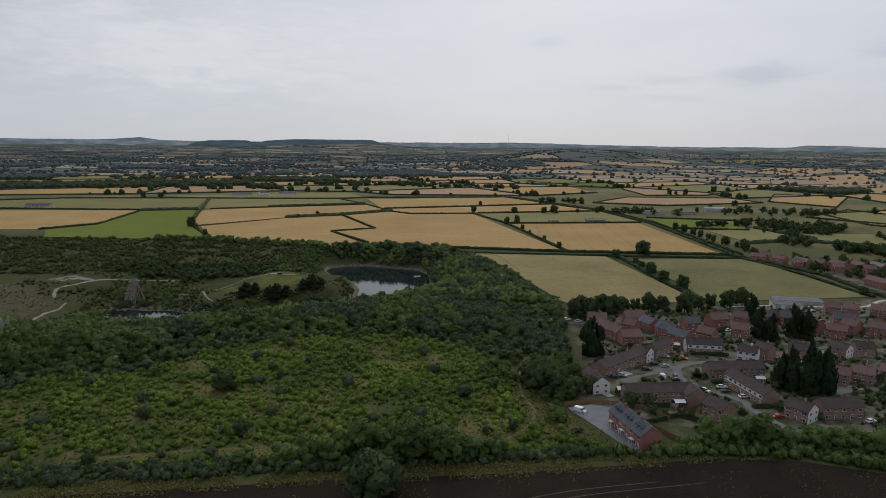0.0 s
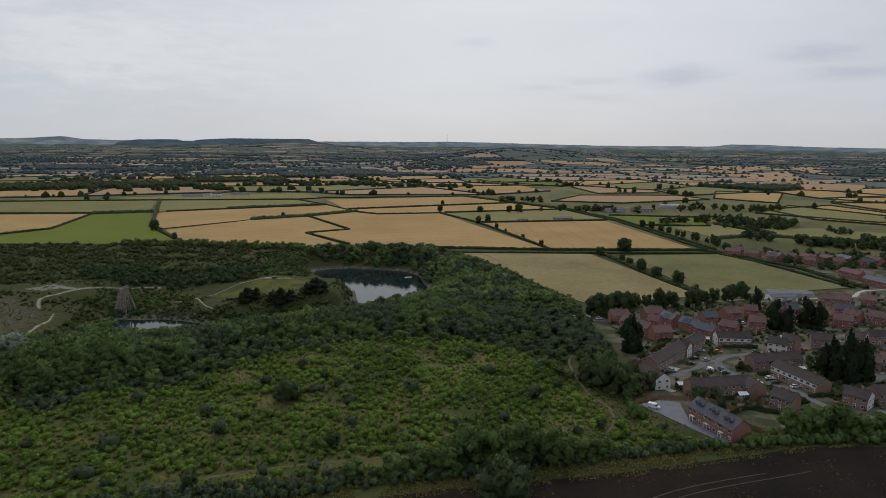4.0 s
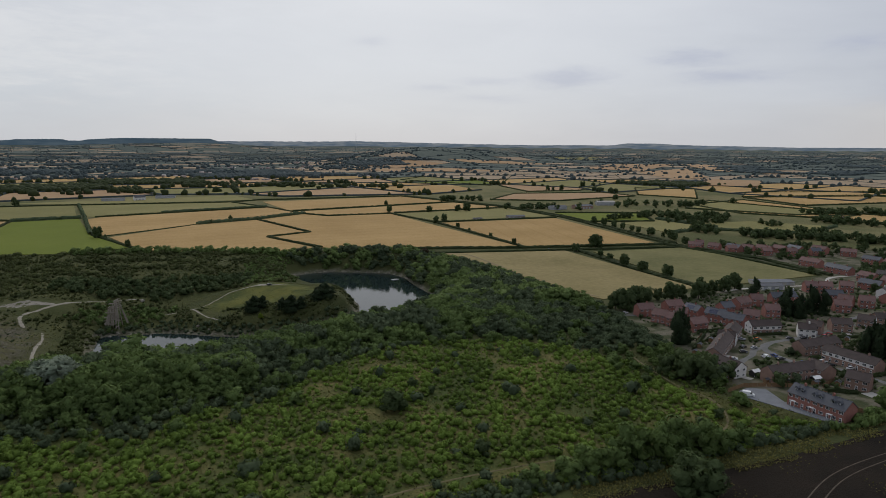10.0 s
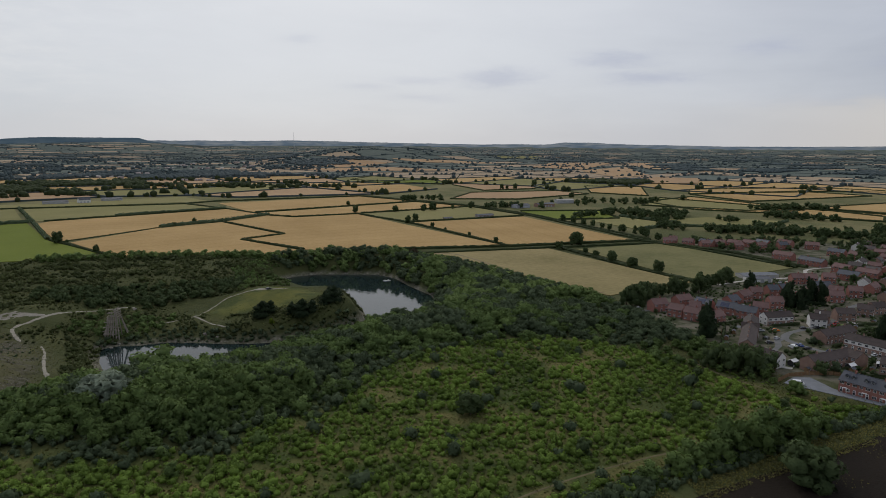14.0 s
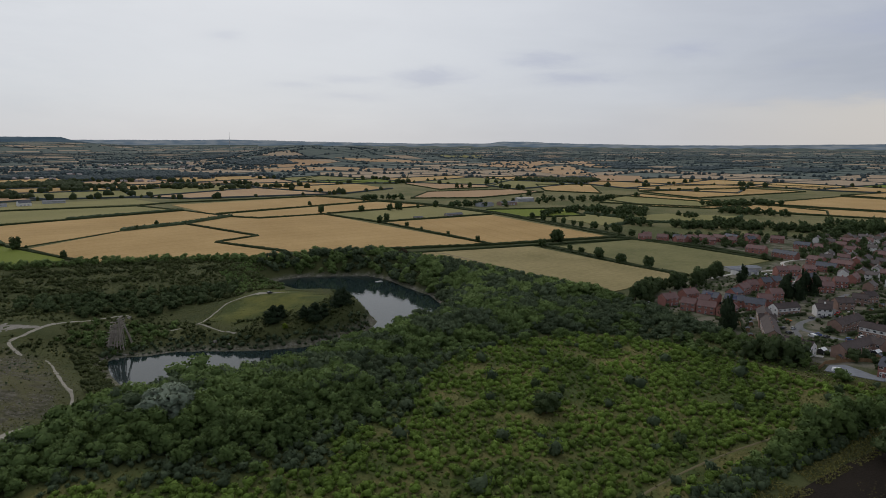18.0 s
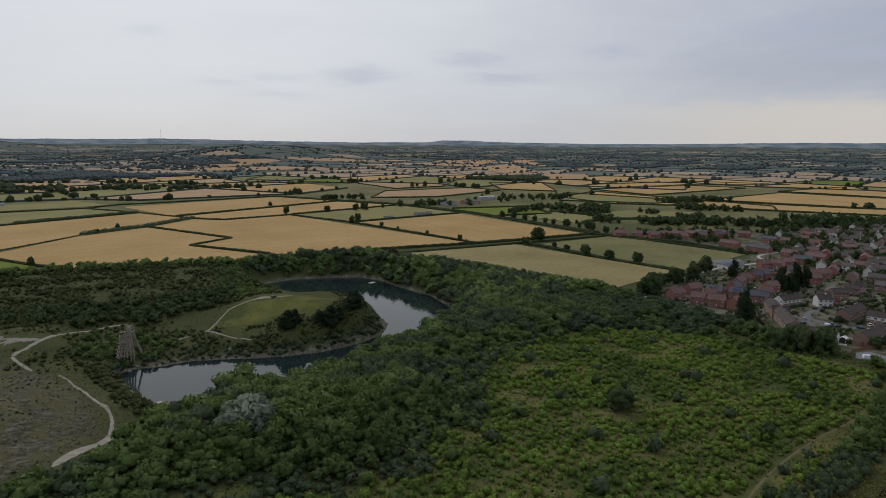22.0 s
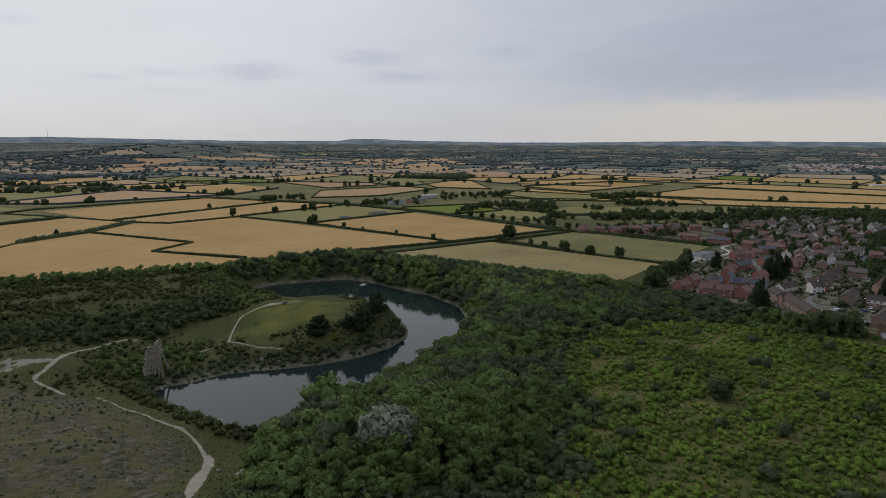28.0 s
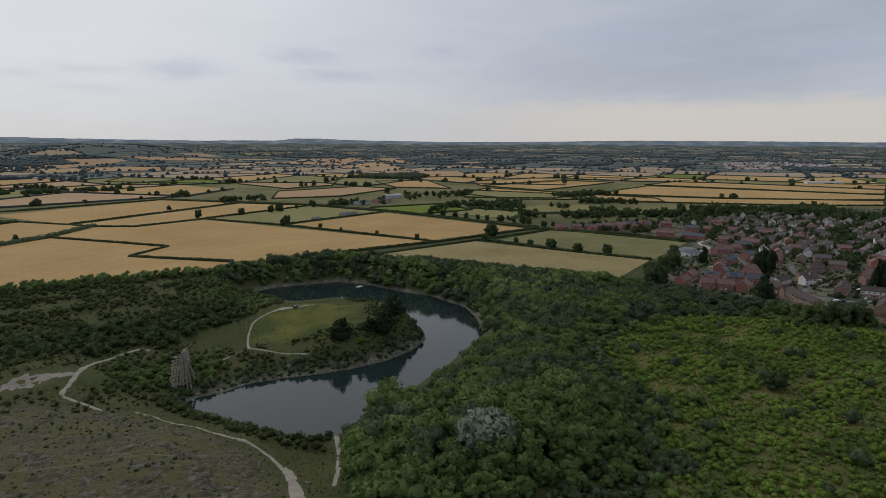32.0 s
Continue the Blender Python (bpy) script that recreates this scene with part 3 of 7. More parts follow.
def ground_material():
    m = bpy.data.materials.new("ground_cover")
    m.use_nodes = True
    n, l = m.node_tree.nodes, m.node_tree.links
    bsdf = n["Principled BSDF"]
    geo = n.new("ShaderNodeNewGeometry")

    def tex(scale, detail=5.0, rough=0.6):
        t = n.new("ShaderNodeTexNoise")
        t.inputs["Scale"].default_value, t.inputs["Detail"].default_value, t.inputs["Roughness"].default_value = scale, detail, rough
        l.new(geo.outputs["Position"], t.inputs["Vector"])
        return t.outputs[0]

    def ramp(src, lo, hi, a, b):
        r = n.new("ShaderNodeMapRange")
        r.inputs["From Min"].default_value, r.inputs["From Max"].default_value = lo, hi
        l.new(src, r.inputs["Value"])
        return mix(r.outputs[0], a, b)

    def mix(f, a, b):
        k = n.new("ShaderNodeMix")
        k.data_type = "RGBA"
        for i, v in ((0, f), (6, a), (7, b)):
            if isinstance(v, (tuple, float)):
                k.inputs[i].default_value = (*v, 1) if isinstance(v, tuple) else v
            else:
                l.new(v, k.inputs[i])
        return k.outputs[2]

    def attr(name):
        a = n.new("ShaderNodeAttribute")
        a.attribute_name = name
        return a.outputs["Fac"]

    grass = ramp(tex(0.05), 0.35, 0.68, (0.034, 0.050, 0.016), (0.076, 0.082, 0.030))
    grass = mix(ramp(tex(1.6, 8, 0.75), 0.35, 0.65, (0.0, 0.0, 0.0), (0.9, 0.9, 0.9)), grass, (0.072, 0.076, 0.030))
    stone = ramp(tex(0.35, 7, 0.7), 0.44, 0.66, (0.042, 0.040, 0.023), (0.165, 0.150, 0.122))
    stone = mix(ramp(tex(0.035, 4), 0.42, 0.62, (0.0, 0.0, 0.0), (0.6, 0.6, 0.6)), stone, (0.088, 0.080, 0.048))
    stone = mix(ramp(tex(0.11), 0.44, 0.56, (0.0, 0.0, 0.0), (0.9, 0.9, 0.9)), stone, (0.092, 0.088, 0.040))
    turf = ramp(tex(0.06), 0.4, 0.62, (0.062, 0.078, 0.022), (0.135, 0.135, 0.036))
    plot = ramp(tex(0.09), 0.42, 0.58, (0.052, 0.062, 0.028), (0.155, 0.140, 0.105))
    # far grass, its colour blued to stand for haze
    hazed_lea = ramp(tex(0.02), 0.4, 0.6, (0.068, 0.090, 0.078), (0.135, 0.150, 0.118))
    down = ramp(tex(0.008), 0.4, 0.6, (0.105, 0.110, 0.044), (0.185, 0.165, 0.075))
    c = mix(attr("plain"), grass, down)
    c = mix(attr("vale"), c, hazed_lea)
    dry = ramp(tex(0.045), 0.42, 0.66, (0.056, 0.074, 0.022), (0.200, 0.160, 0.062))
    dry = mix(ramp(tex(1.2, 7, 0.7), 0.4, 0.65, (0.0, 0.0, 0.0), (0.7, 0.7, 0.7)), dry, (0.070, 0.094, 0.026))
    c = mix(attr("dry"), c, dry)
    c = mix(attr("homes"), c, plot)
    c = mix(attr("mown"), c, turf)
    c = mix(attr("stony"), c, stone)
    bank = ramp(tex(0.5, 6), 0.4, 0.65, (0.10, 0.09, 0.07), (0.32, 0.29, 0.24))
    c = mix(attr("shore"), c, bank)
    l.new(c, bsdf.inputs["Base Color"])
    bsdf.inputs["Roughness"].default_value = 0.95
    bsdf.inputs["Specular IOR Level"].default_value = 0.1
    b = n.new("ShaderNodeBump")
    b.inputs["Strength"].default_value, b.inputs["Distance"].default_value = 0.8, 0.6
    l.new(tex(0.8, 6), b.inputs["Height"])
    l.new(b.outputs[0], bsdf.inputs["Normal"])
    return m


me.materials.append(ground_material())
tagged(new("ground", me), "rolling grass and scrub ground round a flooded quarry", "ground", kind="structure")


# ---- the lake ----
def water_material():
    m = bpy.data.materials.new("lake_water")
    m.use_nodes = True
    n, l = m.node_tree.nodes, m.node_tree.links
    bsdf = n["Principled BSDF"]
    geo, t, b = n.new("ShaderNodeNewGeometry"), n.new("ShaderNodeTexNoise"), n.new("ShaderNodeBump")
    bsdf.inputs["Base Color"].default_value = (0.016, 0.027, 0.027, 1)
    bsdf.inputs["Roughness"].default_value, bsdf.inputs["IOR"].default_value = 0.04, 1.333
    bsdf.inputs["Specular IOR Level"].default_value = 0.5
    t.inputs["Scale"].default_value, t.inputs["Detail"].default_value = 0.35, 4.0
    l.new(geo.outputs["Position"], t.inputs["Vector"])
    l.new(t.outputs[0], b.inputs["Height"])
    b.inputs["Strength"].default_value, b.inputs["Distance"].default_value = 0.04, 1.0
    l.new(b.outputs[0], bsdf.inputs["Normal"])
    return m


bm = bmesh.new()
edge = np.array(LAKE, float)
along = np.roll(edge, -1, 0) - np.roll(edge, 1, 0)
out_n = np.stack([along[:, 1], -along[:, 0]], 1) / np.linalg.norm(along, axis=1)[:, None]
if outline_distance(*(edge[:1] + out_n[:1]).T, LAKE)[0] < 0:
    out_n = -out_n
f = bm.faces.new([bm.verts.new((x, y, WATER)) for x, y in edge + out_n * 2.5])
bmesh.ops.triangulate(bm, faces=[f])
bmesh.ops.recalc_face_normals(bm, faces=bm.faces)
water = part("water", bm, water_material(), None)
if water.data.polygons[0].normal.z < 0:
    water.data.flip_normals()
tagged(water, "dark still water of the flooded quarry", "lake", kind="structure")


# ---- fields ----
FIELDS = []


def field(name, mat, label, *pts, lift=0.45):
    """A sheet of crop with its own thickness, laid over the ground between its corners."""
    sx, sy = squeeze(np.array([p[0] for p in pts]), np.array([p[1] for p in pts]))
    lift += 0.006 * len(FIELDS)
    bm = bmesh.new()
    top = [bm.verts.new((a, b, hz(a, b) + lift)) for a, b in zip(sx, sy)]
    f = bm.faces.new(top)
    f.normal_update()
    if f.normal.z < 0:
        f.normal_flip()
    out = bmesh.ops.extrude_face_region(bm, geom=[f])
    for v in [g for g in out["geom"] if isinstance(g, bmesh.types.BMVert)]:
        v.co.z -= lift + 0.3
    for g in [g for g in out["geom"] if isinstance(g, bmesh.types.BMFace)]:
        bm.faces.remove(g)
    bmesh.ops.triangulate(bm, faces=[g for g in bm.faces if len(g.verts) > 4])
    bmesh.ops.recalc_face_normals(bm, faces=bm.faces)
    ob = part(name, bm, mat, None)
    FIELDS.append(pts)
    return tagged(ob, label, "field", "farm fields")


WH = "ripe golden wheat field with faint tramlines"
field("wheat_field", M_WHEAT, WH, (-154, 1004), (-87, 1061), (-52, 1023), (48, 1039), (129, 677), (23, 690), (-52, 704), (-82, 722), (-138, 814), (-88, 847))
field("wheat_field", M_WHEAT, WH, (-318, 851), (-228, 960), (-155, 994), (-91, 845), (-141, 812), (-90, 722), (-100, 690), (-264, 740))
field("wheat_field", M_WHEAT, WH, (-378, 1072), (-139, 1178), (-88, 1068), (-237, 962), (-325, 862), (-347, 909), (-390, 1044))
field("pasture_field", M_PASTURE, "grazed yellow-green pasture field", (-401, 1086), (-455, 1274), (-206, 1289), (-143, 1188), (-382, 1078))
field("grass_field", M_GREEN, "bright green grass ley field", (-493, 802), (-458, 862), (-479, 1034), (-402, 1059), (-343, 871), (-281, 766), (-301, 735), (-460, 745))
field("wheat_field", M_WHEAT, WH, (-699, 1025), (-487, 1042), (-464, 868), (-501, 812), (-600, 800))
field("wheat_field", M_PASTURE, "pale barley field with dark hedges", (-850, 1165), (-728, 1245), (-464, 1276), (-410, 1079), (-493, 1064), (-760, 1050))
field("pasture_field", M_PASTURE, "pale grass field before a white farm", (-581, 1331), (-211, 1460), (-163, 1340), (-457, 1291))
field("wheat_field", M_WHEAT, WH, (-149, 1295), (130, 1369), (203, 1233), (-106, 1120))
field("wheat_field", M_WHEAT, WH, (-102, 1099), (199, 1212), (264, 1105), (57, 1063), (-51, 1036), (-81, 1073))
field("pasture_field", M_PASTURE, "yellow-green paddock with a long dark barn", (55, 1035), (263, 1095), (288, 948), (94, 926))
field("wheat_field", M_WHEAT, WH, (96, 909), (282, 930), (290, 666), (136, 678))
field("cut_hay_field", M_HAY, "dry mown sports meadow with pale worn patches", (24, 658), (164, 646), (176, 548), (183, 452), (92, 432), (84, 450), (55, 594))
field("playing_field", M_SPORT, "mown olive playing field with worn goal areas", (190, 634), (305, 638), (318, 474), (190, 450), (193, 515))
field("pasture_field", M_GREEN, "green paddock beside a lane and trees", (315, 999), (447, 965), (405, 866), (314, 883))
field("pasture_field", M_PASTURE, "grazed yellow-green pasture field", (350, 851), (423, 883), (446, 781), (357, 746))
field("pasture_field", M_PASTURE, "grazed yellow-green pasture field", (450, 829), (551, 836), (625, 759), (525, 706), (430, 767))
field("wheat_field", M_WHEAT, WH, (629, 1087), (805, 1161), (816, 885), (681, 859), (616, 935))
field("wheat_field", M_WHEAT, WH, (679, 820), (825, 889), (826, 751), (758, 704))
field("wheat_field", M_WHEAT, WH, (849, 1213), (1180, 1190), (1218, 1060), (837, 1030))
field("wheat_field", M_WHEAT, WH, (965, 1347), (1349, 1300), (1450, 1080), (1200, 1215), (860, 1230))
field("pasture_field", M_PASTURE, "grazed yellow-green pasture field", (721, 1157), (794, 900), (688, 892), (577, 1029))
field("wheat_field", M_WHEAT, WH, (837, 896), (1152, 931), (1230, 446), (1092, 424), (935, 655))
field("wheat_field", M_WHEAT, WH, (689, 855), (807, 884), (916, 656), (1060, 420), (950, 400), (769, 684))
field("wheat_field", M_WHEAT, WH, (1187, 956), (1549, 959), (1610, 510), (1267, 454))
field("stubble_field", M_STUBBLE, "pinkish stubble field with lone oaks", (742, 2300), (1023, 2400), (1100, 2200), (932, 1856), (594, 1475), (452, 1458), (458, 1674))
field("stubble_field", M_STUBBLE, "pinkish stubble field with lone oaks", (440, 1690), (720, 2300), (500, 2380), (250, 1980))
field("wheat_field", M_STUBBLE, "pale stubble strip between hedges", (396, 1402), (613, 1397), (635, 1292), (417, 1211), (290, 1256))
field("wheat_field", M_WHEAT, WH, (775, 1526), (907, 1461), (732, 1209), (660, 1320))
field("tilled_field", M_PLOUGH, "dark bare tilled field with pale tractor tracks", (-330, 60), (-330, 132), (-128, 168), (-39, 181), (22, 187), (90, 199), (118, 197), (146, 186), (420, 120), (420, 60), lift=0.25)

# the wider patchwork beyond the named fields
CROPS = [(M_WHEAT, "wheat_field", WH), (M_STUBBLE, "stubble_field", "pale stubble field among dark hedges"), (M_PASTURE, "pasture_field", "yellow-green pasture among dark hedges"), (M_GREEN, "grass_field", "green grass field among dark hedges"), (M_WOOD, "", "")]
far_cells = {0: [], 1: [], 2: [], 3: []}
WOODS, EDGES = [], []
prng = random.Random(11)
UX, UY = (math.cos(radians(18)), math.sin(radians(18))), (-math.sin(radians(18)), math.cos(radians(18)))


def cell_corner(i, j):
    q = random.Random(i * 7919 + j * 104729)
    a, b = i * 250 + q.uniform(-75, 75), j * 190 + q.uniform(-60, 60)
    return 300 + a * UX[0] + b * UY[0], 900 + a * UX[1] + b * UY[1]


def taken(x, y):
    for p in FIELDS[:30]:
        if inside(x, y, p):
            return True
    return False


for i in range(-40, 62):
    for j in range(-34, 72):
        c = [cell_corner(i, j), cell_corner(i + 1, j), cell_corner(i + 1, j + 1), cell_corner(i, j + 1)]
        mx, my = sum(p[0] for p in c) / 4, sum(p[1] for p in c) / 4
        r, a = math.hypot(mx - HUB[0], my - HUB[1]), math.degrees(math.atan2(mx - HUB[0], my - HUB[1]))
        if r < 1150 or r > 13500 or a < -52 or a > 88 or (r < 1700 and taken(mx, my)) or (my < 640 and mx < 1000) or inside(mx, my, VILLAGE):
            continue
        if r < 1700 and any(taken(*p) for p in c):
            continue
        q = prng.random()
        lowland = a < 12 and 1500 < r < 3600
        wheaty = a > 24 and r < 2700
        odds = (0.20, 0.34, 0.44, 0.92) if lowland else (0.05, 0.66, 0.76, 0.92) if wheaty else (0.10, 0.36, 0.54, 0.90) if r < 2600 else (0.12, 0.20, 0.34, 0.92) if r < 5200 else (0.10, 0.16, 0.24, 0.95)
        kind = 4 if q < odds[0] else 0 if q < odds[1] else 1 if q < odds[2] else 2 if q < odds[3] else 3
        inner = [(mx + (p[0] - mx) * 0.955, my + (p[1] - my) * 0.955) for p in c]
        if kind == 4:
            WOODS.append(inner)
        elif r < 2100:
            field(CROPS[kind][1], CROPS[kind][0], CROPS[kind][2], *inner)
        else:
            far_cells[kind].append(inner)
        EDGES.append((c[0], c[1], r))
        EDGES.append((c[0], c[3], r))
for k, cells in far_cells.items():
    p = np.array(cells, float)
    t = np.linspace(0, 1, 5)
    u, w = np.meshgrid(t, t)
    u, w = u.ravel()[None, :, None], w.ravel()[None, :, None]
    p = p[:, None, 0] * (1 - u) * (1 - w) + p[:, None, 1] * u * (1 - w) + p[:, None, 2] * u * w + p[:, None, 3] * (1 - u) * w
    sx, sy = squeeze(p[..., 0].ravel(), p[..., 1].ravel())
    v = np.stack([sx, sy, height(sx, sy) + 2.0], 1)
    quad = np.array([[5 * j + i, 5 * j + i + 1, 5 * j + i + 6, 5 * j + i + 5] for j in range(4) for i in range(4)])
    f = (quad[None] + 25 * np.arange(len(p))[:, None, None]).reshape(-1, 4)
    # far crops get the colours with haze mixed in
    me = mesh_np("distant_fields", v, f, [(M_HAZYSTRAW, M_HAZYSTRAW, M_HAZYLEA, M_HAZYLEA)[k]])
    tagged(new("distant_fields", me), CROPS[k][2] + ", far off and hazed in colour", "fields", kind="stuff")


def draped(mat, label, *corners):
    """A crop laid over the far slopes between four corners."""
    p = np.array(corners, float)
    t = np.linspace(0, 1, 7)
    u, w = (g.ravel()[:, None] for g in np.meshgrid(t, t))
    p = p[0] * (1 - u) * (1 - w) + p[1] * u * (1 - w) + p[2] * u * w + p[3] * (1 - u) * w
    v = np.stack([p[:, 0], p[:, 1], height(p[:, 0], p[:, 1]) + 3.2], 1)
    f = [[7 * j + i, 7 * j + i + 1, 7 * j + i + 8, 7 * j + i + 7] for j in range(6) for i in range(6)]
    FAR_SHEETS.append(corners)
    tagged(new("stubble_field", mesh_np("stubble_field", v, f, [mat])), label, "field", "farm fields")


FAR_SHEETS = []
PINK = "pinkish stubble field on a far slope"
draped(M_STUBBLE, PINK, (1344, 2683), (1616, 2590), (1265, 2293), (1131, 2479))
draped(M_STUBBLE, PINK, (1628, 2580), (1732, 2507), (1649, 1978), (1530, 2222))
draped(M_STUBBLE, PINK, (1241, 2270), (1500, 2346), (1343, 1982), (1117, 1839))
draped(M_STUBBLE, PINK, (1207, 1893), (1356, 1745), (1137, 1511), (1009, 1577))
draped(M_STUBBLE, PINK, (151, 2932), (396, 2967), (622, 2822), (368, 2683))
draped(M_STUBBLE, PINK, (137, 2688), (575, 2647), (781, 2467), (339, 2529))
draped(M_STUBBLE, PINK, (648, 2919), (931, 2869), (1149, 2733), (753, 2825))
draped(M_PASTURE, "pale grass field on a far wooded slope", (1300, 3260), (1560, 3200), (1480, 2960), (1237, 2984))


# ---- hedges ----
def hedge(pts, wide=2.6, tall=2.2, mat=M_HEDGE, label="dark clipped hawthorn hedge along a field edge", leaf=0.5, dense=3.0):
    """A bushy bank along a line: uneven ribs under leaf sprays."""
    vs, fs, lc, ln = [], [], [], []
    for (ax, ay), (bx, by) in zip(pts, pts[1:]):
        n = max(2, int(math.hypot(bx - ax, by - ay) / 3.5))
        t = np.linspace(0, 1, n + 1)
        x, y = ax + (bx - ax) * t, ay + (by - ay) * t
        z = height(x, y)
        d = math.hypot(bx - ax, by - ay)
        px, py = -(by - ay) / d, (bx - ax) / d
        k0 = sum(len(q) for q in vs)
        ring = []
        for s, h in ((-1, -0.1), (-0.9, 0.6), (-0.35, 1.0), (0.35, 0.97), (0.9, 0.6), (1, -0.1)):
            w = wide / 2 * s * rng.uniform(0.75, 1.25, n + 1)
            ring.append(np.stack([x + px * w + rng.uniform(-.4, .4, n + 1), y + py * w, z + tall * h * rng.uniform(0.78, 1.2, n + 1)], 1))
        vs.append(np.stack(ring, 1).reshape(-1, 3))
        for i in range(n):
            for j in range(5):
                a = k0 + i * 6 + j
                fs.append((a, a + 1, a + 7))
                fs.append((a, a + 7, a + 6))
        m = int(d * dense / 2)
        u, side = rng.random(m), rng.uniform(-1, 1, m)
        lc.append(np.stack([ax + (bx - ax) * u + px * side * wide * 0.5, ay + (by - ay) * u + py * side * wide * 0.5, np.interp(u, t, z) + tall * (1.05 - 0.5 * side ** 2) * rng.uniform(0.75, 1.15, m)], 1))
        ln.append(np.stack([px * side, py * side, np.ones(m)], 1))
    v, f = join([(np.concatenate(vs), np.array(fs)), leaves(np.concatenate(lc), np.concatenate(ln), leaf)])
    ob = new("hedge", mesh_np("hedge", v, f, [mat]))
    return tagged(ob, label, "hedge", "field hedges")


TALL = "tall overgrown hedge with small trees in it"
hedge([(131, 676), (91, 913), (50, 1038)], 3, 2.4)
hedge([(0, 694), (131, 673), (292, 662), (303, 645), (333, 560), (330, 470)], 4, 2.6)
hedge([(20, 661), (170, 649), (298, 641), (318, 560), (322, 474)], 3, 2.0)
hedge([(-84, 723), (-140, 814), (-88, 847)], 3, 2.2)
hedge([(-88, 847), (-154, 1000)], 3, 2.2)
hedge([(-232, 957), (-154, 1002), (-84, 1068)], 7, 4.5, M_BUSH, TALL, 0.8)
hedge([(-330, 858), (-232, 957)], 2, 1.0)
hedge([(-51, 1030), (-86, 1068), (-141, 1184), (-205, 1294)], 3, 2.2)
hedge([(-51, 1030), (50, 1042)], 3, 2.2)
hedge([(-385, 1076), (-141, 1184)], 3, 2.4)
hedge([(-300, 1118), (-141, 1186)], 6, 4, M_BUSH, TALL, 0.8)
hedge([(-345, 880), (-395, 1062), (-458, 1282)], 5, 4, M_BUSH, TALL, 0.8)
hedge([(-458, 1282), (-204, 1295), (-158, 1332), (130, 1375)], 3, 2.4)
hedge([(-482, 1040), (-400, 1065)], 7, 4.5, M_BUSH, TALL, 0.8)
hedge([(-505, 808), (-461, 866), (-483, 1041)], 3, 2.4)
hedge([(-342, 876), (-282, 768), (-262, 742)], 3, 2.4)
hedge([(-850, 1052), (-483, 1050)], 3, 2.4)
hedge([(-900, 1150), (-730, 1250), (-458, 1282)], 3, 2.4)
hedge([(-100, 1110), (203, 1224)], 3, 2.4)
hedge([(57, 1052), (266, 1101)], 3, 2.2)
hedge([(130, 1376), (268, 1102), (298, 935), (300, 664)], 4, 2.6)
hedge([(140, 1384), (278, 1104), (308, 935), (310, 664)], 3, 2.4)
hedge([(92, 917), (288, 940)], 3, 2.2)
hedge([(178, 640), (181, 550), (187, 452)], 5, 2.6)
hedge([(315, 1003), (450, 968), (408, 862), (314, 879)], 3, 2.4)
hedge([(350, 742), (450, 778), (428, 888)], 5, 4, M_BUSH, TALL, 0.8)
hedge([(428, 764), (525, 702), (628, 757)], 5, 3.5, M_BUSH, TALL, 0.8)
for f in FIELDS[17:29]:
    hedge([*squeezed, squeezed[0]] if (squeezed := [tuple(float(c) for c in squeeze(*p)) for p in f]) else [], 3.2, 2.4, leaf=0.8, dense=1.5)


# ---- roads and paths ----
PATHS = []


def ribbon(name, mat, wide, label, category, *pts, lift=0.12, kind=""):
    """A strip laid over the ground along a smooth line."""
    p = np.array(pts, float)
    fine_pts = [p[0]]
    for i in range(len(p) - 1):
        a, b, c, d = p[max(i - 1, 0)], p[i], p[i + 1], p[min(i + 2, len(p) - 1)]
        n = max(2, int(np.linalg.norm(c - b) / 2.5))
        for t in np.linspace(0, 1, n + 1)[1:]:
            fine_pts.append(0.5 * (2 * b + (c - a) * t + (2 * a - 5 * b + 4 * c - d) * t * t + (3 * b - a - 3 * c + d) * t ** 3))
    q = np.array(fine_pts)
    t = np.gradient(q, axis=0)
    nrm = np.stack([-t[:, 1], t[:, 0]], 1) / np.linalg.norm(t, axis=1)[:, None]
    w = wide / 2 * (1 + 0.10 * np.sin(np.arange(len(q)) * 0.61) + 0.06 * np.sin(np.arange(len(q)) * 1.37))[:, None]
    reach = np.concatenate([[0], np.cumsum(np.linalg.norm(np.diff(q, axis=0), axis=1))])
    w = w * np.clip((np.minimum(reach, reach[-1] - reach) / wide + 0.25), 0.25, 1)[:, None] if "path" in name or "patch" in name else w
    rows = [q + nrm * w * s for s in (-1, -0.33, 0.33, 1)]
    v = np.stack([np.concatenate([r, height(r[:, 0], r[:, 1])[:, None] + lift], 1) for r in rows], 1)
    v[:, 0, 2] -= lift + 0.15
    v[:, 3, 2] -= lift + 0.15
    v = v.reshape(-1, 3)
    n = len(q)
    f = [(4 * i + j, 4 * i + j + 1, 4 * i + 5 + j, 4 * i + 4 + j) for i in range(n - 1) for j in range(3)]
    PATHS.append((q, wide / 2))
    ob = new(name, mesh_np(name, v, f, [mat], smooth=True))
    return tagged(ob, label, category, kind=kind)


def off_paths(p, margin):
    """Which of the places keep clear of roads and paths."""
    ok = np.ones(len(p), bool)
    for q, half in PATHS:
        d = np.min(np.hypot(p[:, None, 0] - q[None, :, 0], p[:, None, 1] - q[None, :, 1]), 1)
        ok &= d > half + margin
    return ok


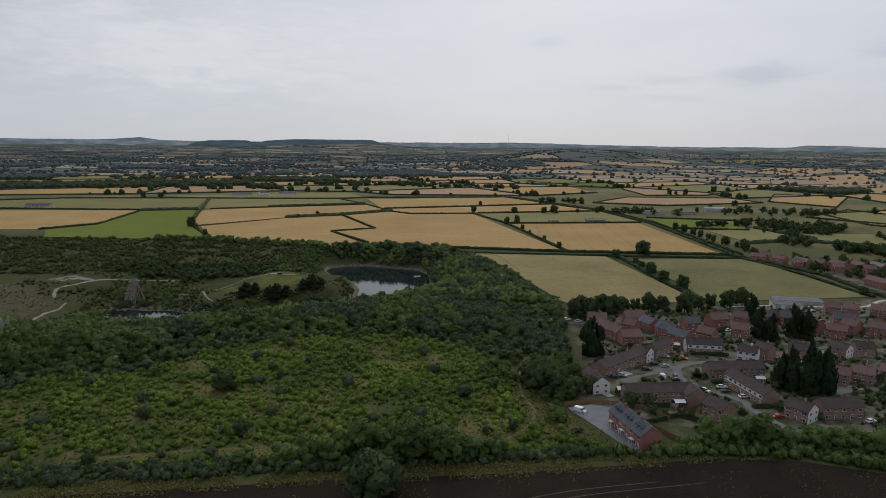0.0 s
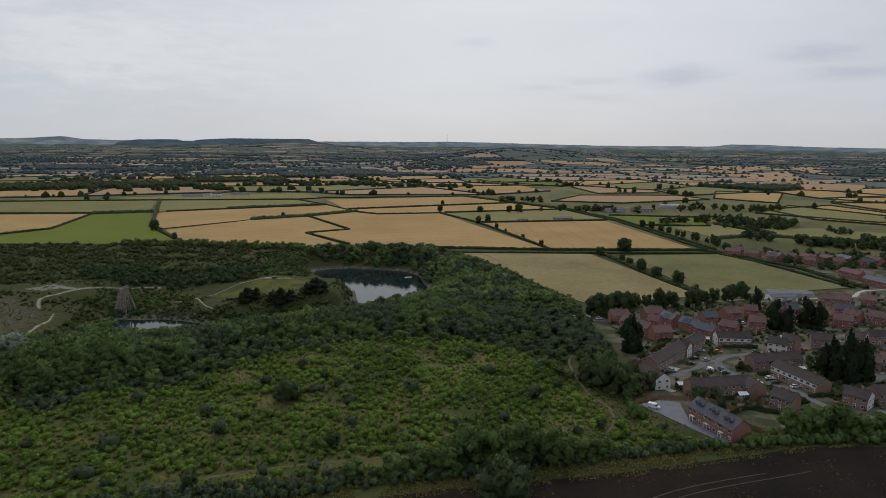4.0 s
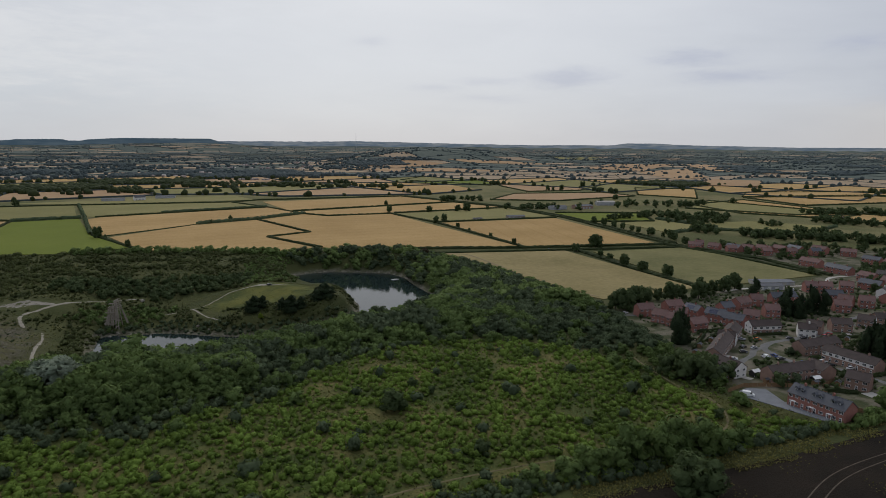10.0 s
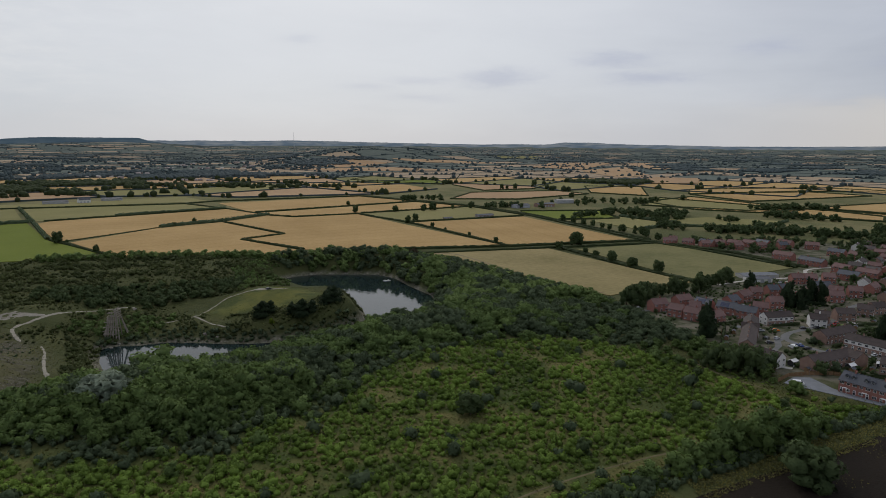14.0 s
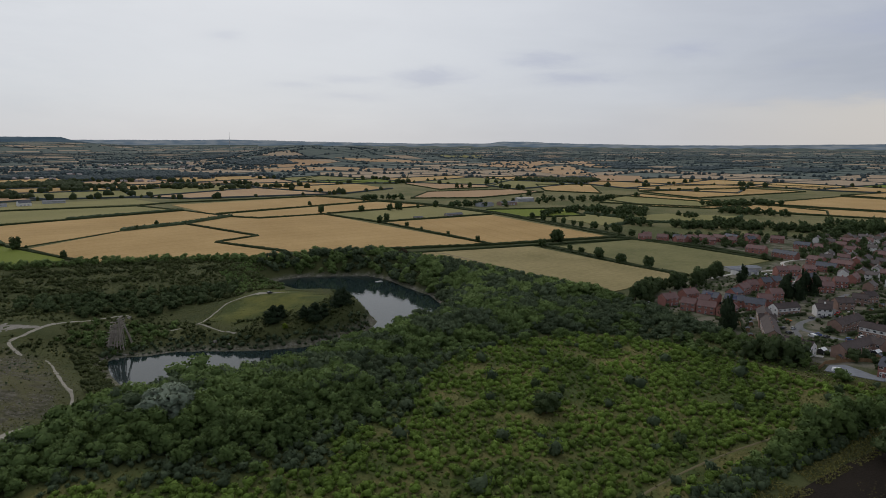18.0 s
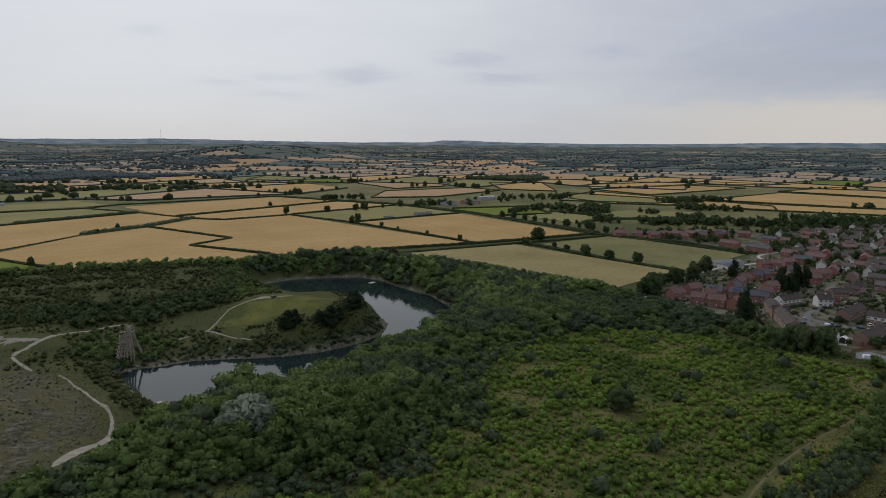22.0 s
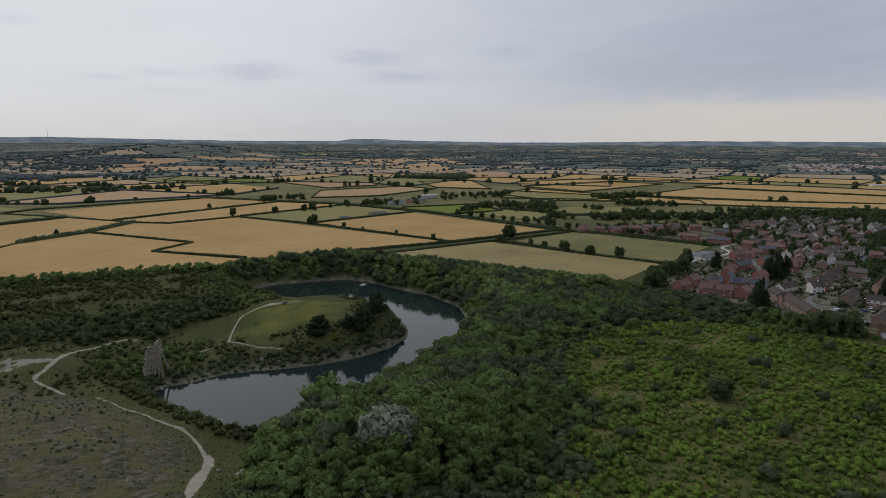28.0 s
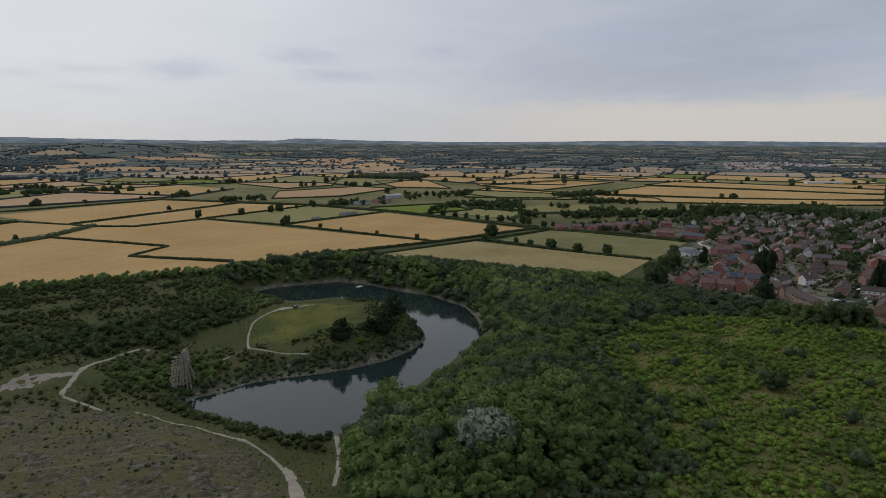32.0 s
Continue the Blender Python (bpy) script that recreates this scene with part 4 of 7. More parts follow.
ribbon("road", M_ASPHALT, 6.0, "grey asphalt estate road", "road", (128, 222), (124, 238), (123, 256), (115, 265), (109, 277), (112, 297), (124, 307), (145, 311), (170, 316), (200, 335), (230, 345), kind="structure")
ribbon("road", M_ASPHALT, 5.0, "grey asphalt cul-de-sac beside parked cars", "road", (113, 300), (106, 298), (98, 290), (88, 284), (80, 278), kind="structure")
ribbon("road", M_ASPHALT, 6.5, "long grey village street with parked cars", "road", (165, 262), (200, 285), (235, 305), (282, 318), (330, 335), (400, 350), (480, 365), kind="structure")
ribbon("road", M_ASPHALT, 5.5, "grey estate road between red brick houses", "road", (60, 392), (82, 386), (100, 374), (112, 358), (140, 364), (175, 366), (210, 376), (250, 398), (300, 430), kind="structure")
ribbon("road", M_CONC, 5.0, "pale lane past a white hall", "road", (195, 436), (230, 442), (290, 440), (330, 465), (420, 460), (520, 470), kind="structure")
ribbon("gravel_path", M_GRAVEL, 3.1, "pale limestone track curving past the quarry", "path", (-232, 557), (-246, 551), (-260, 541), (-274, 523), (-285, 505), (-293, 492), (-291, 479), (-285, 467), kind="structure")
ribbon("gravel_path", M_GRAVEL, 2.5, "pale stony path round the spoil hill", "path", (-274, 462), (-270, 450), (-267, 433), (-262, 407), (-258, 391), (-259, 374), (-264, 358), (-272, 340), kind="structure")
ribbon("gravel_path", M_GRAVEL, 5.5, "bare pale gravel apron where paths meet", "path", (-258, 372), (-263, 360), (-272, 344), (-280, 330), kind="structure", lift=0.16)
ribbon("gravel_path", M_GRAVEL, 2.6, "narrow pale path down to the water", "path", (-229, 381), (-236, 370), (-246, 357), (-262, 338), kind="structure")
ribbon("gravel_path", M_GRAVEL, 2.2, "pale worn path over the grassy headland", "path", (-192, 510), (-181, 530), (-168, 546), (-156, 551), (-147, 550), (-137, 543), (-124, 542), kind="structure")
ribbon("gravel_path", M_GRAVEL, 6.0, "small stony turning place on the headland", "path", (-152, 551), (-145, 549), (-137, 544), kind="structure", lift=0.16)
ribbon("gravel_path", M_GRAVEL, 1.7, "pale worn path along the headland slope", "path", (-210, 510), (-197, 513), (-191, 509), (-185, 498), (-172, 480), kind="structure")
ribbon("gravel_path", M_PATH, 1.6, "faint path over stony spoil", "path", (-340, 420), (-318, 405), (-300, 398), (-288, 388), kind="structure")
ribbon("gravel_path", M_PATH, 1.5, "faint grassy path through scrub", "path", (-130, 186), (-114, 194), (-87, 201), (-56, 205), (-13, 207), (20, 212), (36, 236), (34, 262), (38, 300), (44, 315), kind="structure")
ribbon("gravel_path", M_DUST, 6.0, "dry straw-coloured strip along the meadow edge", "path", (36, 655), (56, 642), (66, 582), (75, 520), (86, 462), (93, 440), kind="structure", lift=0.75)
ribbon("tractor_track", M_TRACK, 1.0, "pale wheel marks across tilled soil", "track", (-10, 150), (28, 173), (72, 184), (111, 193), (131, 192), kind="structure", lift=0.4)
ribbon("tractor_track", M_TRACK, 1.0, "pale wheel marks across tilled soil", "track", (-8, 147), (30, 170), (74, 181), (112, 189), (131, 189), kind="structure", lift=0.4)
ribbon("stony_patch", M_ROCK, 20, "grey stony clearing beside a track", "ground", (-316, 512), (-302, 514), (-290, 514), (-280, 513), kind="structure", lift=0.06)


# ---- trees and bushes ----
def trunk_bm(h, r):
    """A tapered trunk with a few limbs."""
    bm = bmesh.new()

    def limb(a, b, r0, r1):
        a, b = Vector(a), Vector(b)
        m = (b - a).to_track_quat("Z", "Y").to_matrix().to_4x4()
        m.translation = (a + b) / 2
        bmesh.ops.create_cone(bm, segments=6, radius1=r0, radius2=r1, depth=(b - a).length, matrix=m)

    limb((0, 0, -0.4), (0, 0, h * 0.62), r, r * 0.5)
    for k in range(4):
        a = k * 1.6 + 0.4
        limb((0, 0, h * (0.28 + 0.06 * k)), (math.cos(a) * h * 0.2, math.sin(a) * h * 0.2, h * (0.55 + 0.05 * k)), r * 0.45, r * 0.15)
    return bm


def tree_kind(h, half, mat, label, shape="round", lobes=9, leaf_n=60, leaf=0.13, category="tree"):
    """A model tree: trunk and crown under one Empty; copies take its meshes."""
    root = thing("tree", 0, 0, -500, 0, label, category)
    part("trunk", trunk_bm(h, h * 0.022 + 0.08), M_BARK, root, "grey-brown bark")
    v, f = crown_mesh(lobes, leaf_n, leaf * 0.9, shape)
    v = v * np.array([half, half, h / 2, 1 / half, 1 / half, 2 / h])
    v[:, 2] = v[:, 2] * 1.1 - 0.1 * h
    ob = new("crown", mesh_np("crown", v, f, [mat], smooth=True))
    ob.parent = root
    tagged(ob, "dense leafy crown")
    return root


FAR_TREES = []


def plant_far(x, y, h, half):
    """A tree too far off to be told from its neighbours: it joins the village and copse trees."""
    FAR_TREES.append((x, y, hz(x, y) - 0.1 * h, half, half, h / 2, rng.uniform(0, 6.28)))


def plant(kind, x, y, k=1.0, label=""):
    m = pose(x, y, hz(x, y), 0, 0, rng.uniform(0, 360))
    ob = copy_thing(kind, m)
    ob.scale = (k * rng.uniform(0.9, 1.1), k * rng.uniform(0.9, 1.1), k * rng.uniform(0.92, 1.08))
    return tagged(ob, label)


OAK_LABEL = "broad dark green oak standing in a field hedge"
OAKS = [tree_kind(15, 7.5, M_OAK, OAK_LABEL, lobes=12, leaf_n=90, leaf=0.09), tree_kind(14, 6.2, M_OAK, OAK_LABEL, lobes=11, leaf_n=80, leaf=0.1), tree_kind(11, 5.0, M_OAK, OAK_LABEL, lobes=10, leaf_n=80, leaf=0.1)]
WOODTREES = [tree_kind(9, 4.2, M_WOOD, "leafy young broadleaf tree in dense woodland", leaf_n=90, leaf=0.09, lobes=9), tree_kind(7.5, 4.0, M_WOOD, "rounded sallow tree in dense woodland", leaf_n=90, leaf=0.09, lobes=9), tree_kind(10.5, 4.4, M_WOOD, "leafy broadleaf tree in dense woodland", leaf_n=90, leaf=0.09, lobes=10)]
CONIFERS = [tree_kind(17, 6.0, M_CONIFER, "tall dark conifer between houses", "column", 10, 70), tree_kind(11.5, 5.0, M_CONIFER, "dark broad pine on the quarry headland", "column", 9, 90, 0.12)]
POPLAR = tree_kind(18, 4.4, M_CONIFER, "tall dark cypress in a row behind houses", "column", 11, 70)
WILLOW = tree_kind(11.5, 8.0, M_WILLOW, "silver-grey willow rounded above darker scrub", leaf_n=150, lobes=20, leaf=0.1)
GARDEN = [tree_kind(7, 3.4, M_OAK, "leafy garden tree between houses", leaf_n=40, lobes=7), tree_kind(5, 2.6, M_BUSH, "small dark garden tree", leaf_n=40, lobes=6)]
LIME = tree_kind(4.5, 2.2, M_LIME, "small lime-yellow bush on the headland slope", leaf_n=50, lobes=6, category="bush")
RUSSET = tree_kind(10, 6.0, M_RUSSET, "russet-leaved tree above the far bank", leaf_n=60)

plant(OAKS[0], 205, 657, 1.15, "large lone oak at a field corner")
for x, y, k in ((51, 1063, 0.9), (-592, 1288, 0.9), (-553, 1278, 0.8), (-330, 850, 0.95), (-283, 770, 0.75), (117, 1062, 0.75), (165, 1059, 0.75), (182, 1062, 0.9), (223, 1076, 0.7), (256, 1076, 1.0), (106, 925, 0.8), (90, 910, 0.7), (166, 1400, 0.8), (69, 1199, 0.75), (656, 1582, 1.2), (847, 1424, 0.9), (519, 1495, 0.9), (535, 1499, 0.9), (556, 1497, 0.9)):
    plant(OAKS[int(x * 3 + y) % 3], x, y, k)
for x, y, k in ((549, 1224, 0.8), (120, 760, 0.4), (105, 850, 0.5), (110, 815, 0.45), (127, 700, 0.5), (-215, 965, 0.6), (-190, 985, 0.6), (-320, 842, 0.5), (70, 1195, 0.4), (173, 640, 0.7), (182, 604, 0.55), (184, 562, 0.75), (181, 556, 0.8), (183, 528, 0.7), (188, 498, 0.75), (182, 585, 0.5), (0, 690, 0.35), (318, 480, 0.5), (460, 1120, 0.9), (430, 1100, 0.8)):
    plant(OAKS[int(x * 3 + y) % 3], x, y, k)
for x, y in ((309, 859), (312, 835), (316, 815), (318, 796), (319, 775), (318, 757), (324, 738), (328, 718), (326, 692), (330, 705), (435, 886), (432, 866), (436, 846), (440, 825), (434, 805), (428, 782), (420, 845), (445, 700), (452, 690), (349, 745), (335, 660), (322, 665)):
    plant(OAKS[int(x + y) % 3], x, y, rng.uniform(0.55, 0.8), "dark tree in a thick boundary belt")
for x, y in ((85, 403), (95, 408), (105, 411), (115, 416), (128, 420), (136, 417), (146, 420), (160, 418), (173, 427), (182, 431), (90, 398), (122, 424), (196, 436), (208, 440)):
    plant(OAKS[int(x) % 3], x, y, rng.uniform(0.8, 1.0), "dark tree between the houses and the meadow")
for x, y, k in ((75, 318, 1.05), (80, 322, 0.9), (179, 356, 1.0), (183, 350, 0.85), (201, 359, 1.0), (206, 354, 0.9), (200, 409, 0.8)):
    plant(CONIFERS[0], x, y, k)
for x, y in ((148, 271), (150, 265), (154, 262), (158, 263), (162, 264), (166, 268), (152, 270), (160, 270)):
    plant(POPLAR, x, y, rng.uniform(0.85, 1.05))
for x, y, k in ((-149, 482, 1.15), (-143, 486, 0.85), (-124, 473, 1.15), (-129, 478, 0.85), (-117, 476, 0.8), (-100, 489, 1.25), (-105, 484, 0.95), (-95, 496, 0.85)):
    ob = plant(CONIFERS[1], x, y, k)
    ob.scale = (ob.scale[0] * 1.25, ob.scale[1] * 1.25, ob.scale[2] * 0.78)
plant(WILLOW, -223, 309, 1.34)
plant(WILLOW, -207, 324, 0.75, "pale grey-green willow above darker scrub")
plant(LIME, -144, 470, 1.0)
plant(RUSSET, 10, 640, 0.9)
for x, y, k in ((42, 266, 1.2), (48, 259, 1.3), (55, 259, 1.1), (51, 307, 1.0), (76, 247, 0.7), (83, 245, 0.8), (62, 262, 0.8), (58, 275, 0.9), (117, 285, 0.6), (38, 275, 1.1), (46, 272, 1.2)):
    plant(GARDEN[int(x) % 2], x, y, k * 1.5)
plant(OAKS[0], -19, 173, 0.86, "round leafy tree at the edge of a tilled field").scale = (1.2, 1.15, 0.85)
for x, y, k in ((-62, 192, 0.6), (-50, 193, 0.7), (-42, 196, 0.8), (-33, 195, 0.85), (-25, 198, 0.9), (-16, 196, 0.85), (-7, 198, 0.9), (2, 196, 0.8), (10, 199, 0.75), (18, 200, 0.6), (92, 209, 0.7), (101, 210, 0.8), (110, 210, 0.85), (118, 209, 0.75), (127, 208, 0.8), (136, 206, 0.9), (145, 203, 0.9), (154, 200, 0.95), (163, 197, 0.9), (172, 195, 0.9), (182, 192, 0.9)):
    ob = plant(WOODTREES[int(x) % 3], x, y, k * 1.35, "bushy boundary tree beside a tilled field")
    ob.scale = (ob.scale[0] * 1.3, ob.scale[1] * 1.3, ob.scale[2] * 0.95)
ob = plant(OAKS[1], -91, 262, 0.6, "wide dark rounded sallow rising out of the scrub")
ob.scale = (1.0, 0.95, 0.62)
for x, y, k in ((-78, 288, 0.7), (-72, 278, 0.6), (22, 265, 0.8), (-70, 215, 0.9), (-110, 190, 0.8), (26, 222, 0.7)):
    plant(GARDEN[0], x, y, k * 0.95, "rounded sallow rising out of the scrub")

# scrub plain
WOOD = [(-300, 262), *WOOD_EDGE, (46, 242), (58, 250), (62, 290), (66, 330), (74, 395), (82, 430), (72, 500), (56, 590), (30, 655), (0, 688), (-60, 702), (-110, 690), (-128, 660), (-126, 630), (-112, 600), (-126, 570), (-100, 520), (-60, 460), (-100, 400), (-190, 380), (-236, 366), (-250, 345), (-276, 315), (-320, 290)]
BANK = [(-110, 690), (-128, 660), (-126, 630), (-115, 600), (-130, 572), (-158, 560), (-190, 560), (-214, 566), (-247, 560), (-290, 545), (-330, 530), (-520, 560), (-520, 740), (-300, 735), (-262, 740), (-160, 715)]
BUSHES = [bush_mesh(84, 0.15) for _ in range(5)]
LIGHT_BUSHES = [bush_mesh(48, 0.18) for _ in range(4)]
FAR_BUSHES = [bush_mesh(24, 0.25) for _ in range(4)]


def bare(x, y):
    """Where the scrub opens into rough grass."""
    return noise.noise((x / 21.0, y / 21.0, 3.1)) + 0.55 * noise.noise((x / 7.0, y / 7.0, 8.8))


def scrub_rows(area, step, lo, hi, gap, flat=0.9):
    rows = []
    for x, y in spots(area, step):
        b = bare(x, y)
        if b > gap:
            continue
        r = rng.uniform(lo, hi) * (1.0 if b < gap - 0.3 else 0.7)
        rows.append((x, y, 0.0, r * rng.uniform(0.9, 1.2), r * rng.uniform(0.9, 1.2), r * flat * rng.uniform(0.85, 1.35), rng.uniform(0, 6.28)))
    rows = np.array(rows)
    rows = rows[off_paths(rows, 0.3 + 0.45 * hi)]
    rows[:, 2] = height(rows[:, 0], rows[:, 1]) - 0.25
    return rows


def stuff(name, label, category, templates, rows, mat):
    bits = [placed(templates[k], rows[k::len(templates)]) for k in range(len(templates)) if len(rows[k::len(templates)])]
    v, f = join(bits)
    return tagged(new(name, mesh_np(name, v, f, [mat], smooth=True)), label, category, kind="stuff")


rows = scrub_rows(SCRUB, 2.95, 0.75, 2.35, 0.44)
keep = (rows[:, 0] > -260) & (outline_distance(rows[:, 0], rows[:, 1], CLEARING) > 0)
rows = rows[keep]
strip = (np.abs(rows[:, 1] - (207 + (rows[:, 0] + 13) * 0.12)) < 2.0) & (rows[:, 0] < 0)
rows = rows[~strip]
edge_d = outline_distance(rows[:, 0], rows[:, 1], WOOD)
thick = (edge_d < 7 + 12 * field_noise(rows[:, 0], rows[:, 1], 18.0, 2.6)) & (rows[:, 0] < -60)
grown = rows[thick].copy()
grown[:, 3:6] *= 1.3
stuff("thicket", "dull green sallow thicket at the edge of the wood", "scrub", BUSHES, grown, M_BUSH)
rows = rows[~thick]
pick = np.abs(rows[:, 1] - 225) < 16
near_i = np.flatnonzero(pick)[:280]
far_mask = np.ones(len(rows), bool)
far_mask[near_i] = False
stuff("scrub", "dense bright green dogwood and bramble scrub", "scrub", BUSHES, rows[far_mask], M_SCRUB)
BUSH_MESH = [mesh_np("bush", *b, [M_SCRUB], smooth=True) for b in BUSHES]
for k, r in enumerate(rows[near_i]):
    ob = new("bush", BUSH_MESH[k % 5])
    ob.matrix_basis = Matrix.LocRotScale(Vector(r[:3]), Euler((0, 0, r[6])), Vector(r[3:6]))
    tagged(ob, "bright green dogwood bush in dense scrub", "bush", "scrub bushes")
dark = scrub_rows(SCRUB, 27.0, 1.6, 4.2, 0.9, 0.95)
stuff("dark_bushes", "darker rounded sallow bushes dotted through scrub", "bushes", BUSHES, dark[dark[:, 0] > -260], M_BUSH)
rows = scrub_rows(BANK, 4.6, 1.2, 3.6, 0.24, 0.85)
rows = rows[outline_distance(rows[:, 0], rows[:, 1], LAKE) > 6]
stuff("bank_scrub", "dull olive thorn scrub on the quarry bank", "scrub", FAR_BUSHES, rows, M_BANK)

# woodland belts round the water
# the headland and the shore west of the far arm carry low growth only
OPEN_LAND = [(-200, 500), (-160, 566), (-150, 600), (-146, 664), (-108, 676), (-92, 600), (-64, 526), (-68, 486), (-110, 452), (-194, 470)]
CROWNS = [crown_mesh(6, 38, 0.12) for _ in range(5)]
NEAR_CROWNS = [crown_mesh(8, 48, 0.1) for _ in range(5)]


def wood_rows(area, step, lo, hi):
    p = spots(area, step)
    d = outline_distance(p[:, 0], p[:, 1], LAKE)
    p = p[d > 3.5]
    p = p[outline_distance(p[:, 0], p[:, 1], OPEN_LAND) > 0]
    p = p[np.hypot(p[:, 0] + 223, p[:, 1] - 309) > 9]
    p = p[off_paths(p, np.where(p[:, 0] < -215, 5.0, 2.0))]
    h = rng.uniform(lo, hi, len(p)) * 0.93
    w = h * rng.uniform(0.50, 0.68, len(p))
    return np.stack([p[:, 0], p[:, 1], height(p[:, 0], p[:, 1]) - 0.12 * h, w, w, h / 2, rng.uniform(0, 6.28, len(p))], 1)


rows = wood_rows(WOOD, 6.2, 7, 12)
fringe = wood_rows(SCRUB, 7.0, 4, 8)
d = outline_distance(fringe[:, 0], fringe[:, 1], WOOD)
fringe = fringe[(d > 0) & (rng.random(len(d)) < np.clip(0.55 - d / 42, 0, 1)) & (fringe[:, 0] > -215)]
rows[:, 3:6] *= np.clip(1.25 - (rows[:, 1] - 330) / 900, 0.8, 1.25)[:, None]
rows[:, 3:6] *= np.where((outline_distance(rows[:, 0], rows[:, 1], LAKE) < 28) & (rows[:, 1] < 430), np.where(rows[:, 0] < -110, 1.38, 0.8), 1.0)[:, None]
rows[:, 3:6] *= np.where((rows[:, 0] > 14) & (rows[:, 1] < 430), 0.62, 1.0)[:, None]
rows[:, 3:6] *= np.clip(0.5 + outline_distance(rows[:, 0], rows[:, 1], FIELDS[12]) / 50, 0.5, 1.0)[:, None]
rows[:, 3:6] *= np.clip(0.42 + outline_distance(rows[:, 0], rows[:, 1], SCRUB) / 45, 0.42, 1.0)[:, None]
near_i = np.flatnonzero((rows[:, 1] < 345) & (rows[:, 0] > -240))[:130]
mask = np.ones(len(rows), bool)
mask[near_i] = False
close = mask & (rows[:, 1] < 430)
sallow = field_noise(rows[:, 0], rows[:, 1], 22.0, 6.0) + rng.normal(0, 0.18, len(rows)) > np.where((rows[:, 0] > 10) & (rows[:, 1] < 420), -0.35, np.where(rows[:, 1] < 345, np.where(rows[:, 0] < -190, 0.22, -0.16), 0.04))
stuff("wood_fringe", "young trees spreading from the wood into scrub", "woodland", CROWNS, fringe, M_WOOD)
stuff("near_woodland", "dense leafy broadleaf wood beside the scrub", "woodland", NEAR_CROWNS, rows[close & ~sallow], M_WOOD)
stuff("sallow_woodland", "grey-green sallow thicket beside the scrub", "woodland", NEAR_CROWNS, rows[close & sallow], M_BUSH)
stuff("woodland", "dense dark green broadleaf woodland round the lake", "woodland", CROWNS, rows[mask & ~close & ~sallow], M_GROVE)
stuff("dark_woodland", "darker trees in the woodland round the lake", "woodland", CROWNS, rows[mask & ~close & sallow], M_BUSH)
for k, r in enumerate(rows[near_i]):
    ob = plant(WOODTREES[k % 3], r[0], r[1], r[5] / 4.6)
    ob.scale = (ob.scale[0] * 1.25, ob.scale[1] * 1.25, ob.scale[2] * 0.9)
rows = scrub_rows([*WOOD_EDGE[:9], (-100, 375), (-180, 376), (-232, 360), (-250, 330), (-272, 300)], 4.2, 1.2, 2.6, 0.9, 1.0)
stuff("understorey", "dark bramble and sallow under the wood's edge", "scrub", LIGHT_BUSHES, rows, M_BUSH)
EDGE = [(-110, 688), (-160, 712), (-262, 735), (-330, 742), (-330, 726), (-262, 722), (-170, 700), (-118, 678)]
SHORE_WEST = [(-158, 562), (-118, 585), (-112, 610), (-124, 640), (-122, 664), (-105, 676), (-130, 690), (-160, 640)]
rows = scrub_rows(SHORE_WEST, 3.4, 1.2, 2.4, 0.7)
stuff("shore_scrub", "low green bushes above the far arm of the lake", "scrub", LIGHT_BUSHES, rows[outline_distance(rows[:, 0], rows[:, 1], LAKE) > 3], M_WOOD)
rows = wood_rows(EDGE, 6.0, 5, 9)
stuff("woodland_edge", "ragged line of trees above the quarry bank", "woodland", CROWNS, rows, M_GROVE)
rows = wood_rows([(-300, 560), (-250, 548), (-215, 552), (-190, 562), (-128, 575), (-120, 600), (-200, 600), (-300, 590)], 6.0, 5, 8)
stuff("quarry_trees", "dark trees at the foot of the quarry bank", "woodland", CROWNS, rows, M_OAK)
rows = wood_rows([(-262, 540), (-230, 535), (-200, 520), (-215, 492), (-232, 478), (-258, 490), (-275, 500)], 6.5, 3, 6)
stuff("quarry_bushes", "mixed bushes round the old quarry workings", "scrub", CROWNS, rows, M_WOOD)
rows = scrub_rows([(-262, 470), (-246, 480), (-246, 440), (-238, 405), (-228, 384), (-240, 372), (-254, 400), (-256, 430)], 3.0, 1.0, 2.4, 0.6)
stuff("shore_bushes", "bushes between the gravel path and the water", "scrub", LIGHT_BUSHES, rows, M_BANK)
rim = [(-252, 474), (-246, 492), (-224, 490), (-205, 494), (-190, 488), (-170, 476), (-140, 466), (-110, 470), (-84, 486), (-74, 478), (-110, 452), (-160, 456), (-200, 474), (-238, 484)]
rows = scrub_rows(rim, 3.3, 1.0, 2.4, 0.35, 1.0)
d = outline_distance(rows[:, 0], rows[:, 1], LAKE)
keep = (d > 2.0) & (np.hypot(rows[:, 0] + 238, rows[:, 1] - 495) > 8)
stuff("rim_bushes", "dark bushes overhanging the quarry rim", "scrub", LIGHT_BUSHES, rows[keep], M_BUSH)
rows = scrub_rows([(-205, 505), (-196, 480), (-178, 470), (-112, 461), (-84, 472), (-73, 500), (-74, 550), (-88, 560), (-92, 520), (-118, 502), (-160, 500), (-186, 514)], 2.8, 0.7, 2.1, 0.12)
rows = rows[outline_distance(rows[:, 0], rows[:, 1], LAKE) > 1.5]
stuff("headland_bushes", "low thorn bushes on the headland slope", "scrub", LIGHT_BUSHES, rows, M_BANK)
rows = scrub_rows([(-330, 535), (-300, 552), (-245, 560), (-200, 550), (-196, 520), (-210, 495), (-240, 484), (-262, 470), (-290, 462), (-330, 490)], 4.0, 0.8, 2.1, 0.22)
rows = rows[outline_distance(rows[:, 0], rows[:, 1], [(-310, 500), (-290, 500), (-276, 516), (-290, 520)]) > 0]
stuff("track_bushes", "dull green bushes beside the limestone track", "scrub", LIGHT_BUSHES, rows, M_BANK)
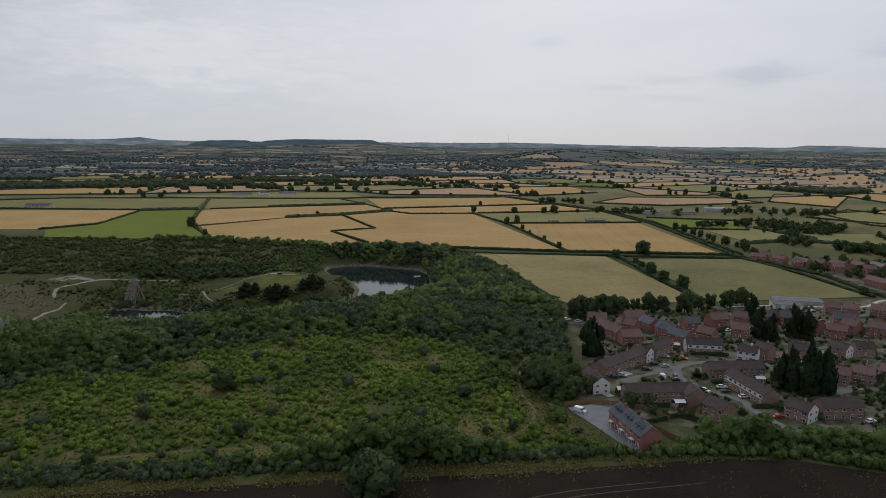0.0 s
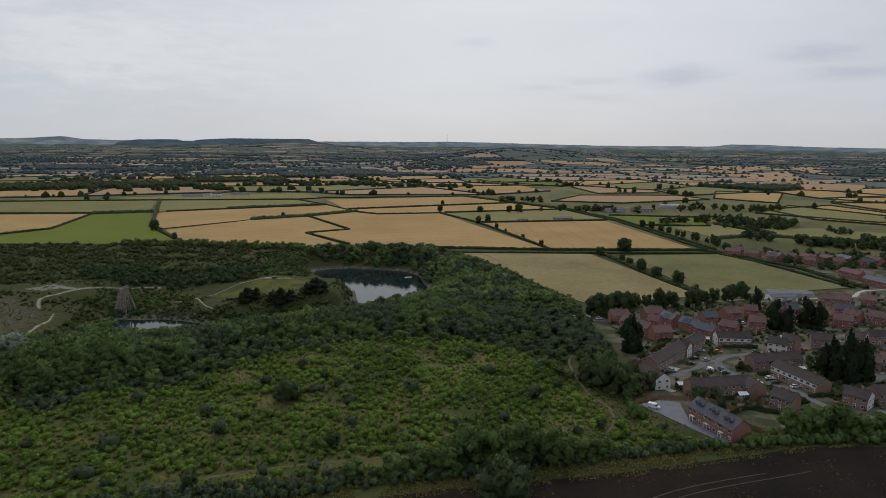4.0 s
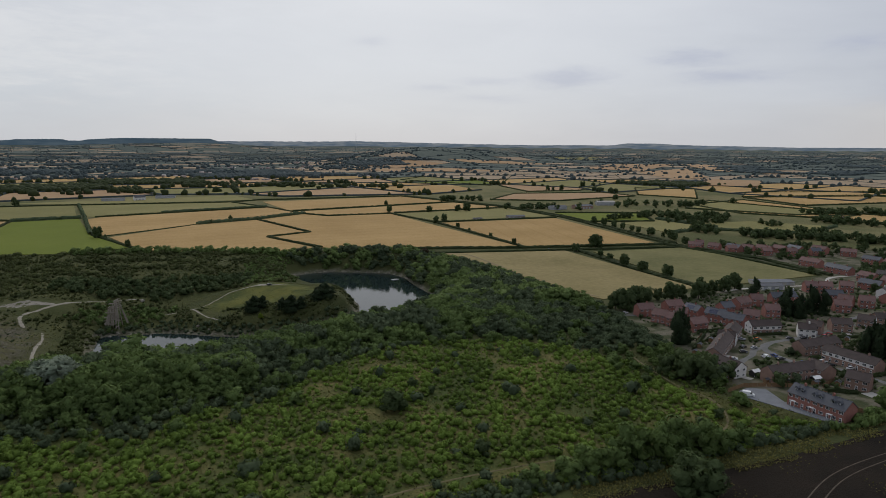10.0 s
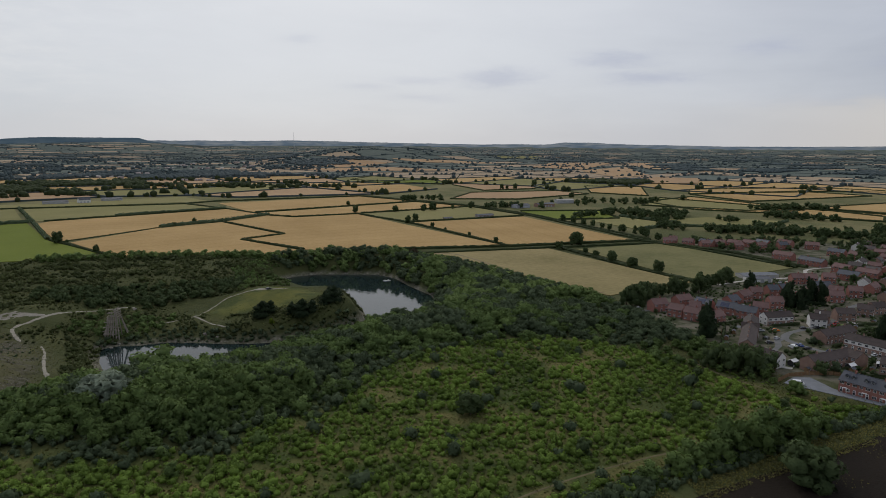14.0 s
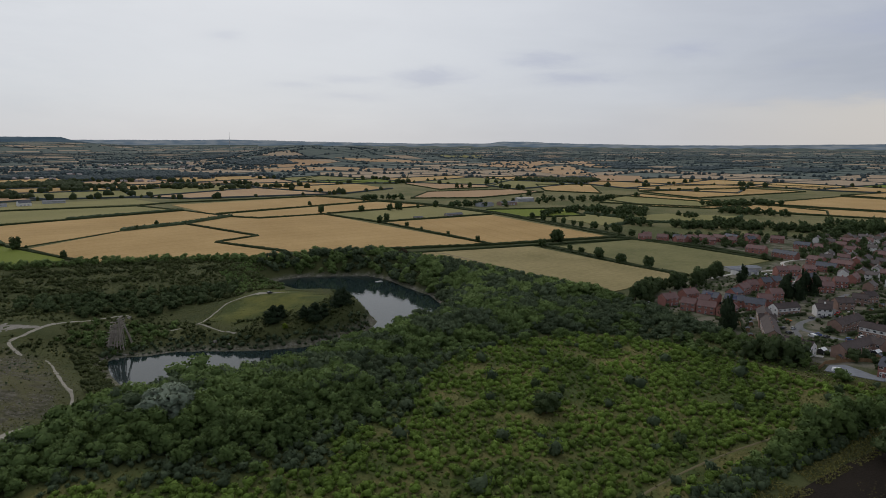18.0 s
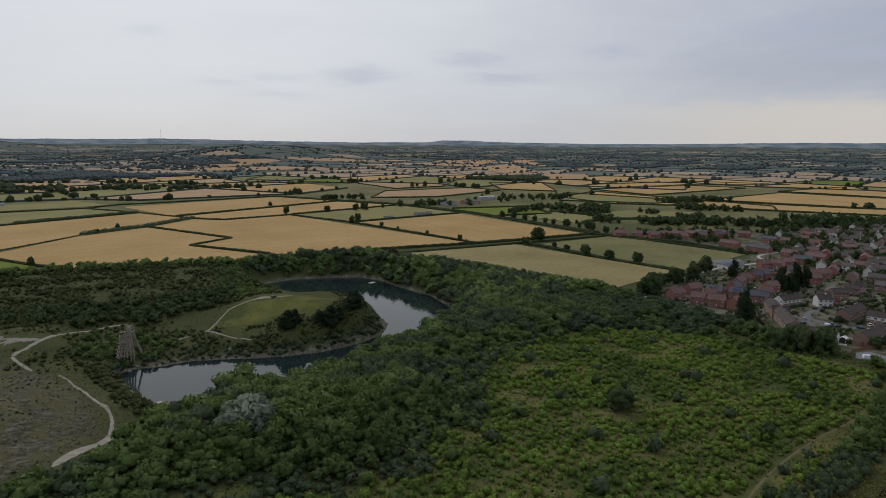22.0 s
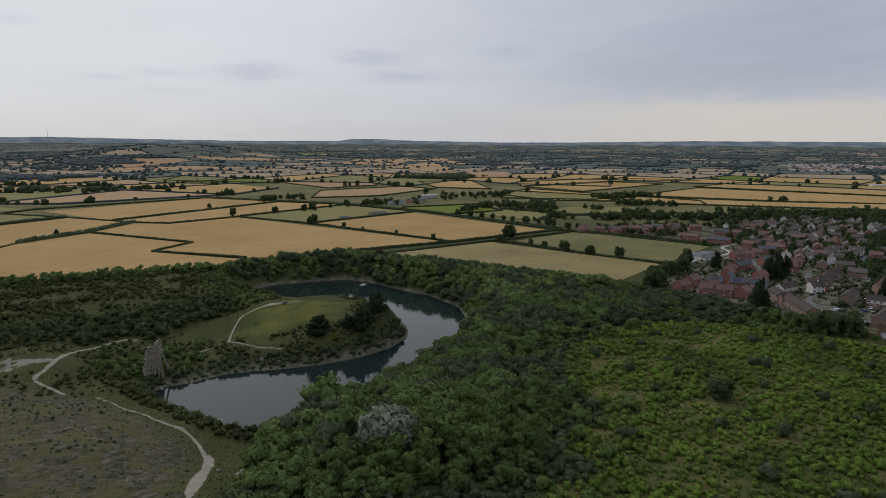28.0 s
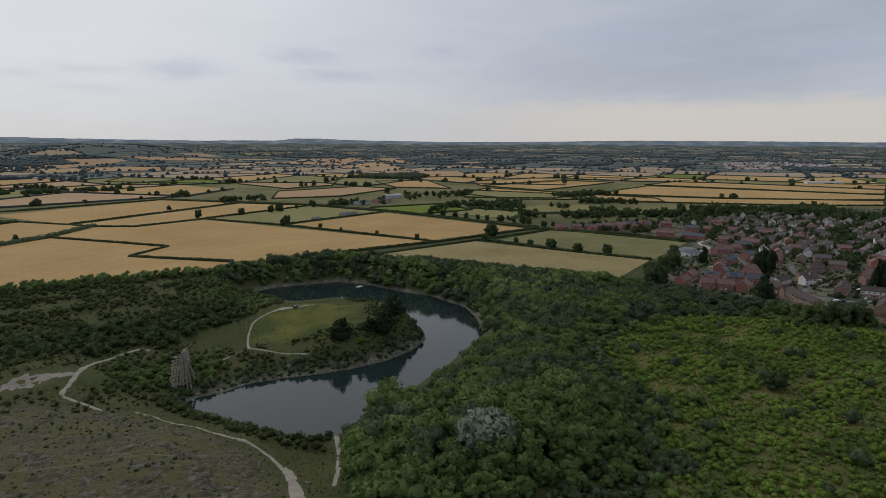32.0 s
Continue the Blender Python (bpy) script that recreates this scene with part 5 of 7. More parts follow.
rows = scrub_rows(SPOIL, 3.8, 0.25, 1.0, 0.0)
stuff("spoil_bushes", "low dry tufts and bushes on stony spoil", "scrub", FAR_BUSHES, rows, M_BUSH)


def tufts(name, label, area, step, size, mat, gap=None):
    """Tufts of rough grass, each a spray of blades."""
    p = spots(area, step, 0.5)
    d = outline_distance(p[:, 0], p[:, 1], LAKE)
    p = p[(d > 1.0) & (rng.random(len(p)) < 0.8)]
    if gap is not None:
        p = p[field_noise(p[:, 0], p[:, 1], 11.0, 4.4) > gap]
    p = p[off_paths(p, 0.1)]
    if mat is M_TUFT:
        p = p[(outline_distance(p[:, 0], p[:, 1], SPOIL) > -5) | (rng.random(len(p)) < 0.3)]
        p = p[(outline_distance(p[:, 0], p[:, 1], HEADLAND) > -4) | (rng.random(len(p)) < 0.4)]
    s = rng.uniform(0.5, 1.2, len(p)) * size
    v, f = leaves(np.stack([p[:, 0], p[:, 1], height(p[:, 0], p[:, 1]) + 0.3 * s], 1), np.tile((0, 0, 0.8), (len(p), 1)), size)
    v = np.concatenate([v, np.tile((0.0, -0.15, 1.0), (len(v), 1))], 1)
    return tagged(new(name, mesh_np(name, v, f, [mat])), label, "grass", kind="stuff")


tufts("rough_grass", "rough olive grass between scrub bushes", SCRUB, 1.4, 0.5, M_TUFT)
tufts("clearing_grass", "rough grass in a clearing beside houses", [(20, 215), (60, 203), (66, 206), (52, 240), (64, 262), (60, 300), (40, 330), (24, 320)], 0.9, 0.4, M_TUFT)
tufts("quarry_grass", "rough olive grass over the old quarry ground", [(-330, 300), (-230, 340), (-222, 392), (-248, 470), (-190, 480), (-110, 460), (-70, 500), (-90, 570), (-150, 565), (-330, 560)], 1.3, 0.42, M_TUFT)
tufts("bank_grass", "rough olive grass on the quarry bank", BANK, 2.2, 0.6, M_TUFT)

# far woods and hedgerow trees


def blob():
    """A far tree: an uneven dome."""
    v, f = ICO1
    p = v * (1 + 0.13 * rng.normal(size=(len(v), 1))) * (1.05, 1.05, 1.0)
    return np.concatenate([p + (0, 0, 0.85), v], 1), f


BLOBS = [blob() for _ in range(6)]
rows = []
for a, b, r in EDGES:
    n = 8 if r < 3000 else 5 if r < 5000 else 2
    for _ in range(n):
        if prng.random() < 0.55:
            u = prng.random()
            h = prng.uniform(6, 15)
            rows.append((a[0] + (b[0] - a[0]) * u, a[1] + (b[1] - a[1]) * u, h * 0.5, h))
for w in WOODS:
    r = math.hypot(w[0][0] - HUB[0], w[0][1] - HUB[1])
    for x, y in spots(w, 15 if r < 2400 else 24 if r < 4500 else 60):
        h = prng.uniform(8, 13)
        rows.append((x, y, h * (0.85 if r < 2400 else 1.3 if r < 4500 else 2.6), h))
for _ in range(9000):
    r, a = prng.uniform(1450, 4600), radians(prng.uniform(-46, 14))
    x, y = HUB[0] + r * math.sin(a), HUB[1] + r * math.cos(a)
    if noise.noise((x / 330, y / 150, 2.2)) + 0.6 * noise.noise((x / 90, y / 60, 5.2)) > 0.16 and not (r < 1750 and taken(x, y)):
        h = prng.uniform(7, 14)
        rows.append((x, y, h * 0.62, h))
for _ in range(5000):
    r, a = prng.uniform(2600, 7500), radians(prng.uniform(8, 86))
    x, y = HUB[0] + r * math.sin(a), HUB[1] + r * math.cos(a)
    if noise.noise((x / 420, y / 260, 7.2)) + 0.5 * noise.noise((x / 120, y / 90, 1.2)) > 0.22:
        h = prng.uniform(7, 13)
        rows.append((x, y, h * 0.8, h))
q = np.array(rows)
sx, sy = squeeze(q[:, 0], q[:, 1])
reach = np.hypot(q[:, 0] - HUB[0], q[:, 1] - HUB[1])
k = np.hypot(sx - HUB[0], sy - HUB[1]) / reach
rows = np.stack([sx, sy, height(sx, sy) - 0.2 * q[:, 3] * k, q[:, 2] * k, q[:, 2] * k, q[:, 3] * 0.62 * k, q[:, 3] * 7], 1)
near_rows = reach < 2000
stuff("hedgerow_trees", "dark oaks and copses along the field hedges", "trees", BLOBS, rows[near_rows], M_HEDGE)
# far trees and hedges carry the haze in their leaf colour
stuff("distant_trees", "hazed grey-green hedgerow trees and small woods across the plain", "trees", BLOBS, rows[~near_rows], M_HAZYLEAF)
far_edges = []
for a, b, r in EDGES:
    if r < 6500:
        cuts = [(a[0] + (b[0] - a[0]) * k / 3, a[1] + (b[1] - a[1]) * k / 3) for k in range(4)]
        far_edges += list(zip(cuts, cuts[1:])) if r > 2400 else [(a, b)]
pa, pb = np.array([a for a, b in far_edges]), np.array([b for a, b in far_edges])
d = pb - pa
n = np.stack([-d[:, 1], d[:, 0]], 1) / np.linalg.norm(d, axis=1)[:, None] * 2.0
corner = np.stack([pa - n, pb - n, pb + n, pa + n], 1).reshape(-1, 2)
sx, sy = squeeze(corner[:, 0], corner[:, 1])
zz = height(sx, sy)
v = np.concatenate([np.stack([sx, sy, zz], 1), np.stack([sx, sy, zz + 3.0], 1)])
k = np.arange(len(pa))[:, None] * 4
m = len(corner)
f = np.concatenate([k + m + np.array([[0, 1, 2, 3]]), np.concatenate([k + np.array([[0, 1]]), k + m + np.array([[1, 0]])], 1), np.concatenate([k + np.array([[2, 3]]), k + m + np.array([[3, 2]])], 1)])
tagged(new("distant_hedges", mesh_np("distant_hedges", v, f, [M_HAZYLEAF])), "hazed dark hedge lines between far fields", "hedges", kind="stuff")


# ---- the skyline ----
SKYLINE = ((-62, 0.05), (-33, 0.08), (-26, 0.08), (-24, 0.22), (-23.1, 0.28), (-21.6, 0.08), (-19.5, 0.02), (-3, 0.05), (5, 0.08), (8.4, 0.14), (13, 0.06), (16.4, -0.02), (24, -0.10), (30.4, -0.06), (31.5, 0.12), (33.5, 0.10), (36.9, -0.02), (44.5, -0.14), (51, -0.10), (60, 0.04), (69, 0.05), (80, 0.0), (104, 0.0))
WOODED_RIDGE = ((-20, -0.6), (-19, -0.10), (-17.7, 0.10), (-14.7, 0.12), (-14.0, -0.05), (-13.0, 0.10), (-10.7, 0.25), (-4, 0.26), (-3.2, 0.0), (-1.5, -0.25), (0, -0.6))


def backdrop(profile, reach, low_z, dark, light, ripple, label):
    """A self-lit line of hills, haze in its colour, by bearing and height in degrees as seen from the hub."""
    m = bpy.data.materials.new("glowing_hazed_hills")
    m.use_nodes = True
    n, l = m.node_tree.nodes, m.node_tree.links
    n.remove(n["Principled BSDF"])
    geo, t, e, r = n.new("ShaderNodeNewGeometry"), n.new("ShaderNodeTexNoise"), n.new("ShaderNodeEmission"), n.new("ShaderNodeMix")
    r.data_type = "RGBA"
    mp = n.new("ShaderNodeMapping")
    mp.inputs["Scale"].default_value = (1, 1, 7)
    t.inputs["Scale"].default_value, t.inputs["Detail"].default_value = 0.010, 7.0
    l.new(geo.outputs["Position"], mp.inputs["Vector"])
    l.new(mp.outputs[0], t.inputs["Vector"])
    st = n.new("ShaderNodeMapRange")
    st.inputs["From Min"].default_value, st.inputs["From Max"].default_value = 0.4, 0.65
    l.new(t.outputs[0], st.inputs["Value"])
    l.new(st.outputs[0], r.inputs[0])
    # the hills emit this colour themselves, with the haze already in it
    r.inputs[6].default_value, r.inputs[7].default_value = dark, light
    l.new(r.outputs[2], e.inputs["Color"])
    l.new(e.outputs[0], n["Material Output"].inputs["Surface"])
    vs, fs = [], []
    az, el = [p[0] for p in profile], [p[1] for p in profile]
    for i in range(int((az[-1] - az[0]) / 0.12) + 1):
        deg = az[0] + i * 0.12
        a = radians(deg)
        h = 93 + 82.6 * (float(np.interp(deg, az, el)) + ripple * (noise.noise((deg * 0.6, 5.2, 0)) + 0.6 * noise.noise((deg * 2.6, 7.2, 0)) + 0.5 * noise.noise((deg * 9.0, 1.2, 0))))
        x, y = HUB[0] + reach * math.sin(a), HUB[1] + reach * math.cos(a)
        vs += [(x, y, low_z), (x, y, max(h, low_z + 1))]
        if i:
            fs.append((2 * i - 2, 2 * i, 2 * i + 1, 2 * i - 1))
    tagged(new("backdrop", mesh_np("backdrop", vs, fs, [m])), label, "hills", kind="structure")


backdrop(SKYLINE, 4735, 20, (0.085, 0.115, 0.150, 1), (0.165, 0.185, 0.205, 1), 0.03, "self-lit blue-grey line of far hills, hazed in colour")
backdrop(WOODED_RIDGE, 4700, 40, (0.040, 0.064, 0.088, 1), (0.062, 0.088, 0.110, 1), 0.025, "self-lit dark wooded ridge before the far hills, hazed in colour")


DRIVE = [(50, 244), (60, 248), (67, 245), (63, 230), (70, 207), (64, 205), (52, 238)]
bm = bmesh.new()
fc = bm.faces.new([bm.verts.new((x, y, hz(x, y) + 0.25)) for x, y in DRIVE])
out = bmesh.ops.extrude_face_region(bm, geom=[fc])
for v in [g for g in out["geom"] if isinstance(g, bmesh.types.BMVert)]:
    v.co.z -= 0.8
bmesh.ops.recalc_face_normals(bm, faces=bm.faces)
tagged(part("driveway", bm, M_PAVING, None), "new grey paved parking court beside a terrace", "driveway", kind="structure")


# ---- houses ----
def window_mesh(w, h, mullions=1, glazed=False):
    """A frame with recessed lights, in one piece; glazed: the lights are glass."""
    bm = bmesh.new()
    box(bm, -w / 2, w / 2, -0.09, 0.05, -h / 2, h / 2)
    for k in range(mullions):
        x = -w / 2 + w * (k + 1) / (mullions + 1)
        bmesh.ops.bisect_plane(bm, geom=[*bm.verts, *bm.edges, *bm.faces], plane_co=(x, 0, 0), plane_no=(1, 0, 0))
    bm.normal_update()
    bmesh.ops.recalc_face_normals(bm, faces=bm.faces)
    front = [f for f in bm.faces if f.normal.y < -0.9]
    bmesh.ops.inset_individual(bm, faces=front, thickness=0.07, depth=-0.05)
    if glazed:
        for f in front:
            f.material_index = 1
    m = bpy.data.meshes.new("window")
    bm.to_mesh(m)
    bm.free()
    m.materials.append(M_FRAME)
    if glazed:
        m.materials.append(M_GLASS)
        return m
    bm = bmesh.new()
    box(bm, -w / 2 + 0.08, w / 2 - 0.08, -0.055, -0.043, -h / 2 + 0.08, h / 2 - 0.08)
    p = bpy.data.meshes.new("pane")
    bm.to_mesh(p)
    bm.free()
    p.materials.append(M_GLASS)
    return m, p


WIN = {"wide": window_mesh(1.7, 1.15, 2), "mid": window_mesh(1.2, 1.1, 1), "tall": window_mesh(0.95, 1.25, 1), "small": window_mesh(0.7, 0.9, 0)}


def door_mesh():
    bm = bmesh.new()
    box(bm, -0.5, 0.5, -0.06, 0.05, 0, 2.1, 0)
    box(bm, -0.4, 0.4, -0.085, -0.06, 0.15, 1.0, 1)
    box(bm, -0.3, 0.3, -0.085, -0.06, 1.2, 1.9, 2)
    m = bpy.data.meshes.new("door")
    bm.to_mesh(m)
    bm.free()
    for k in (M_FRAME, PAINT["black"], M_GLASS):
        m.materials.append(k)
    return m


DOOR = door_mesh()


def under(name, data, parent, m):
    ob = new(name, data)
    ob.parent = parent
    ob.matrix_basis = m
    return ob


WHOLE = {"wide": window_mesh(1.7, 1.15, 2, True), "mid": window_mesh(1.2, 1.1, 1, True), "tall": window_mesh(0.95, 1.25, 1, True), "small": window_mesh(0.7, 0.9, 0, True)}


def put_window(house, kind, x, y, z, turn, split=True):
    if not split:
        return under("window", WHOLE[kind], house, pose(x, y, z, 0, 0, turn))
    w = under("window", WIN[kind][0], house, pose(x, y, z, 0, 0, turn))
    under("pane", WIN[kind][1], w, Matrix.Identity(4))
    return w


def roof_bm(length, width, eaves, rise, over=0.35, thick=0.16):
    """Two sloping slabs with overhang and a capped ridge."""
    bm = bmesh.new()
    hl, hw = length / 2 + 0.2, width / 2 + over
    drop = rise * over / (width / 2)
    for s in (-1, 1):
        a = [(-hl, s * hw, eaves - drop), (hl, s * hw, eaves - drop), (hl, 0, eaves + rise), (-hl, 0, eaves + rise)]
        lo, hi = [bm.verts.new(p) for p in a], [bm.verts.new((x, y, z + thick)) for x, y, z in a]
        bm.faces.new(lo), bm.faces.new(hi)
        for i in range(4):
            bm.faces.new((lo[i], lo[(i + 1) % 4], hi[(i + 1) % 4], hi[i]))
    box(bm, -hl, hl, -0.13, 0.13, eaves + rise + thick - 0.08, eaves + rise + thick + 0.08)
    bmesh.ops.recalc_face_normals(bm, faces=bm.faces)
    return bm


def wall_bm(length, width, eaves, rise):
    bm = bmesh.new()
    hl, hw = length / 2, width / 2
    ends = []
    for x in (-hl, hl):
        ends.append([bm.verts.new(p) for p in ((x, -hw, -1.6), (x, hw, -1.6), (x, hw, eaves), (x, 0, eaves + rise), (x, -hw, eaves))])
    bm.faces.new(ends[0]), bm.faces.new(ends[1])
    for i in range(5):
        j = (i + 1) % 5
        bm.faces.new((ends[0][i], ends[0][j], ends[1][j], ends[1][i]))
    bmesh.ops.recalc_face_normals(bm, faces=bm.faces)
    return bm


HOUSES = []


def house(x, y, turn, length, width=7.6, eaves=5.0, rise=2.5, wall=M_BROWN_BRICK, roof=M_TILE_BROWN, label="", gable_white=0, band=False, solar=False, dense=3.3, rich=True, group=""):
    """A two-storey brick house: walls, roof, chimney, windows with panes, doors."""
    root = thing("house", x, y, hz(x, y), turn, label, "house", group)
    HOUSES.append((x, y, max(length, width)))
    part("wall", wall_bm(length, width, eaves, rise), wall, root)
    part("roof", roof_bm(length, width, eaves, rise), roof, root)
    n = max(2, int(round(length / dense)))
    for s in (-1, 1):
        yy, tt = s * (width / 2 + 0.02), 0 if s < 0 else 180
        for k in range(n):
            xx = -length / 2 + length * (k + 0.5) / n
            if not rich and s > 0 and k % 2:
                continue
            put_window(root, "mid" if k % 2 else "wide", xx, yy, eaves - 1.0, tt, rich)
            if k % 2 == (0 if s < 0 else 1):
                put_window(root, "wide", xx, yy, 1.45, tt, rich)
            elif rich:
                under("door", DOOR, root, pose(xx, yy, 0.1, 0, 0, tt))
    for k in range(max(1, int(length / 9))):
        xx = -length / 2 + length * (k + 0.5) / max(1, int(length / 9)) + 1.2
        bm = bmesh.new()
        box(bm, xx - 0.4, xx + 0.4, -0.3, 0.3, eaves + rise - 0.6, eaves + rise + 1.0)
        box(bm, xx - 0.46, xx + 0.46, -0.36, 0.36, eaves + rise + 0.9, eaves + rise + 1.05)
        for d in (-0.18, 0.18):
            bmesh.ops.create_cone(bm, cap_ends=True, segments=8, radius1=0.12, radius2=0.1, depth=0.4, matrix=Matrix.Translation((xx + d, 0, eaves + rise + 1.2)))
        part("chimney", bm, wall, root)
    if gable_white:
        s = gable_white
        bm = bmesh.new()
        hl = s * (length / 2 + 0.03)
        a = [bm.verts.new(p) for p in ((hl, -width / 2, 0.2), (hl, width / 2, 0.2), (hl, width / 2, eaves), (hl, 0, eaves + rise), (hl, -width / 2, eaves))]
        b = [bm.verts.new((v.co.x - s * 0.2, v.co.y, v.co.z)) for v in a]
        bm.faces.new(a), bm.faces.new(b)
        for i in range(5):
            bm.faces.new((a[i], a[(i + 1) % 5], b[(i + 1) % 5], b[i]))
        bmesh.ops.recalc_face_normals(bm, faces=bm.faces)
        part("gable_cladding", bm, M_WHITE, root, "white painted gable")
        for zz in (1.4, eaves - 1.1):
            for yy in (-width / 4, width / 4):
                put_window(root, "mid", hl + s * 0.05, yy, zz, 90 * s)
    if band:
        bm = bmesh.new()
        box(bm, -length / 2 + 0.6, length / 2 - 0.6, -width / 2 - 0.10, -width / 2 + 0.05, eaves - 2.2, eaves - 0.35)
        part("cladding", bm, M_WHITE, root, "white weatherboard band under the eaves")
        for k in range(n):
            put_window(root, "wide", -length / 2 + length * (k + 0.5) / n, -width / 2 - 0.12, eaves - 1.15, 0)
    if solar:
        sl = math.atan2(rise, width / 2)
        for i in range(5):
            for j in range(2):
                bm = bmesh.new()
                box(bm, 0, 1.0, 0, 1.55, -0.06, 0)
                panel = part("solar_panel", bm, M_PANEL, root, "dark blue solar panel")
                w = 0.25 + j * 1.65
                panel.matrix_basis = pose(-length * 0.3 + i * 1.05, -width / 2 + w * math.cos(sl), eaves + w * math.sin(sl) + 0.26, math.degrees(sl), 0, 0)
    return root


SIX = "brown brick terrace with a dark tiled roof"
SEMI = "brown brick semi-detached house with a dark tiled roof"
house(85, 298, 42, 36, label="long " + SIX + " beside parked cars", group="estate terraces")
house(111, 321.5, 43, 17, label=SIX, roof=M_TILE_BROWN, group="estate terraces")
house(99.5, 311, 132, 9, 6.5, label="brown brick house with a white gable", gable_white=-1)
house(66, 268, -78, 14, label="brown brick house with a white clad gable end", gable_white=1)
house(88, 254, 4, 27, label="low " + SIX + " behind garden trees", group="estate terraces")
house(102, 252, -90, 10, label="brown brick end house with a gable front")
house(136, 326.5, -9, 18, label="brick terrace with a white weatherboard band", band=True, gable_white=-1)
house(134, 286.5, 6, 26, label=SIX, group="estate terraces")
house(130.5, 262, -79, 26, label="brick terrace with white clad upper walls", band=True, group="estate terraces")
house(106, 235.5, -60, 9, label=SEMI)
house(137, 235, -56, 9, label="brown brick house with a white gable end", gable_white=1)
house(153, 238.5, 4, 16, label=SIX)
house(112, 221, -30, 9, 6, 2.6, 1.6, label="low brick garage block behind a hedge")
house(153.5, 313.5, -36, 9, label="white gabled house with a dark roof", wall=M_WHITE)
house(164, 318.5, -56, 8, label=SEMI)
house(182, 318.5, -27, 11, label="brick house with a white gable", gable_white=1)
house(204, 321, -56, 9, label="brick house with a white gable", gable_white=1)
house(217, 323, -14, 9, label=SEMI)
house(178.5, 280, -39, 9, label="red-brown brick house beside tall cypresses", roof=M_TILE_RED)
house(190, 281, -32, 9, label="red-brown brick house beside tall cypresses", roof=M_TILE_RED)
house(204, 283, -32, 9, label="red-brown brick house beside tall cypresses", roof=M_TILE_RED)
RED = "modern red brick house with a brown tiled roof"
REDS = ((93.5, 381.5, -5, 11), (94, 364, -60, 9), (97, 352, -62, 11), (102, 341, 6, 11), (117, 386, 0, 12), (110, 366, -45, 7), (122, 371, -72, 11), (128, 357, -60, 12), (130, 343, -60, 12), (146.5, 372.5, 6, 9), (166.5, 382.5, 14, 12), (147, 349, -45, 9), (183, 388, -20, 8), (201, 390, -16, 8), (211.5, 389.5, -8, 8), (169.5, 358.5, -23, 9), (218, 371, -70, 9), (224, 358, -32, 10), (245.5, 386, -20, 12), (240, 370, -60, 9), (251, 364, -40, 9), (257.5, 418.5, -23, 9), (267, 414, -35, 9), (283.5, 411, -39, 9))
for k, (x, y, a, n) in enumerate(REDS):
    slate = k in (6, 7, 8, 9, 13, 14, 18)
    house(x, y, a, n, 8.0, 5.2, 2.9, M_BRICK, M_SLATE if slate else M_TILE_RED, (RED.replace("brown tiled", "grey slate") + " and solar panels") if k in (6, 7) else RED.replace("brown tiled", "grey slate") if slate else RED, solar=k in (6, 7), group="modern brick houses")
FAR_REDS = ((310, 631, -35, 14), (325, 618, -60, 12), (340, 606, -75, 16), (352, 600, -60, 12), (366, 592, -75, 16), (382, 588, -80, 14), (398, 584, -85, 16), (421, 575, -80, 16), (352, 515, -80, 20), (435, 553, -52, 14), (419, 511, -75, 16), (421, 491, -80, 14), (336, 440, -90, 15), (333, 414, -80, 18), (346, 478, -85, 24), (495, 507, -70, 20), (430, 465, -70, 14), (420, 425, -80, 15), (308, 412, -75, 16), (332, 600, -20, 10), (356, 578, -10, 10), (380, 570, -15, 10), (405, 565, -15, 10), (322, 640, -30, 9))
for k, (x, y, a, n) in enumerate(FAR_REDS):
    house(x, y, a, n, 8.0, 5.2, 2.8, M_BRICK, M_SLATE if k % 4 == 2 else M_TILE_RED, RED.replace("brown tiled", "grey slate") if k % 4 == 2 else RED, rich=False, group="modern brick houses")

# the new terrace with dormers
new_terrace = house(68.5, 217.5, 103, 22.5, 8.2, 5.2, 3.0, M_BRICK, M_SLATE, "new red brick terrace with slate roof and dormers", dense=2.5)
for k in range(6):
    xx = -8.2 + 7.3 * (k // 2) + 2.4 * (k % 2)
    for s in (1,):
        yy = s * 2.6
        bm = bmesh.new()
        box(bm, xx - 0.75, xx + 0.75, min(yy, yy - s * 2.0), max(yy, yy - s * 2.0), 6.0, 7.3)
        part("dormer", bm, M_SLATE, new_terrace, "slate-hung dormer")
        bm = bmesh.new()
        v = [bm.verts.new(p) for p in ((xx - 0.95, yy + s * 0.2, 7.25), (xx + 0.95, yy + s * 0.2, 7.25), (xx, yy + s * 0.2, 8.0), (xx - 0.95, yy - s * 2.2, 7.25), (xx + 0.95, yy - s * 2.2, 7.25), (xx, yy - s * 2.2, 8.0))]
        for q in ((0, 1, 2), (3, 5, 4), (0, 2, 5, 3), (1, 4, 5, 2), (0, 3, 4, 1)):
            bm.faces.new([v[i] for i in q])
        bmesh.ops.recalc_face_normals(bm, faces=bm.faces)
        part("dormer_roof", bm, M_SLATE, new_terrace)
        put_window(new_terrace, "tall", xx, yy + s * 0.03, 6.65, 180)
for k in range(3):
    xx = -6.2 + 7.3 * k
    bm = bmesh.new()
    box(bm, xx - 0.9, xx + 0.9, 4.1, 5.2, 2.25, 2.4)
    box(bm, xx - 0.85, xx - 0.72, 5.0, 5.13, 0, 2.25)
    box(bm, xx + 0.72, xx + 0.85, 5.0, 5.13, 0, 2.25)
    part("porch", bm, M_FRAME, new_terrace, "white open porch")

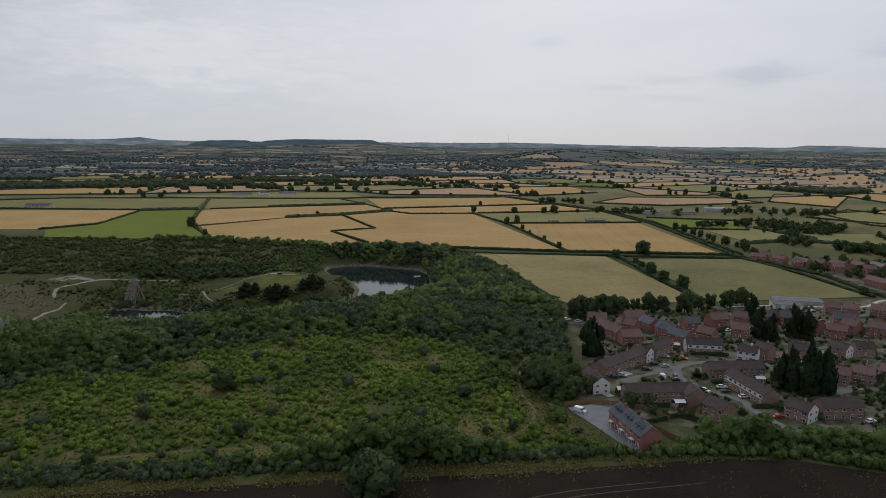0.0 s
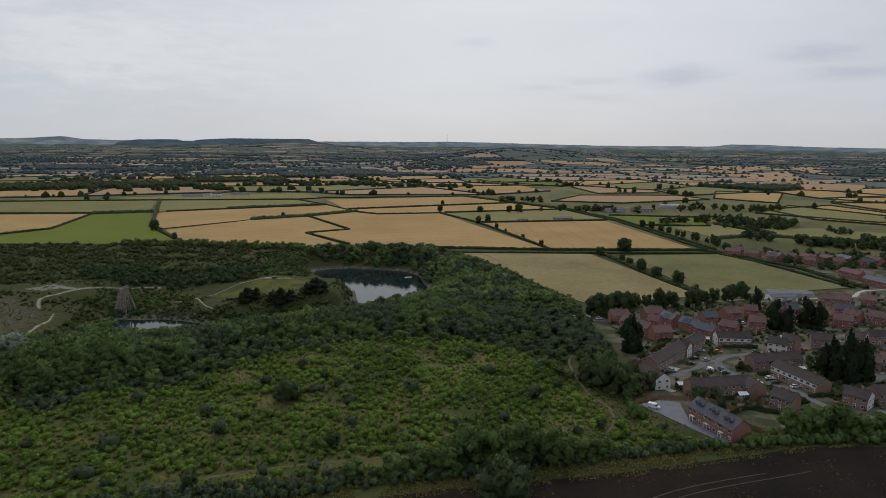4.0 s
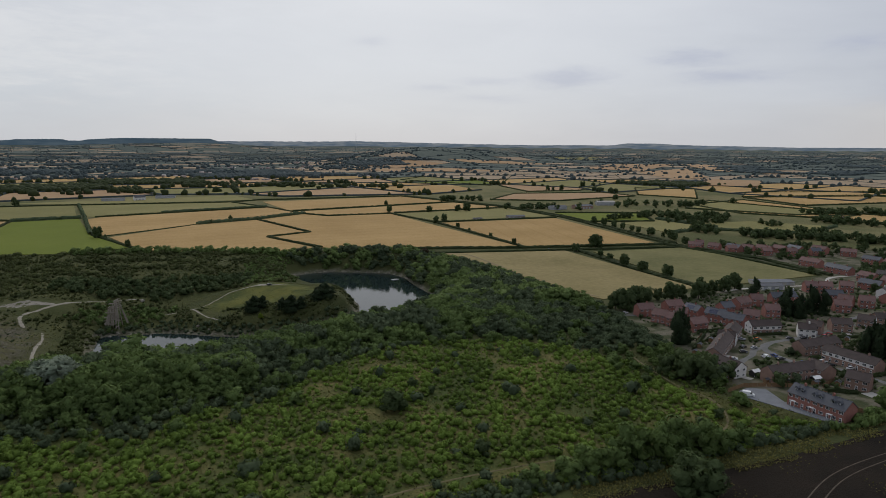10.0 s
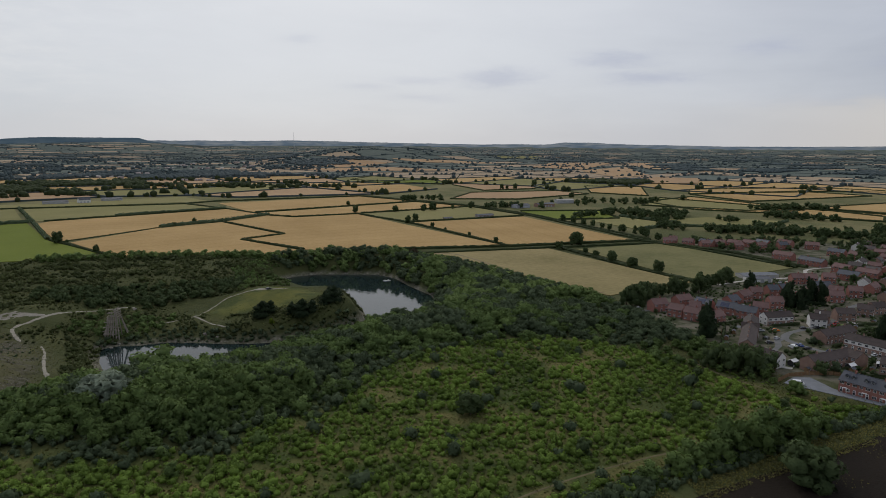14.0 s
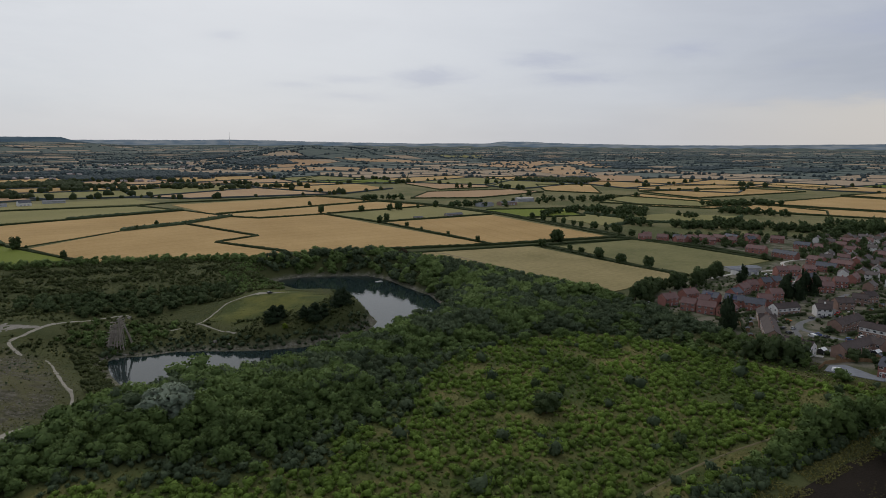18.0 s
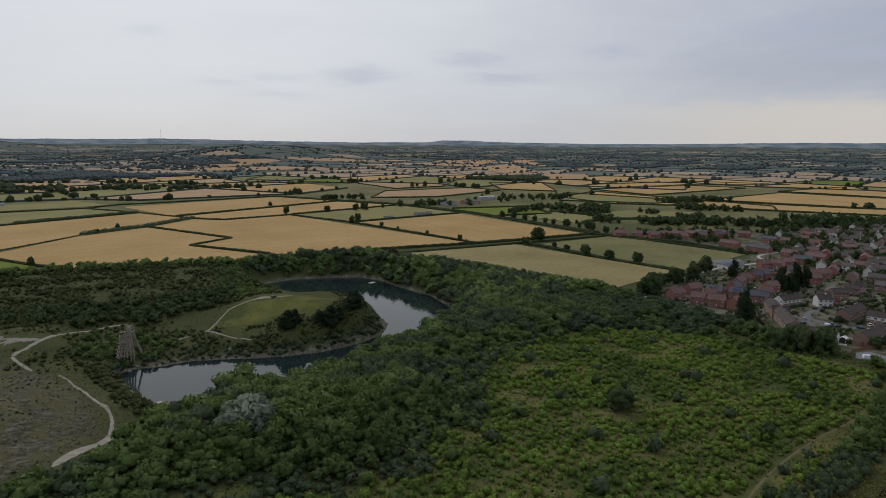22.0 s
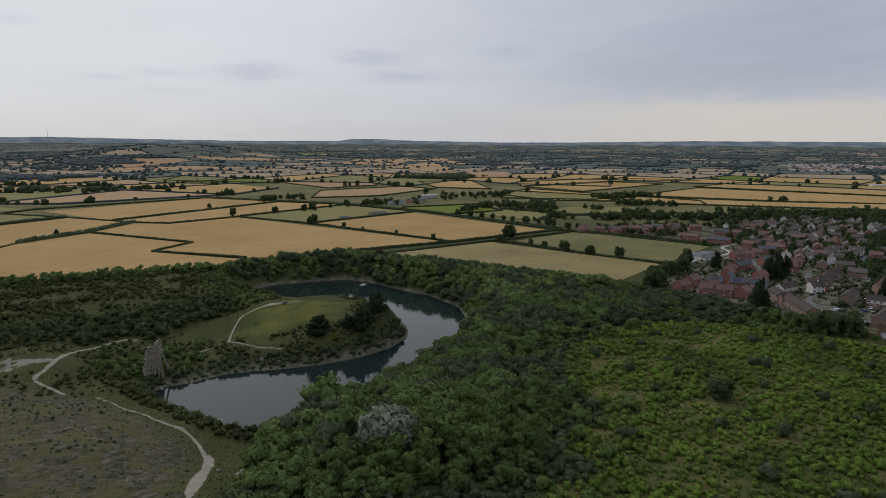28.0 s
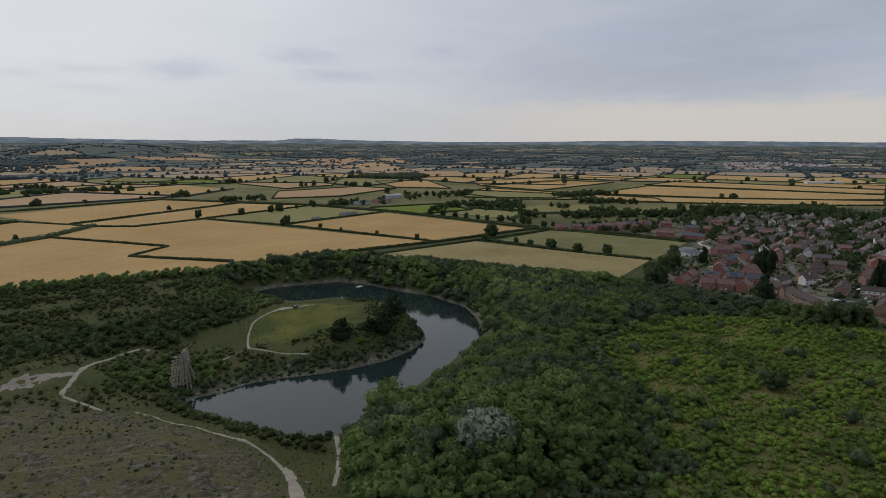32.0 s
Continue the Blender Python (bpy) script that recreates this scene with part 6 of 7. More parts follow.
def slab(x, y, turn, w, d, mat, name, label):
    bm = bmesh.new()
    m = pose(x, y, 0, 0, 0, turn)
    top = []
    for a, b in ((-w / 2, -d / 2), (w / 2, -d / 2), (w / 2, d / 2), (-w / 2, d / 2)):
        p = m @ Vector((a, b, 0))
        top.append((p.x, p.y, hz(p.x, p.y)))
    va, vb = [bm.verts.new((a, b, c + 0.12)) for a, b, c in top], [bm.verts.new((a, b, c - 0.4)) for a, b, c in top]
    bm.faces.new(va), bm.faces.new(vb[::-1])
    for i in range(4):
        bm.faces.new((va[i], vb[i], vb[(i + 1) % 4], va[(i + 1) % 4]))
    bmesh.ops.recalc_face_normals(bm, faces=bm.faces)
    tagged(part(name, bm, mat, None), label, "driveway", kind="structure")


for k, (x, y, n) in enumerate(HOUSES[:64]):
    if k in (2, 12):
        continue
    slab(x + prng.uniform(-4, 6), y + prng.choice((-8.0, 7.5)) , prng.uniform(-30, 40), prng.uniform(3, 6), prng.uniform(4, 6), (M_CONC, M_PAVING, M_LAWN)[k % 3], ("driveway", "driveway", "lawn")[k % 3], ("pale concrete parking pad by a house", "grey paved parking pad by a house", "small green lawn by a house")[k % 3])

# older streets behind
OLD = [(215, 300), (240, 296), (330, 272), (480, 300), (700, 330), (820, 385), (640, 530), (480, 545), (440, 480), (350, 455), (300, 400), (262, 352)]
OLD_LABELS = ("brown brick house in a village street", "rendered house with a dark roof in a village street", "red-roofed brick house in a village street")
k = 0
for x, y in spots(OLD, 19.0, 0.22):
    if any(math.hypot(x - a, y - b) < 11 + 0.4 * c for a, b, c in HOUSES):
        continue
    if min(abs(y - np.interp(x, [200, 235, 282, 330, 400, 480], [285, 305, 318, 335, 350, 365])), 99) < 7:
        continue
    q = prng.random()
    i = 1 if q < 0.32 else 2 if q < 0.48 else 0
    house(x, y, prng.choice((20, 20, -68, -70)) + prng.uniform(-8, 8), prng.uniform(9, 15), 7.4, 4.8, 2.6, (M_BROWN_BRICK, M_WHITE, M_BRICK)[i], (M_TILE_OLD, M_TILE_OLD, M_TILE_RED)[i], OLD_LABELS[i], rich=False, dense=4.6, group="village houses")
    k += 1

# trees among the houses and in the paddocks behind them
p = spots([(322, 655), (318, 880), (460, 980), (640, 1010), (790, 880), (760, 690), (600, 610), (470, 640), (400, 640)], 13, 0.5)
p = p[field_noise(p[:, 0], p[:, 1], 75.0, 1.7) > 0.30]
for x, y in p:
    h = prng.uniform(7, 14)
    plant_far(x, y, h, h * 0.5)
for x, y in spots([(330, 560), (345, 640), (430, 620), (560, 560), (560, 530), (440, 560), (350, 540)], 13, 0.45):
    if not any(math.hypot(x - a, y - b) < 7.5 for a, b, c in HOUSES):
        h = prng.uniform(5, 10)
        plant_far(x, y, h, h * 0.5)
for k in range(150):
    u = prng.random() * 4
    x = float(np.interp(u, range(5), [607, 650, 690, 700, 680])) + prng.gauss(0, 22)
    y = float(np.interp(u, range(5), [600, 560, 500, 440, 400])) + prng.gauss(0, 22)
    h = prng.uniform(11, 19)
    plant_far(x, y, h, h * 0.42)
for x, y in spots([(225, 300), (330, 275), (480, 300), (700, 330), (830, 380), (660, 540), (480, 555), (345, 460), (262, 352)], 9.5, 0.42):
    if any(math.hypot(x - a, y - b) < 6.8 for a, b, c in HOUSES) or prng.random() < 0.3:
        continue
    h = prng.uniform(4, 10) * (1.35 if prng.random() < 0.15 else 1)
    plant_far(x, y, h, h * 0.44)
for x, y in spots([(70, 230), (100, 235), (170, 230), (230, 270), (230, 300), (140, 300), (95, 280)], 6.5, 0.45):
    if any(math.hypot(x - a, y - b) < 0.42 * c + 1.0 for a, b, c in HOUSES) or abs(x - np.interp(y, [222, 256, 265, 277, 297], [128, 123, 115, 109, 112])) < 6 or x < 72:
        continue
    h = prng.uniform(1.8, 4.2)
    plant_far(x, y, h, h * 0.55)
for k in range(110):
    u = prng.random() * 4
    x = float(np.interp(u, range(6), [433, 511, 595, 719, 858, 1000])) + prng.gauss(0, 9)
    y = float(np.interp(u, range(6), [705, 640, 562, 500, 470, 430])) + prng.gauss(0, 9)
    h = prng.uniform(8, 14)
    plant_far(x, y, h, h * 0.5)
for k in range(6):
    plant_far(935 + prng.gauss(0, 9), 655 + prng.gauss(0, 6), 12, 6)


# ---- cars ----
def car(x, y, turn, colour, van=False):
    """A car: shell, glasshouse and four wheels."""
    root = thing("van" if van else "car", x, y, hz(x, y) + 0.15, turn, (colour + " van parked beside houses") if van else (colour + " hatchback parked beside houses"), "van" if van else "car", "parked cars")
    length, width, tall = (5.0, 1.95, 2.0) if van else (4.3, 1.78, 1.48)
    bm = bmesh.new()
    h = length / 2
    prof = [(-h, 0.28), (-h, 0.75), (-h + 0.1, 1.0), (-h + 0.4, tall), (h - 1.6, tall), (h - 0.9, 1.15), (h - 0.1, 0.95), (h, 0.6), (h, 0.28)] if van else [(-h, 0.28), (-h, 0.72), (-h + 0.15, 0.92), (h - 1.25, 0.95), (h - 0.1, 0.78), (h, 0.55), (h, 0.28)]
    a, b = [bm.verts.new((px, -width / 2, pz)) for px, pz in prof], [bm.verts.new((px, width / 2, pz)) for px, pz in prof]
    bm.faces.new(a), bm.faces.new(b)
    for i in range(len(prof)):
        j = (i + 1) % len(prof)
        bm.faces.new((a[i], a[j], b[j], b[i]))
    bmesh.ops.recalc_face_normals(bm, faces=bm.faces)
    bmesh.ops.bevel(bm, geom=list(bm.edges), offset=0.05, segments=1, affect="EDGES")
    part("body", bm, PAINT[colour], root)
    if not van:
        bm = bmesh.new()
        lo = [(-h + 0.25, -0.82), (h - 1.2, -0.82), (h - 1.2, 0.82), (-h + 0.25, 0.82)]
        hi = [(-h + 0.6, -0.62), (h - 1.95, -0.62), (h - 1.95, 0.62), (-h + 0.6, 0.62)]
        va, vb = [bm.verts.new((px, py, 0.92)) for px, py in lo], [bm.verts.new((px, py, 1.42)) for px, py in hi]
        for i in range(4):
            bm.faces.new((va[i], va[(i + 1) % 4], vb[(i + 1) % 4], vb[i]))
        bm.faces.new(vb), bm.faces.new(va[::-1])
        part("cabin_glass", bm, M_GLASS, root, "dark glass")
        bm = bmesh.new()
        box(bm, -h + 0.58, h - 1.93, -0.63, 0.63, 1.42, 1.47)
        part("roof", bm, PAINT[colour], root)
    else:
        bm = bmesh.new()
        box(bm, h - 1.75, h - 0.95, -width / 2 - 0.01, width / 2 + 0.01, 1.2, 1.8)
        part("cabin_glass", bm, M_GLASS, root, "dark glass")
    for wx in (-h + 0.8, h - 0.8):
        for wy in (-width / 2 + 0.08, width / 2 - 0.08):
            bm = bmesh.new()
            bmesh.ops.create_cone(bm, cap_ends=True, segments=10, radius1=0.32, radius2=0.32, depth=0.2, matrix=pose(0, 0, 0, 90))
            wheel = part("wheel", bm, M_RUBBER, root)
            wheel.matrix_basis = Matrix.Translation((wx, wy, 0.32))
            bm = bmesh.new()
            bmesh.ops.create_cone(bm, cap_ends=True, segments=8, radius1=0.18, radius2=0.18, depth=0.22, matrix=pose(0, 0, 0, 90))
            part("hubcap", bm, PAINT["silver"], wheel)
    return root


for x, y, a, c, v in ((54, 240, -40, "white", 1), (100.5, 283.5, 85, "white", 1), (107, 285, 80, "blue", 0), (106, 279.5, 0, "black", 0), (103.5, 303, 20, "black", 0), (107.5, 300, 20, "silver", 0), (97, 295, -10, "black", 0), (113, 316, -30, "silver", 0), (121, 313, -30, "orange", 0), (79, 283, 10, "black", 0), (83, 285, -30, "silver", 0), (111, 270, -60, "blue", 0), (113, 265, -60, "white", 0)):
    car(x, y, a, c, bool(v))
for x, y, a, c, v in ((122, 270, 0, "white", 0), (121, 264, 0, "black", 0), (126, 258, 10, "white", 0), (129, 236, 10, "red", 0), (162, 232, 20, "white", 0), (78, 394, 0, "white", 0), (248, 424, 0, "white", 0), (145, 365, 10, "red", 0), (140, 311, -5, "black", 0), (148, 309, -5, "black", 0), (162, 309, 5, "red", 0), (168, 312, 10, "red", 0), (150, 656, 5, "blue", 0)):
    car(x, y, a, c, bool(v))
for k, x in enumerate(range(215, 470, 14)):
    car(x, np.interp(x, [200, 235, 282, 330, 400, 480], [285, 305, 318, 335, 350, 365]) + (2.6 if k % 2 else -2.6), 15 + prng.uniform(-4, 4), prng.choice(["white", "silver", "black", "red", "blue"]))
for k in range(16):
    x = 70 + k * 14
    car(x, float(np.interp(x, [60, 82, 100, 112, 140, 175, 210, 250, 300], [392, 386, 374, 358, 364, 366, 376, 398, 430])) + 4.2, prng.uniform(0, 40), prng.choice(["white", "silver", "black", "red"]))


# ---- fences ----
def fence(*pts):
    root = thing("fence", pts[0][0], pts[0][1], 0, 0, "new timber board fence round a garden", "fence")
    for (ax, ay), (bx, by) in zip(pts, pts[1:]):
        n = max(1, int(math.hypot(bx - ax, by - ay) / 1.83))
        turn = math.degrees(math.atan2(by - ay, bx - ax))
        for k in range(n):
            x, y = ax + (bx - ax) * (k + 0.5) / n, ay + (by - ay) * (k + 0.5) / n
            panel = under("panel", FENCE_PANEL, root, pose(x - pts[0][0], y - pts[0][1], hz(x, y), 0, 0, turn))
            under("post", FENCE_POST, panel, Matrix.Translation((0.93, 0, 0)))


def board_mesh(name, *size):
    bm = bmesh.new()
    box(bm, *size)
    for k in range(5 if name == "panel" else 0):
        bmesh.ops.bisect_plane(bm, geom=[*bm.verts, *bm.edges, *bm.faces], plane_co=(-0.6 + 0.3 * k, 0, 0), plane_no=(1, 0, 0))
    for v in bm.verts:
        v.co.y += 0.012 * (round(v.co.x / 0.3) % 2)
    m = bpy.data.meshes.new(name)
    bm.to_mesh(m)
    bm.free()
    m.materials.append(M_TIMBER)
    return m


FENCE_PANEL, FENCE_POST = board_mesh("panel", -0.9, 0.9, -0.02, 0.02, 0.05, 1.8), board_mesh("post", -0.05, 0.05, -0.06, 0.06, -0.4, 1.95)
fence((49, 246), (60, 250), (70, 248))
fence((74, 232), (82, 214), (86, 209))
fence((70, 248), (80, 244), (86, 232))
fence((60, 285), (66, 292), (74, 300))


# ---- farm buildings and the white hall ----
def shed(x, y, turn, length, width, eaves, rise, wall, roof, name, label):
    root = thing(name, x, y, hz(x, y), turn, label, name.replace("_", " "))
    part("wall", wall_bm(length, width, eaves, rise), wall, root)
    part("roof", roof_bm(length, width, eaves, rise), roof, root)
    for k in range(int(length / 6)):
        bm = bmesh.new()
        xx = -length / 2 + 3 + 6 * k
        box(bm, xx - 1.5, xx + 1.5, -width / 2 - 0.06, -width / 2 + 0.05, 0.1, min(eaves - 0.4, 3.2))
        part("bay_door", bm, M_STEEL, root)
    return root


shed(252, 452, -12, 32, 12, 2.6, 0.7, M_CONC, M_PAVING, "hall", "low white community hall with a flat grey roof")
shed(236, 436, -12, 18, 12, 3.2, 0.8, M_WHITE, M_SLATE, "hall", "low side hall with a dark roof")
shed(221, 940, 3, 28, 9, 4.0, 1.6, M_DARKTIMBER, M_SLATE, "barn", "long dark barn in a paddock")
shed(160, 936, 3, 14, 5, 2.5, 0.8, M_DARKTIMBER, M_SLATE, "barn", "small dark field shelter in a paddock")
shed(345, 1060, 10, 30, 14, 5, 2, M_STEEL, M_SLATE, "barn", "grey farm barn among trees")
shed(395, 1066, 5, 34, 16, 5, 2, M_BROWN_BRICK, M_SLATE, "barn", "brick farm barn among trees")
shed(466, 1116, -8, 34, 14, 6, 2, M_STEEL, M_CONC, "barn", "farm barn with a pale roof")
shed(-376, 1372, 30, 20, 9, 6, 4, M_WHITE, M_SLATE, "farmhouse", "white gabled farmhouse before dark woods")
shed(-420, 1365, 10, 40, 12, 4, 2, M_STEEL, M_SLATE, "barn", "long grey farm barn before dark woods")
shed(-335, 1410, 5, 36, 12, 4, 2, M_STEEL, M_SLATE, "barn", "long grey farm barn before dark woods")
shed(-680, 1095, 8, 36, 14, 4, 2, M_DARKTIMBER, M_SLATE, "barn", "long dark barn in a barley field")
shed(690, 815, 20, 30, 12, 4, 2, M_BRICK, M_TILE_BROWN, "barn", "brick farm barn beside a hedge")
for k in range(30):
    x, y = prng.gauss(560, 70), prng.gauss(1080, 22)
    h = prng.uniform(9, 14)
    plant_far(x, y, h, h * 0.5)
for k in range(44):
    u = prng.random()
    x, y = 722 + 128 * u + prng.gauss(0, 5), 905 - 36 * u + prng.gauss(0, 14)
    h = prng.uniform(9, 14)
    plant_far(x, y, h, h * 0.5)
for k in range(18):
    x, y = prng.gauss(330, 26), prng.gauss(1075, 12)
    h = prng.uniform(9, 14)
    plant_far(x, y, h, h * 0.5)
for k in range(12):
    x, y = prng.gauss(225, 20), prng.gauss(1255, 12)
    h = prng.uniform(9, 14)
    plant_far(x, y, h, h * 0.5)


# ---- quarry things ----
tower = thing("timber_trestle", -239, 493, -32.5, -10, "tall ruined grey timber trestle above the quarry pool", "trestle")
tower.scale = (1.15, 1.15, 1.12)


def strut(a, b, r0, r1, name):
    a, b = Vector(a), Vector(b)
    m = (b - a).to_track_quat("Z", "Y").to_matrix().to_4x4()
    m.translation = (a + b) / 2
    bm = bmesh.new()
    bmesh.ops.create_cone(bm, cap_ends=True, segments=6, radius1=r0, radius2=r1, depth=(b - a).length, matrix=m)
    part(name, bm, M_DARKTIMBER, tower)


tr = random.Random(5)
for side, d in ((0, -2.4), (1, 2.2)):
    for i in range(6):
        x0, x1 = -5.4 + 1.7 * i, -2.4 + 0.85 * i
        top = 13.5 + 4.0 * i / 5 + tr.uniform(-1.6, 1.2)
        strut((x0, d * 1.3, -1.5), (x1 + tr.uniform(-.3, .3), d * 0.6, top), 0.34, 0.24, "post")
for k in range(9):
    z = 1.4 + 1.75 * k + tr.uniform(-.5, .5)
    w = z / 17.0
    left, right, d = -5.5 + 3.2 * w, 3.2 - 1.2 * w, 2.9 - 1.4 * w
    for y in (-d, d):
        strut((left - tr.uniform(0, 1.2), y, z + tr.uniform(-.5, .5)), (right - tr.uniform(-.4, 2.4), y, z + tr.uniform(-.5, .5)), 0.24, 0.2, "beam")
    strut((left, -d, z), (left + tr.uniform(-.4, .4), d, z + tr.uniform(-.3, .3)), 0.22, 0.2, "beam")
for k in range(6):
    x = -4.2 + 1.3 * k
    strut((x, -3.1, 0.5 + tr.uniform(0, 3)), (x * 0.6 + tr.uniform(-1.4, 1.4), -1.9, 9 + tr.uniform(0, 5)), 0.2, 0.16, "brace")
for k in range(6):
    z = 18.6 - 1.15 * k
    strut((0.2 + 0.25 * k, -1.7, z - 1.0), (3.2 + 0.15 * k + tr.uniform(-.4, .4), 0.6, z + 0.3), 0.34, 0.28, "plank")
for k in range(4):
    strut((2.6 + 0.2 * k, 1.2, 15.2 - 0.6 * k), (6.0 + 0.35 * k, 2.4 + 0.3 * k, 1.0 + tr.uniform(-2, 2)), 0.3, 0.24, "leg")
pontoon = thing("pontoon", -24, 617, WATER, 20, "small pale floating pontoon by the far bank", "pontoon")
bm = bmesh.new()
box(bm, -3.2, 3.2, -1.8, 1.8, 0.15, 0.5)
part("deck", bm, M_CONC, pontoon)
for s in (-1, 1):
    bm = bmesh.new()
    bmesh.ops.create_cone(bm, cap_ends=True, segments=8, radius1=0.4, radius2=0.4, depth=6.4, matrix=Matrix.Translation((0, s * 1.3, 0)) @ pose(0, 0, 0, 0, 90, 0))
    part("float", bm, M_STEEL, pontoon)


def rock_mesh(seed):
    r = np.random.default_rng(seed)
    v, f = ICO1
    return mesh_np("rock", v * (1 + 0.22 * r.normal(size=(len(v), 1))) * np.array([1, 0.8, 0.6]), f, [M_ROCK])


ROCKS = [rock_mesh(k) for k in range(5)]
TEMPL = [(ICO1[0] * (1 + 0.25 * rng.normal(size=(len(ICO1[0]), 1))) * np.array([1, 0.8, 0.6]), ICO1[1]) for _ in range(4)]


def boulders(name, label, area, step, lo, hi, near_lake=None, gap=9):
    p = spots(area, step)
    if near_lake:
        d = outline_distance(p[:, 0], p[:, 1], LAKE)
        p = p[(d > near_lake[0]) & (d < near_lake[1])]
    n = field_noise(p[:, 0], p[:, 1], 14.0, 2.2)
    p = p[n > gap] if gap < 5 else p
    s = rng.uniform(lo, hi, len(p))
    rows = np.stack([p[:, 0], p[:, 1], height(p[:, 0], p[:, 1]), s, s, s * rng.uniform(0.7, 1.2, len(p)), rng.uniform(0, 6.28, len(p))], 1)
    return stuff(name, label, "rocks", TEMPL, rows, M_ROCK)


boulders("spoil_rocks", "broken grey limestone over the spoil hill", SPOIL, 1.7, 0.12, 0.4, gap=0.15)
boulders("bank_rocks", "pale broken rock along the quarry water's edge", [(-260, 370), (10, 380), (20, 690), (-140, 690), (-260, 500)], 3.4, 0.25, 0.8, (-0.5, 3.0))
for x, y, s in ((-240, 480, 1.6), (-236, 484, 1.2), (-236, 420, 1.0), (-232, 408, 1.3), (-262, 352, 1.1), (-229, 384, 1.0), (-185, 480, 1.8), (-178, 474, 1.2), (-90, 474, 1.6), (-86, 566, 1.8), (-80, 556, 1.4), (-232, 550, 2.2), (-226, 556, 1.5)):
    ob = new("boulder", ROCKS[int(x) % 5])
    ob.matrix_basis = Matrix.LocRotScale(Vector((x, y, hz(x, y) + 0.2)), Euler((0, 0, x)), Vector((s, s, s)))
    tagged(ob, "pale limestone boulder near the water", "boulder", "boulders")

# weedy margin of the tilled field
p = spots([(-330, 128), (-128, 164), (-39, 178), (22, 184), (90, 196), (118, 199), (60, 203), (-39, 189), (-131, 178), (-330, 140)], 0.62, 0.5)
s = rng.uniform(0.3, 0.75, len(p))
cover = field_noise(p[:, 0], p[:, 1], 9.0, 5.0) > -0.25
p, s = p[cover], s[cover]
v, f = leaves(np.stack([p[:, 0], p[:, 1], height(p[:, 0], p[:, 1]) + s], 1), np.tile((0, 0, 1.0), (len(p), 1)), 0.4)
q = spots([(-330, 70), (-330, 128), (-128, 164), (22, 184), (118, 194), (400, 120), (400, 70)], 1.6, 0.5)
q = q[field_noise(q[:, 0], q[:, 1], 13.0, 9.0) > 0.12]
v2, f2 = leaves(np.stack([q[:, 0], q[:, 1], height(q[:, 0], q[:, 1]) + 0.45], 1), np.tile((0, 0, 1.0), (len(q), 1)), 0.3)
v, f = join([(v, f), (v2, f2)])
tagged(new("weeds", mesh_np("weeds", v, f, [M_WEED])), "dry yellow-green weeds along a tilled field", "weeds", kind="stuff")
rows = scrub_rows([(-330, 140), (-128, 175), (-39, 187), (60, 201), (62, 206), (-39, 197), (-131, 186), (-330, 152)], 2.6, 1.2, 2.4, 0.75, 1.1)
stuff("boundary_bushes", "bushy boundary between scrub and tilled field", "scrub", BUSHES, rows, M_BUSH)
rows = scrub_rows([(58, 201), (72, 199), (90, 201), (118, 200), (142, 191), (180, 181), (260, 168), (260, 180), (182, 194), (145, 206), (118, 212), (88, 211), (72, 207)], 2.8, 1.3, 2.7, 0.8, 1.15)
stuff("garden_boundary", "tall overgrown bushes behind village gardens", "scrub", BUSHES, rows, M_WOOD)
rows = scrub_rows(CLEARING, 3.4, 0.7, 1.7, 0.1, 0.8)
rows = rows[outline_distance(rows[:, 0], rows[:, 1], DRIVE) > 1.5]
stuff("clearing_bushes", "scattered bushes in rough grass", "scrub", BUSHES, rows, M_SCRUB)
p = spots([(72, 250), (100, 228), (170, 225), (235, 262), (330, 330), (325, 455), (190, 430), (85, 396), (78, 300)], 4.2, 0.5)
p = p[off_paths(p, 1.6)]
p = np.array([q for q in p if all(math.hypot(q[0] - a, q[1] - b) > 0.40 * c + 1.6 for a, b, c in HOUSES) and rng.random() < 0.6])
r = rng.uniform(0.6, 1.9, len(p))
rows = np.stack([p[:, 0], p[:, 1], height(p[:, 0], p[:, 1]) - 0.2, r, r, r * rng.uniform(0.8, 1.3, len(p)), rng.uniform(0, 6.28, len(p))], 1)
rows = rows[outline_distance(rows[:, 0], rows[:, 1], DRIVE) > 2]
stuff("garden_shrubs", "mixed dark shrubs in the house gardens", "shrubs", FAR_BUSHES, rows, M_OAK)
stuff("village_trees", "dark garden trees, copses and belts round the village", "trees", [crown_mesh(5, 14, 0.24) for _ in range(4)], np.array(FAR_TREES), M_OAK)


def garden_shed(x, y, turn):
    root = thing("garden_shed", x, y, hz(x, y), turn, "small timber garden shed with a felt roof", "shed", "garden sheds")
    part("wall", wall_bm(2.6, 2.0, 1.8, 0.5), M_TIMBER, root)
    part("roof", roof_bm(2.6, 2.0, 1.8, 0.5, 0.15, 0.06), M_SLATE, root)
    under("door", DOOR, root, Matrix.Translation((0.3, -1.02, 0)) @ Matrix.Diagonal((0.7, 1, 0.8, 1)))


def conservatory(x, y, turn):
    root = thing("conservatory", x, y, hz(x, y), turn, "white framed conservatory behind a house", "conservatory", "conservatories")
    part("wall", wall_bm(4.0, 3.0, 2.2, 0.8), M_GLASS, root)
    part("roof", roof_bm(4.0, 3.0, 2.2, 0.8, 0.1, 0.08), M_FRAME, root)
    for k in range(5):
        bm = bmesh.new()
        box(bm, -2.04 + k * 1.0, -1.94 + k * 1.0, -1.56, -1.46, 0, 2.2)
        part("post", bm, M_FRAME, root)


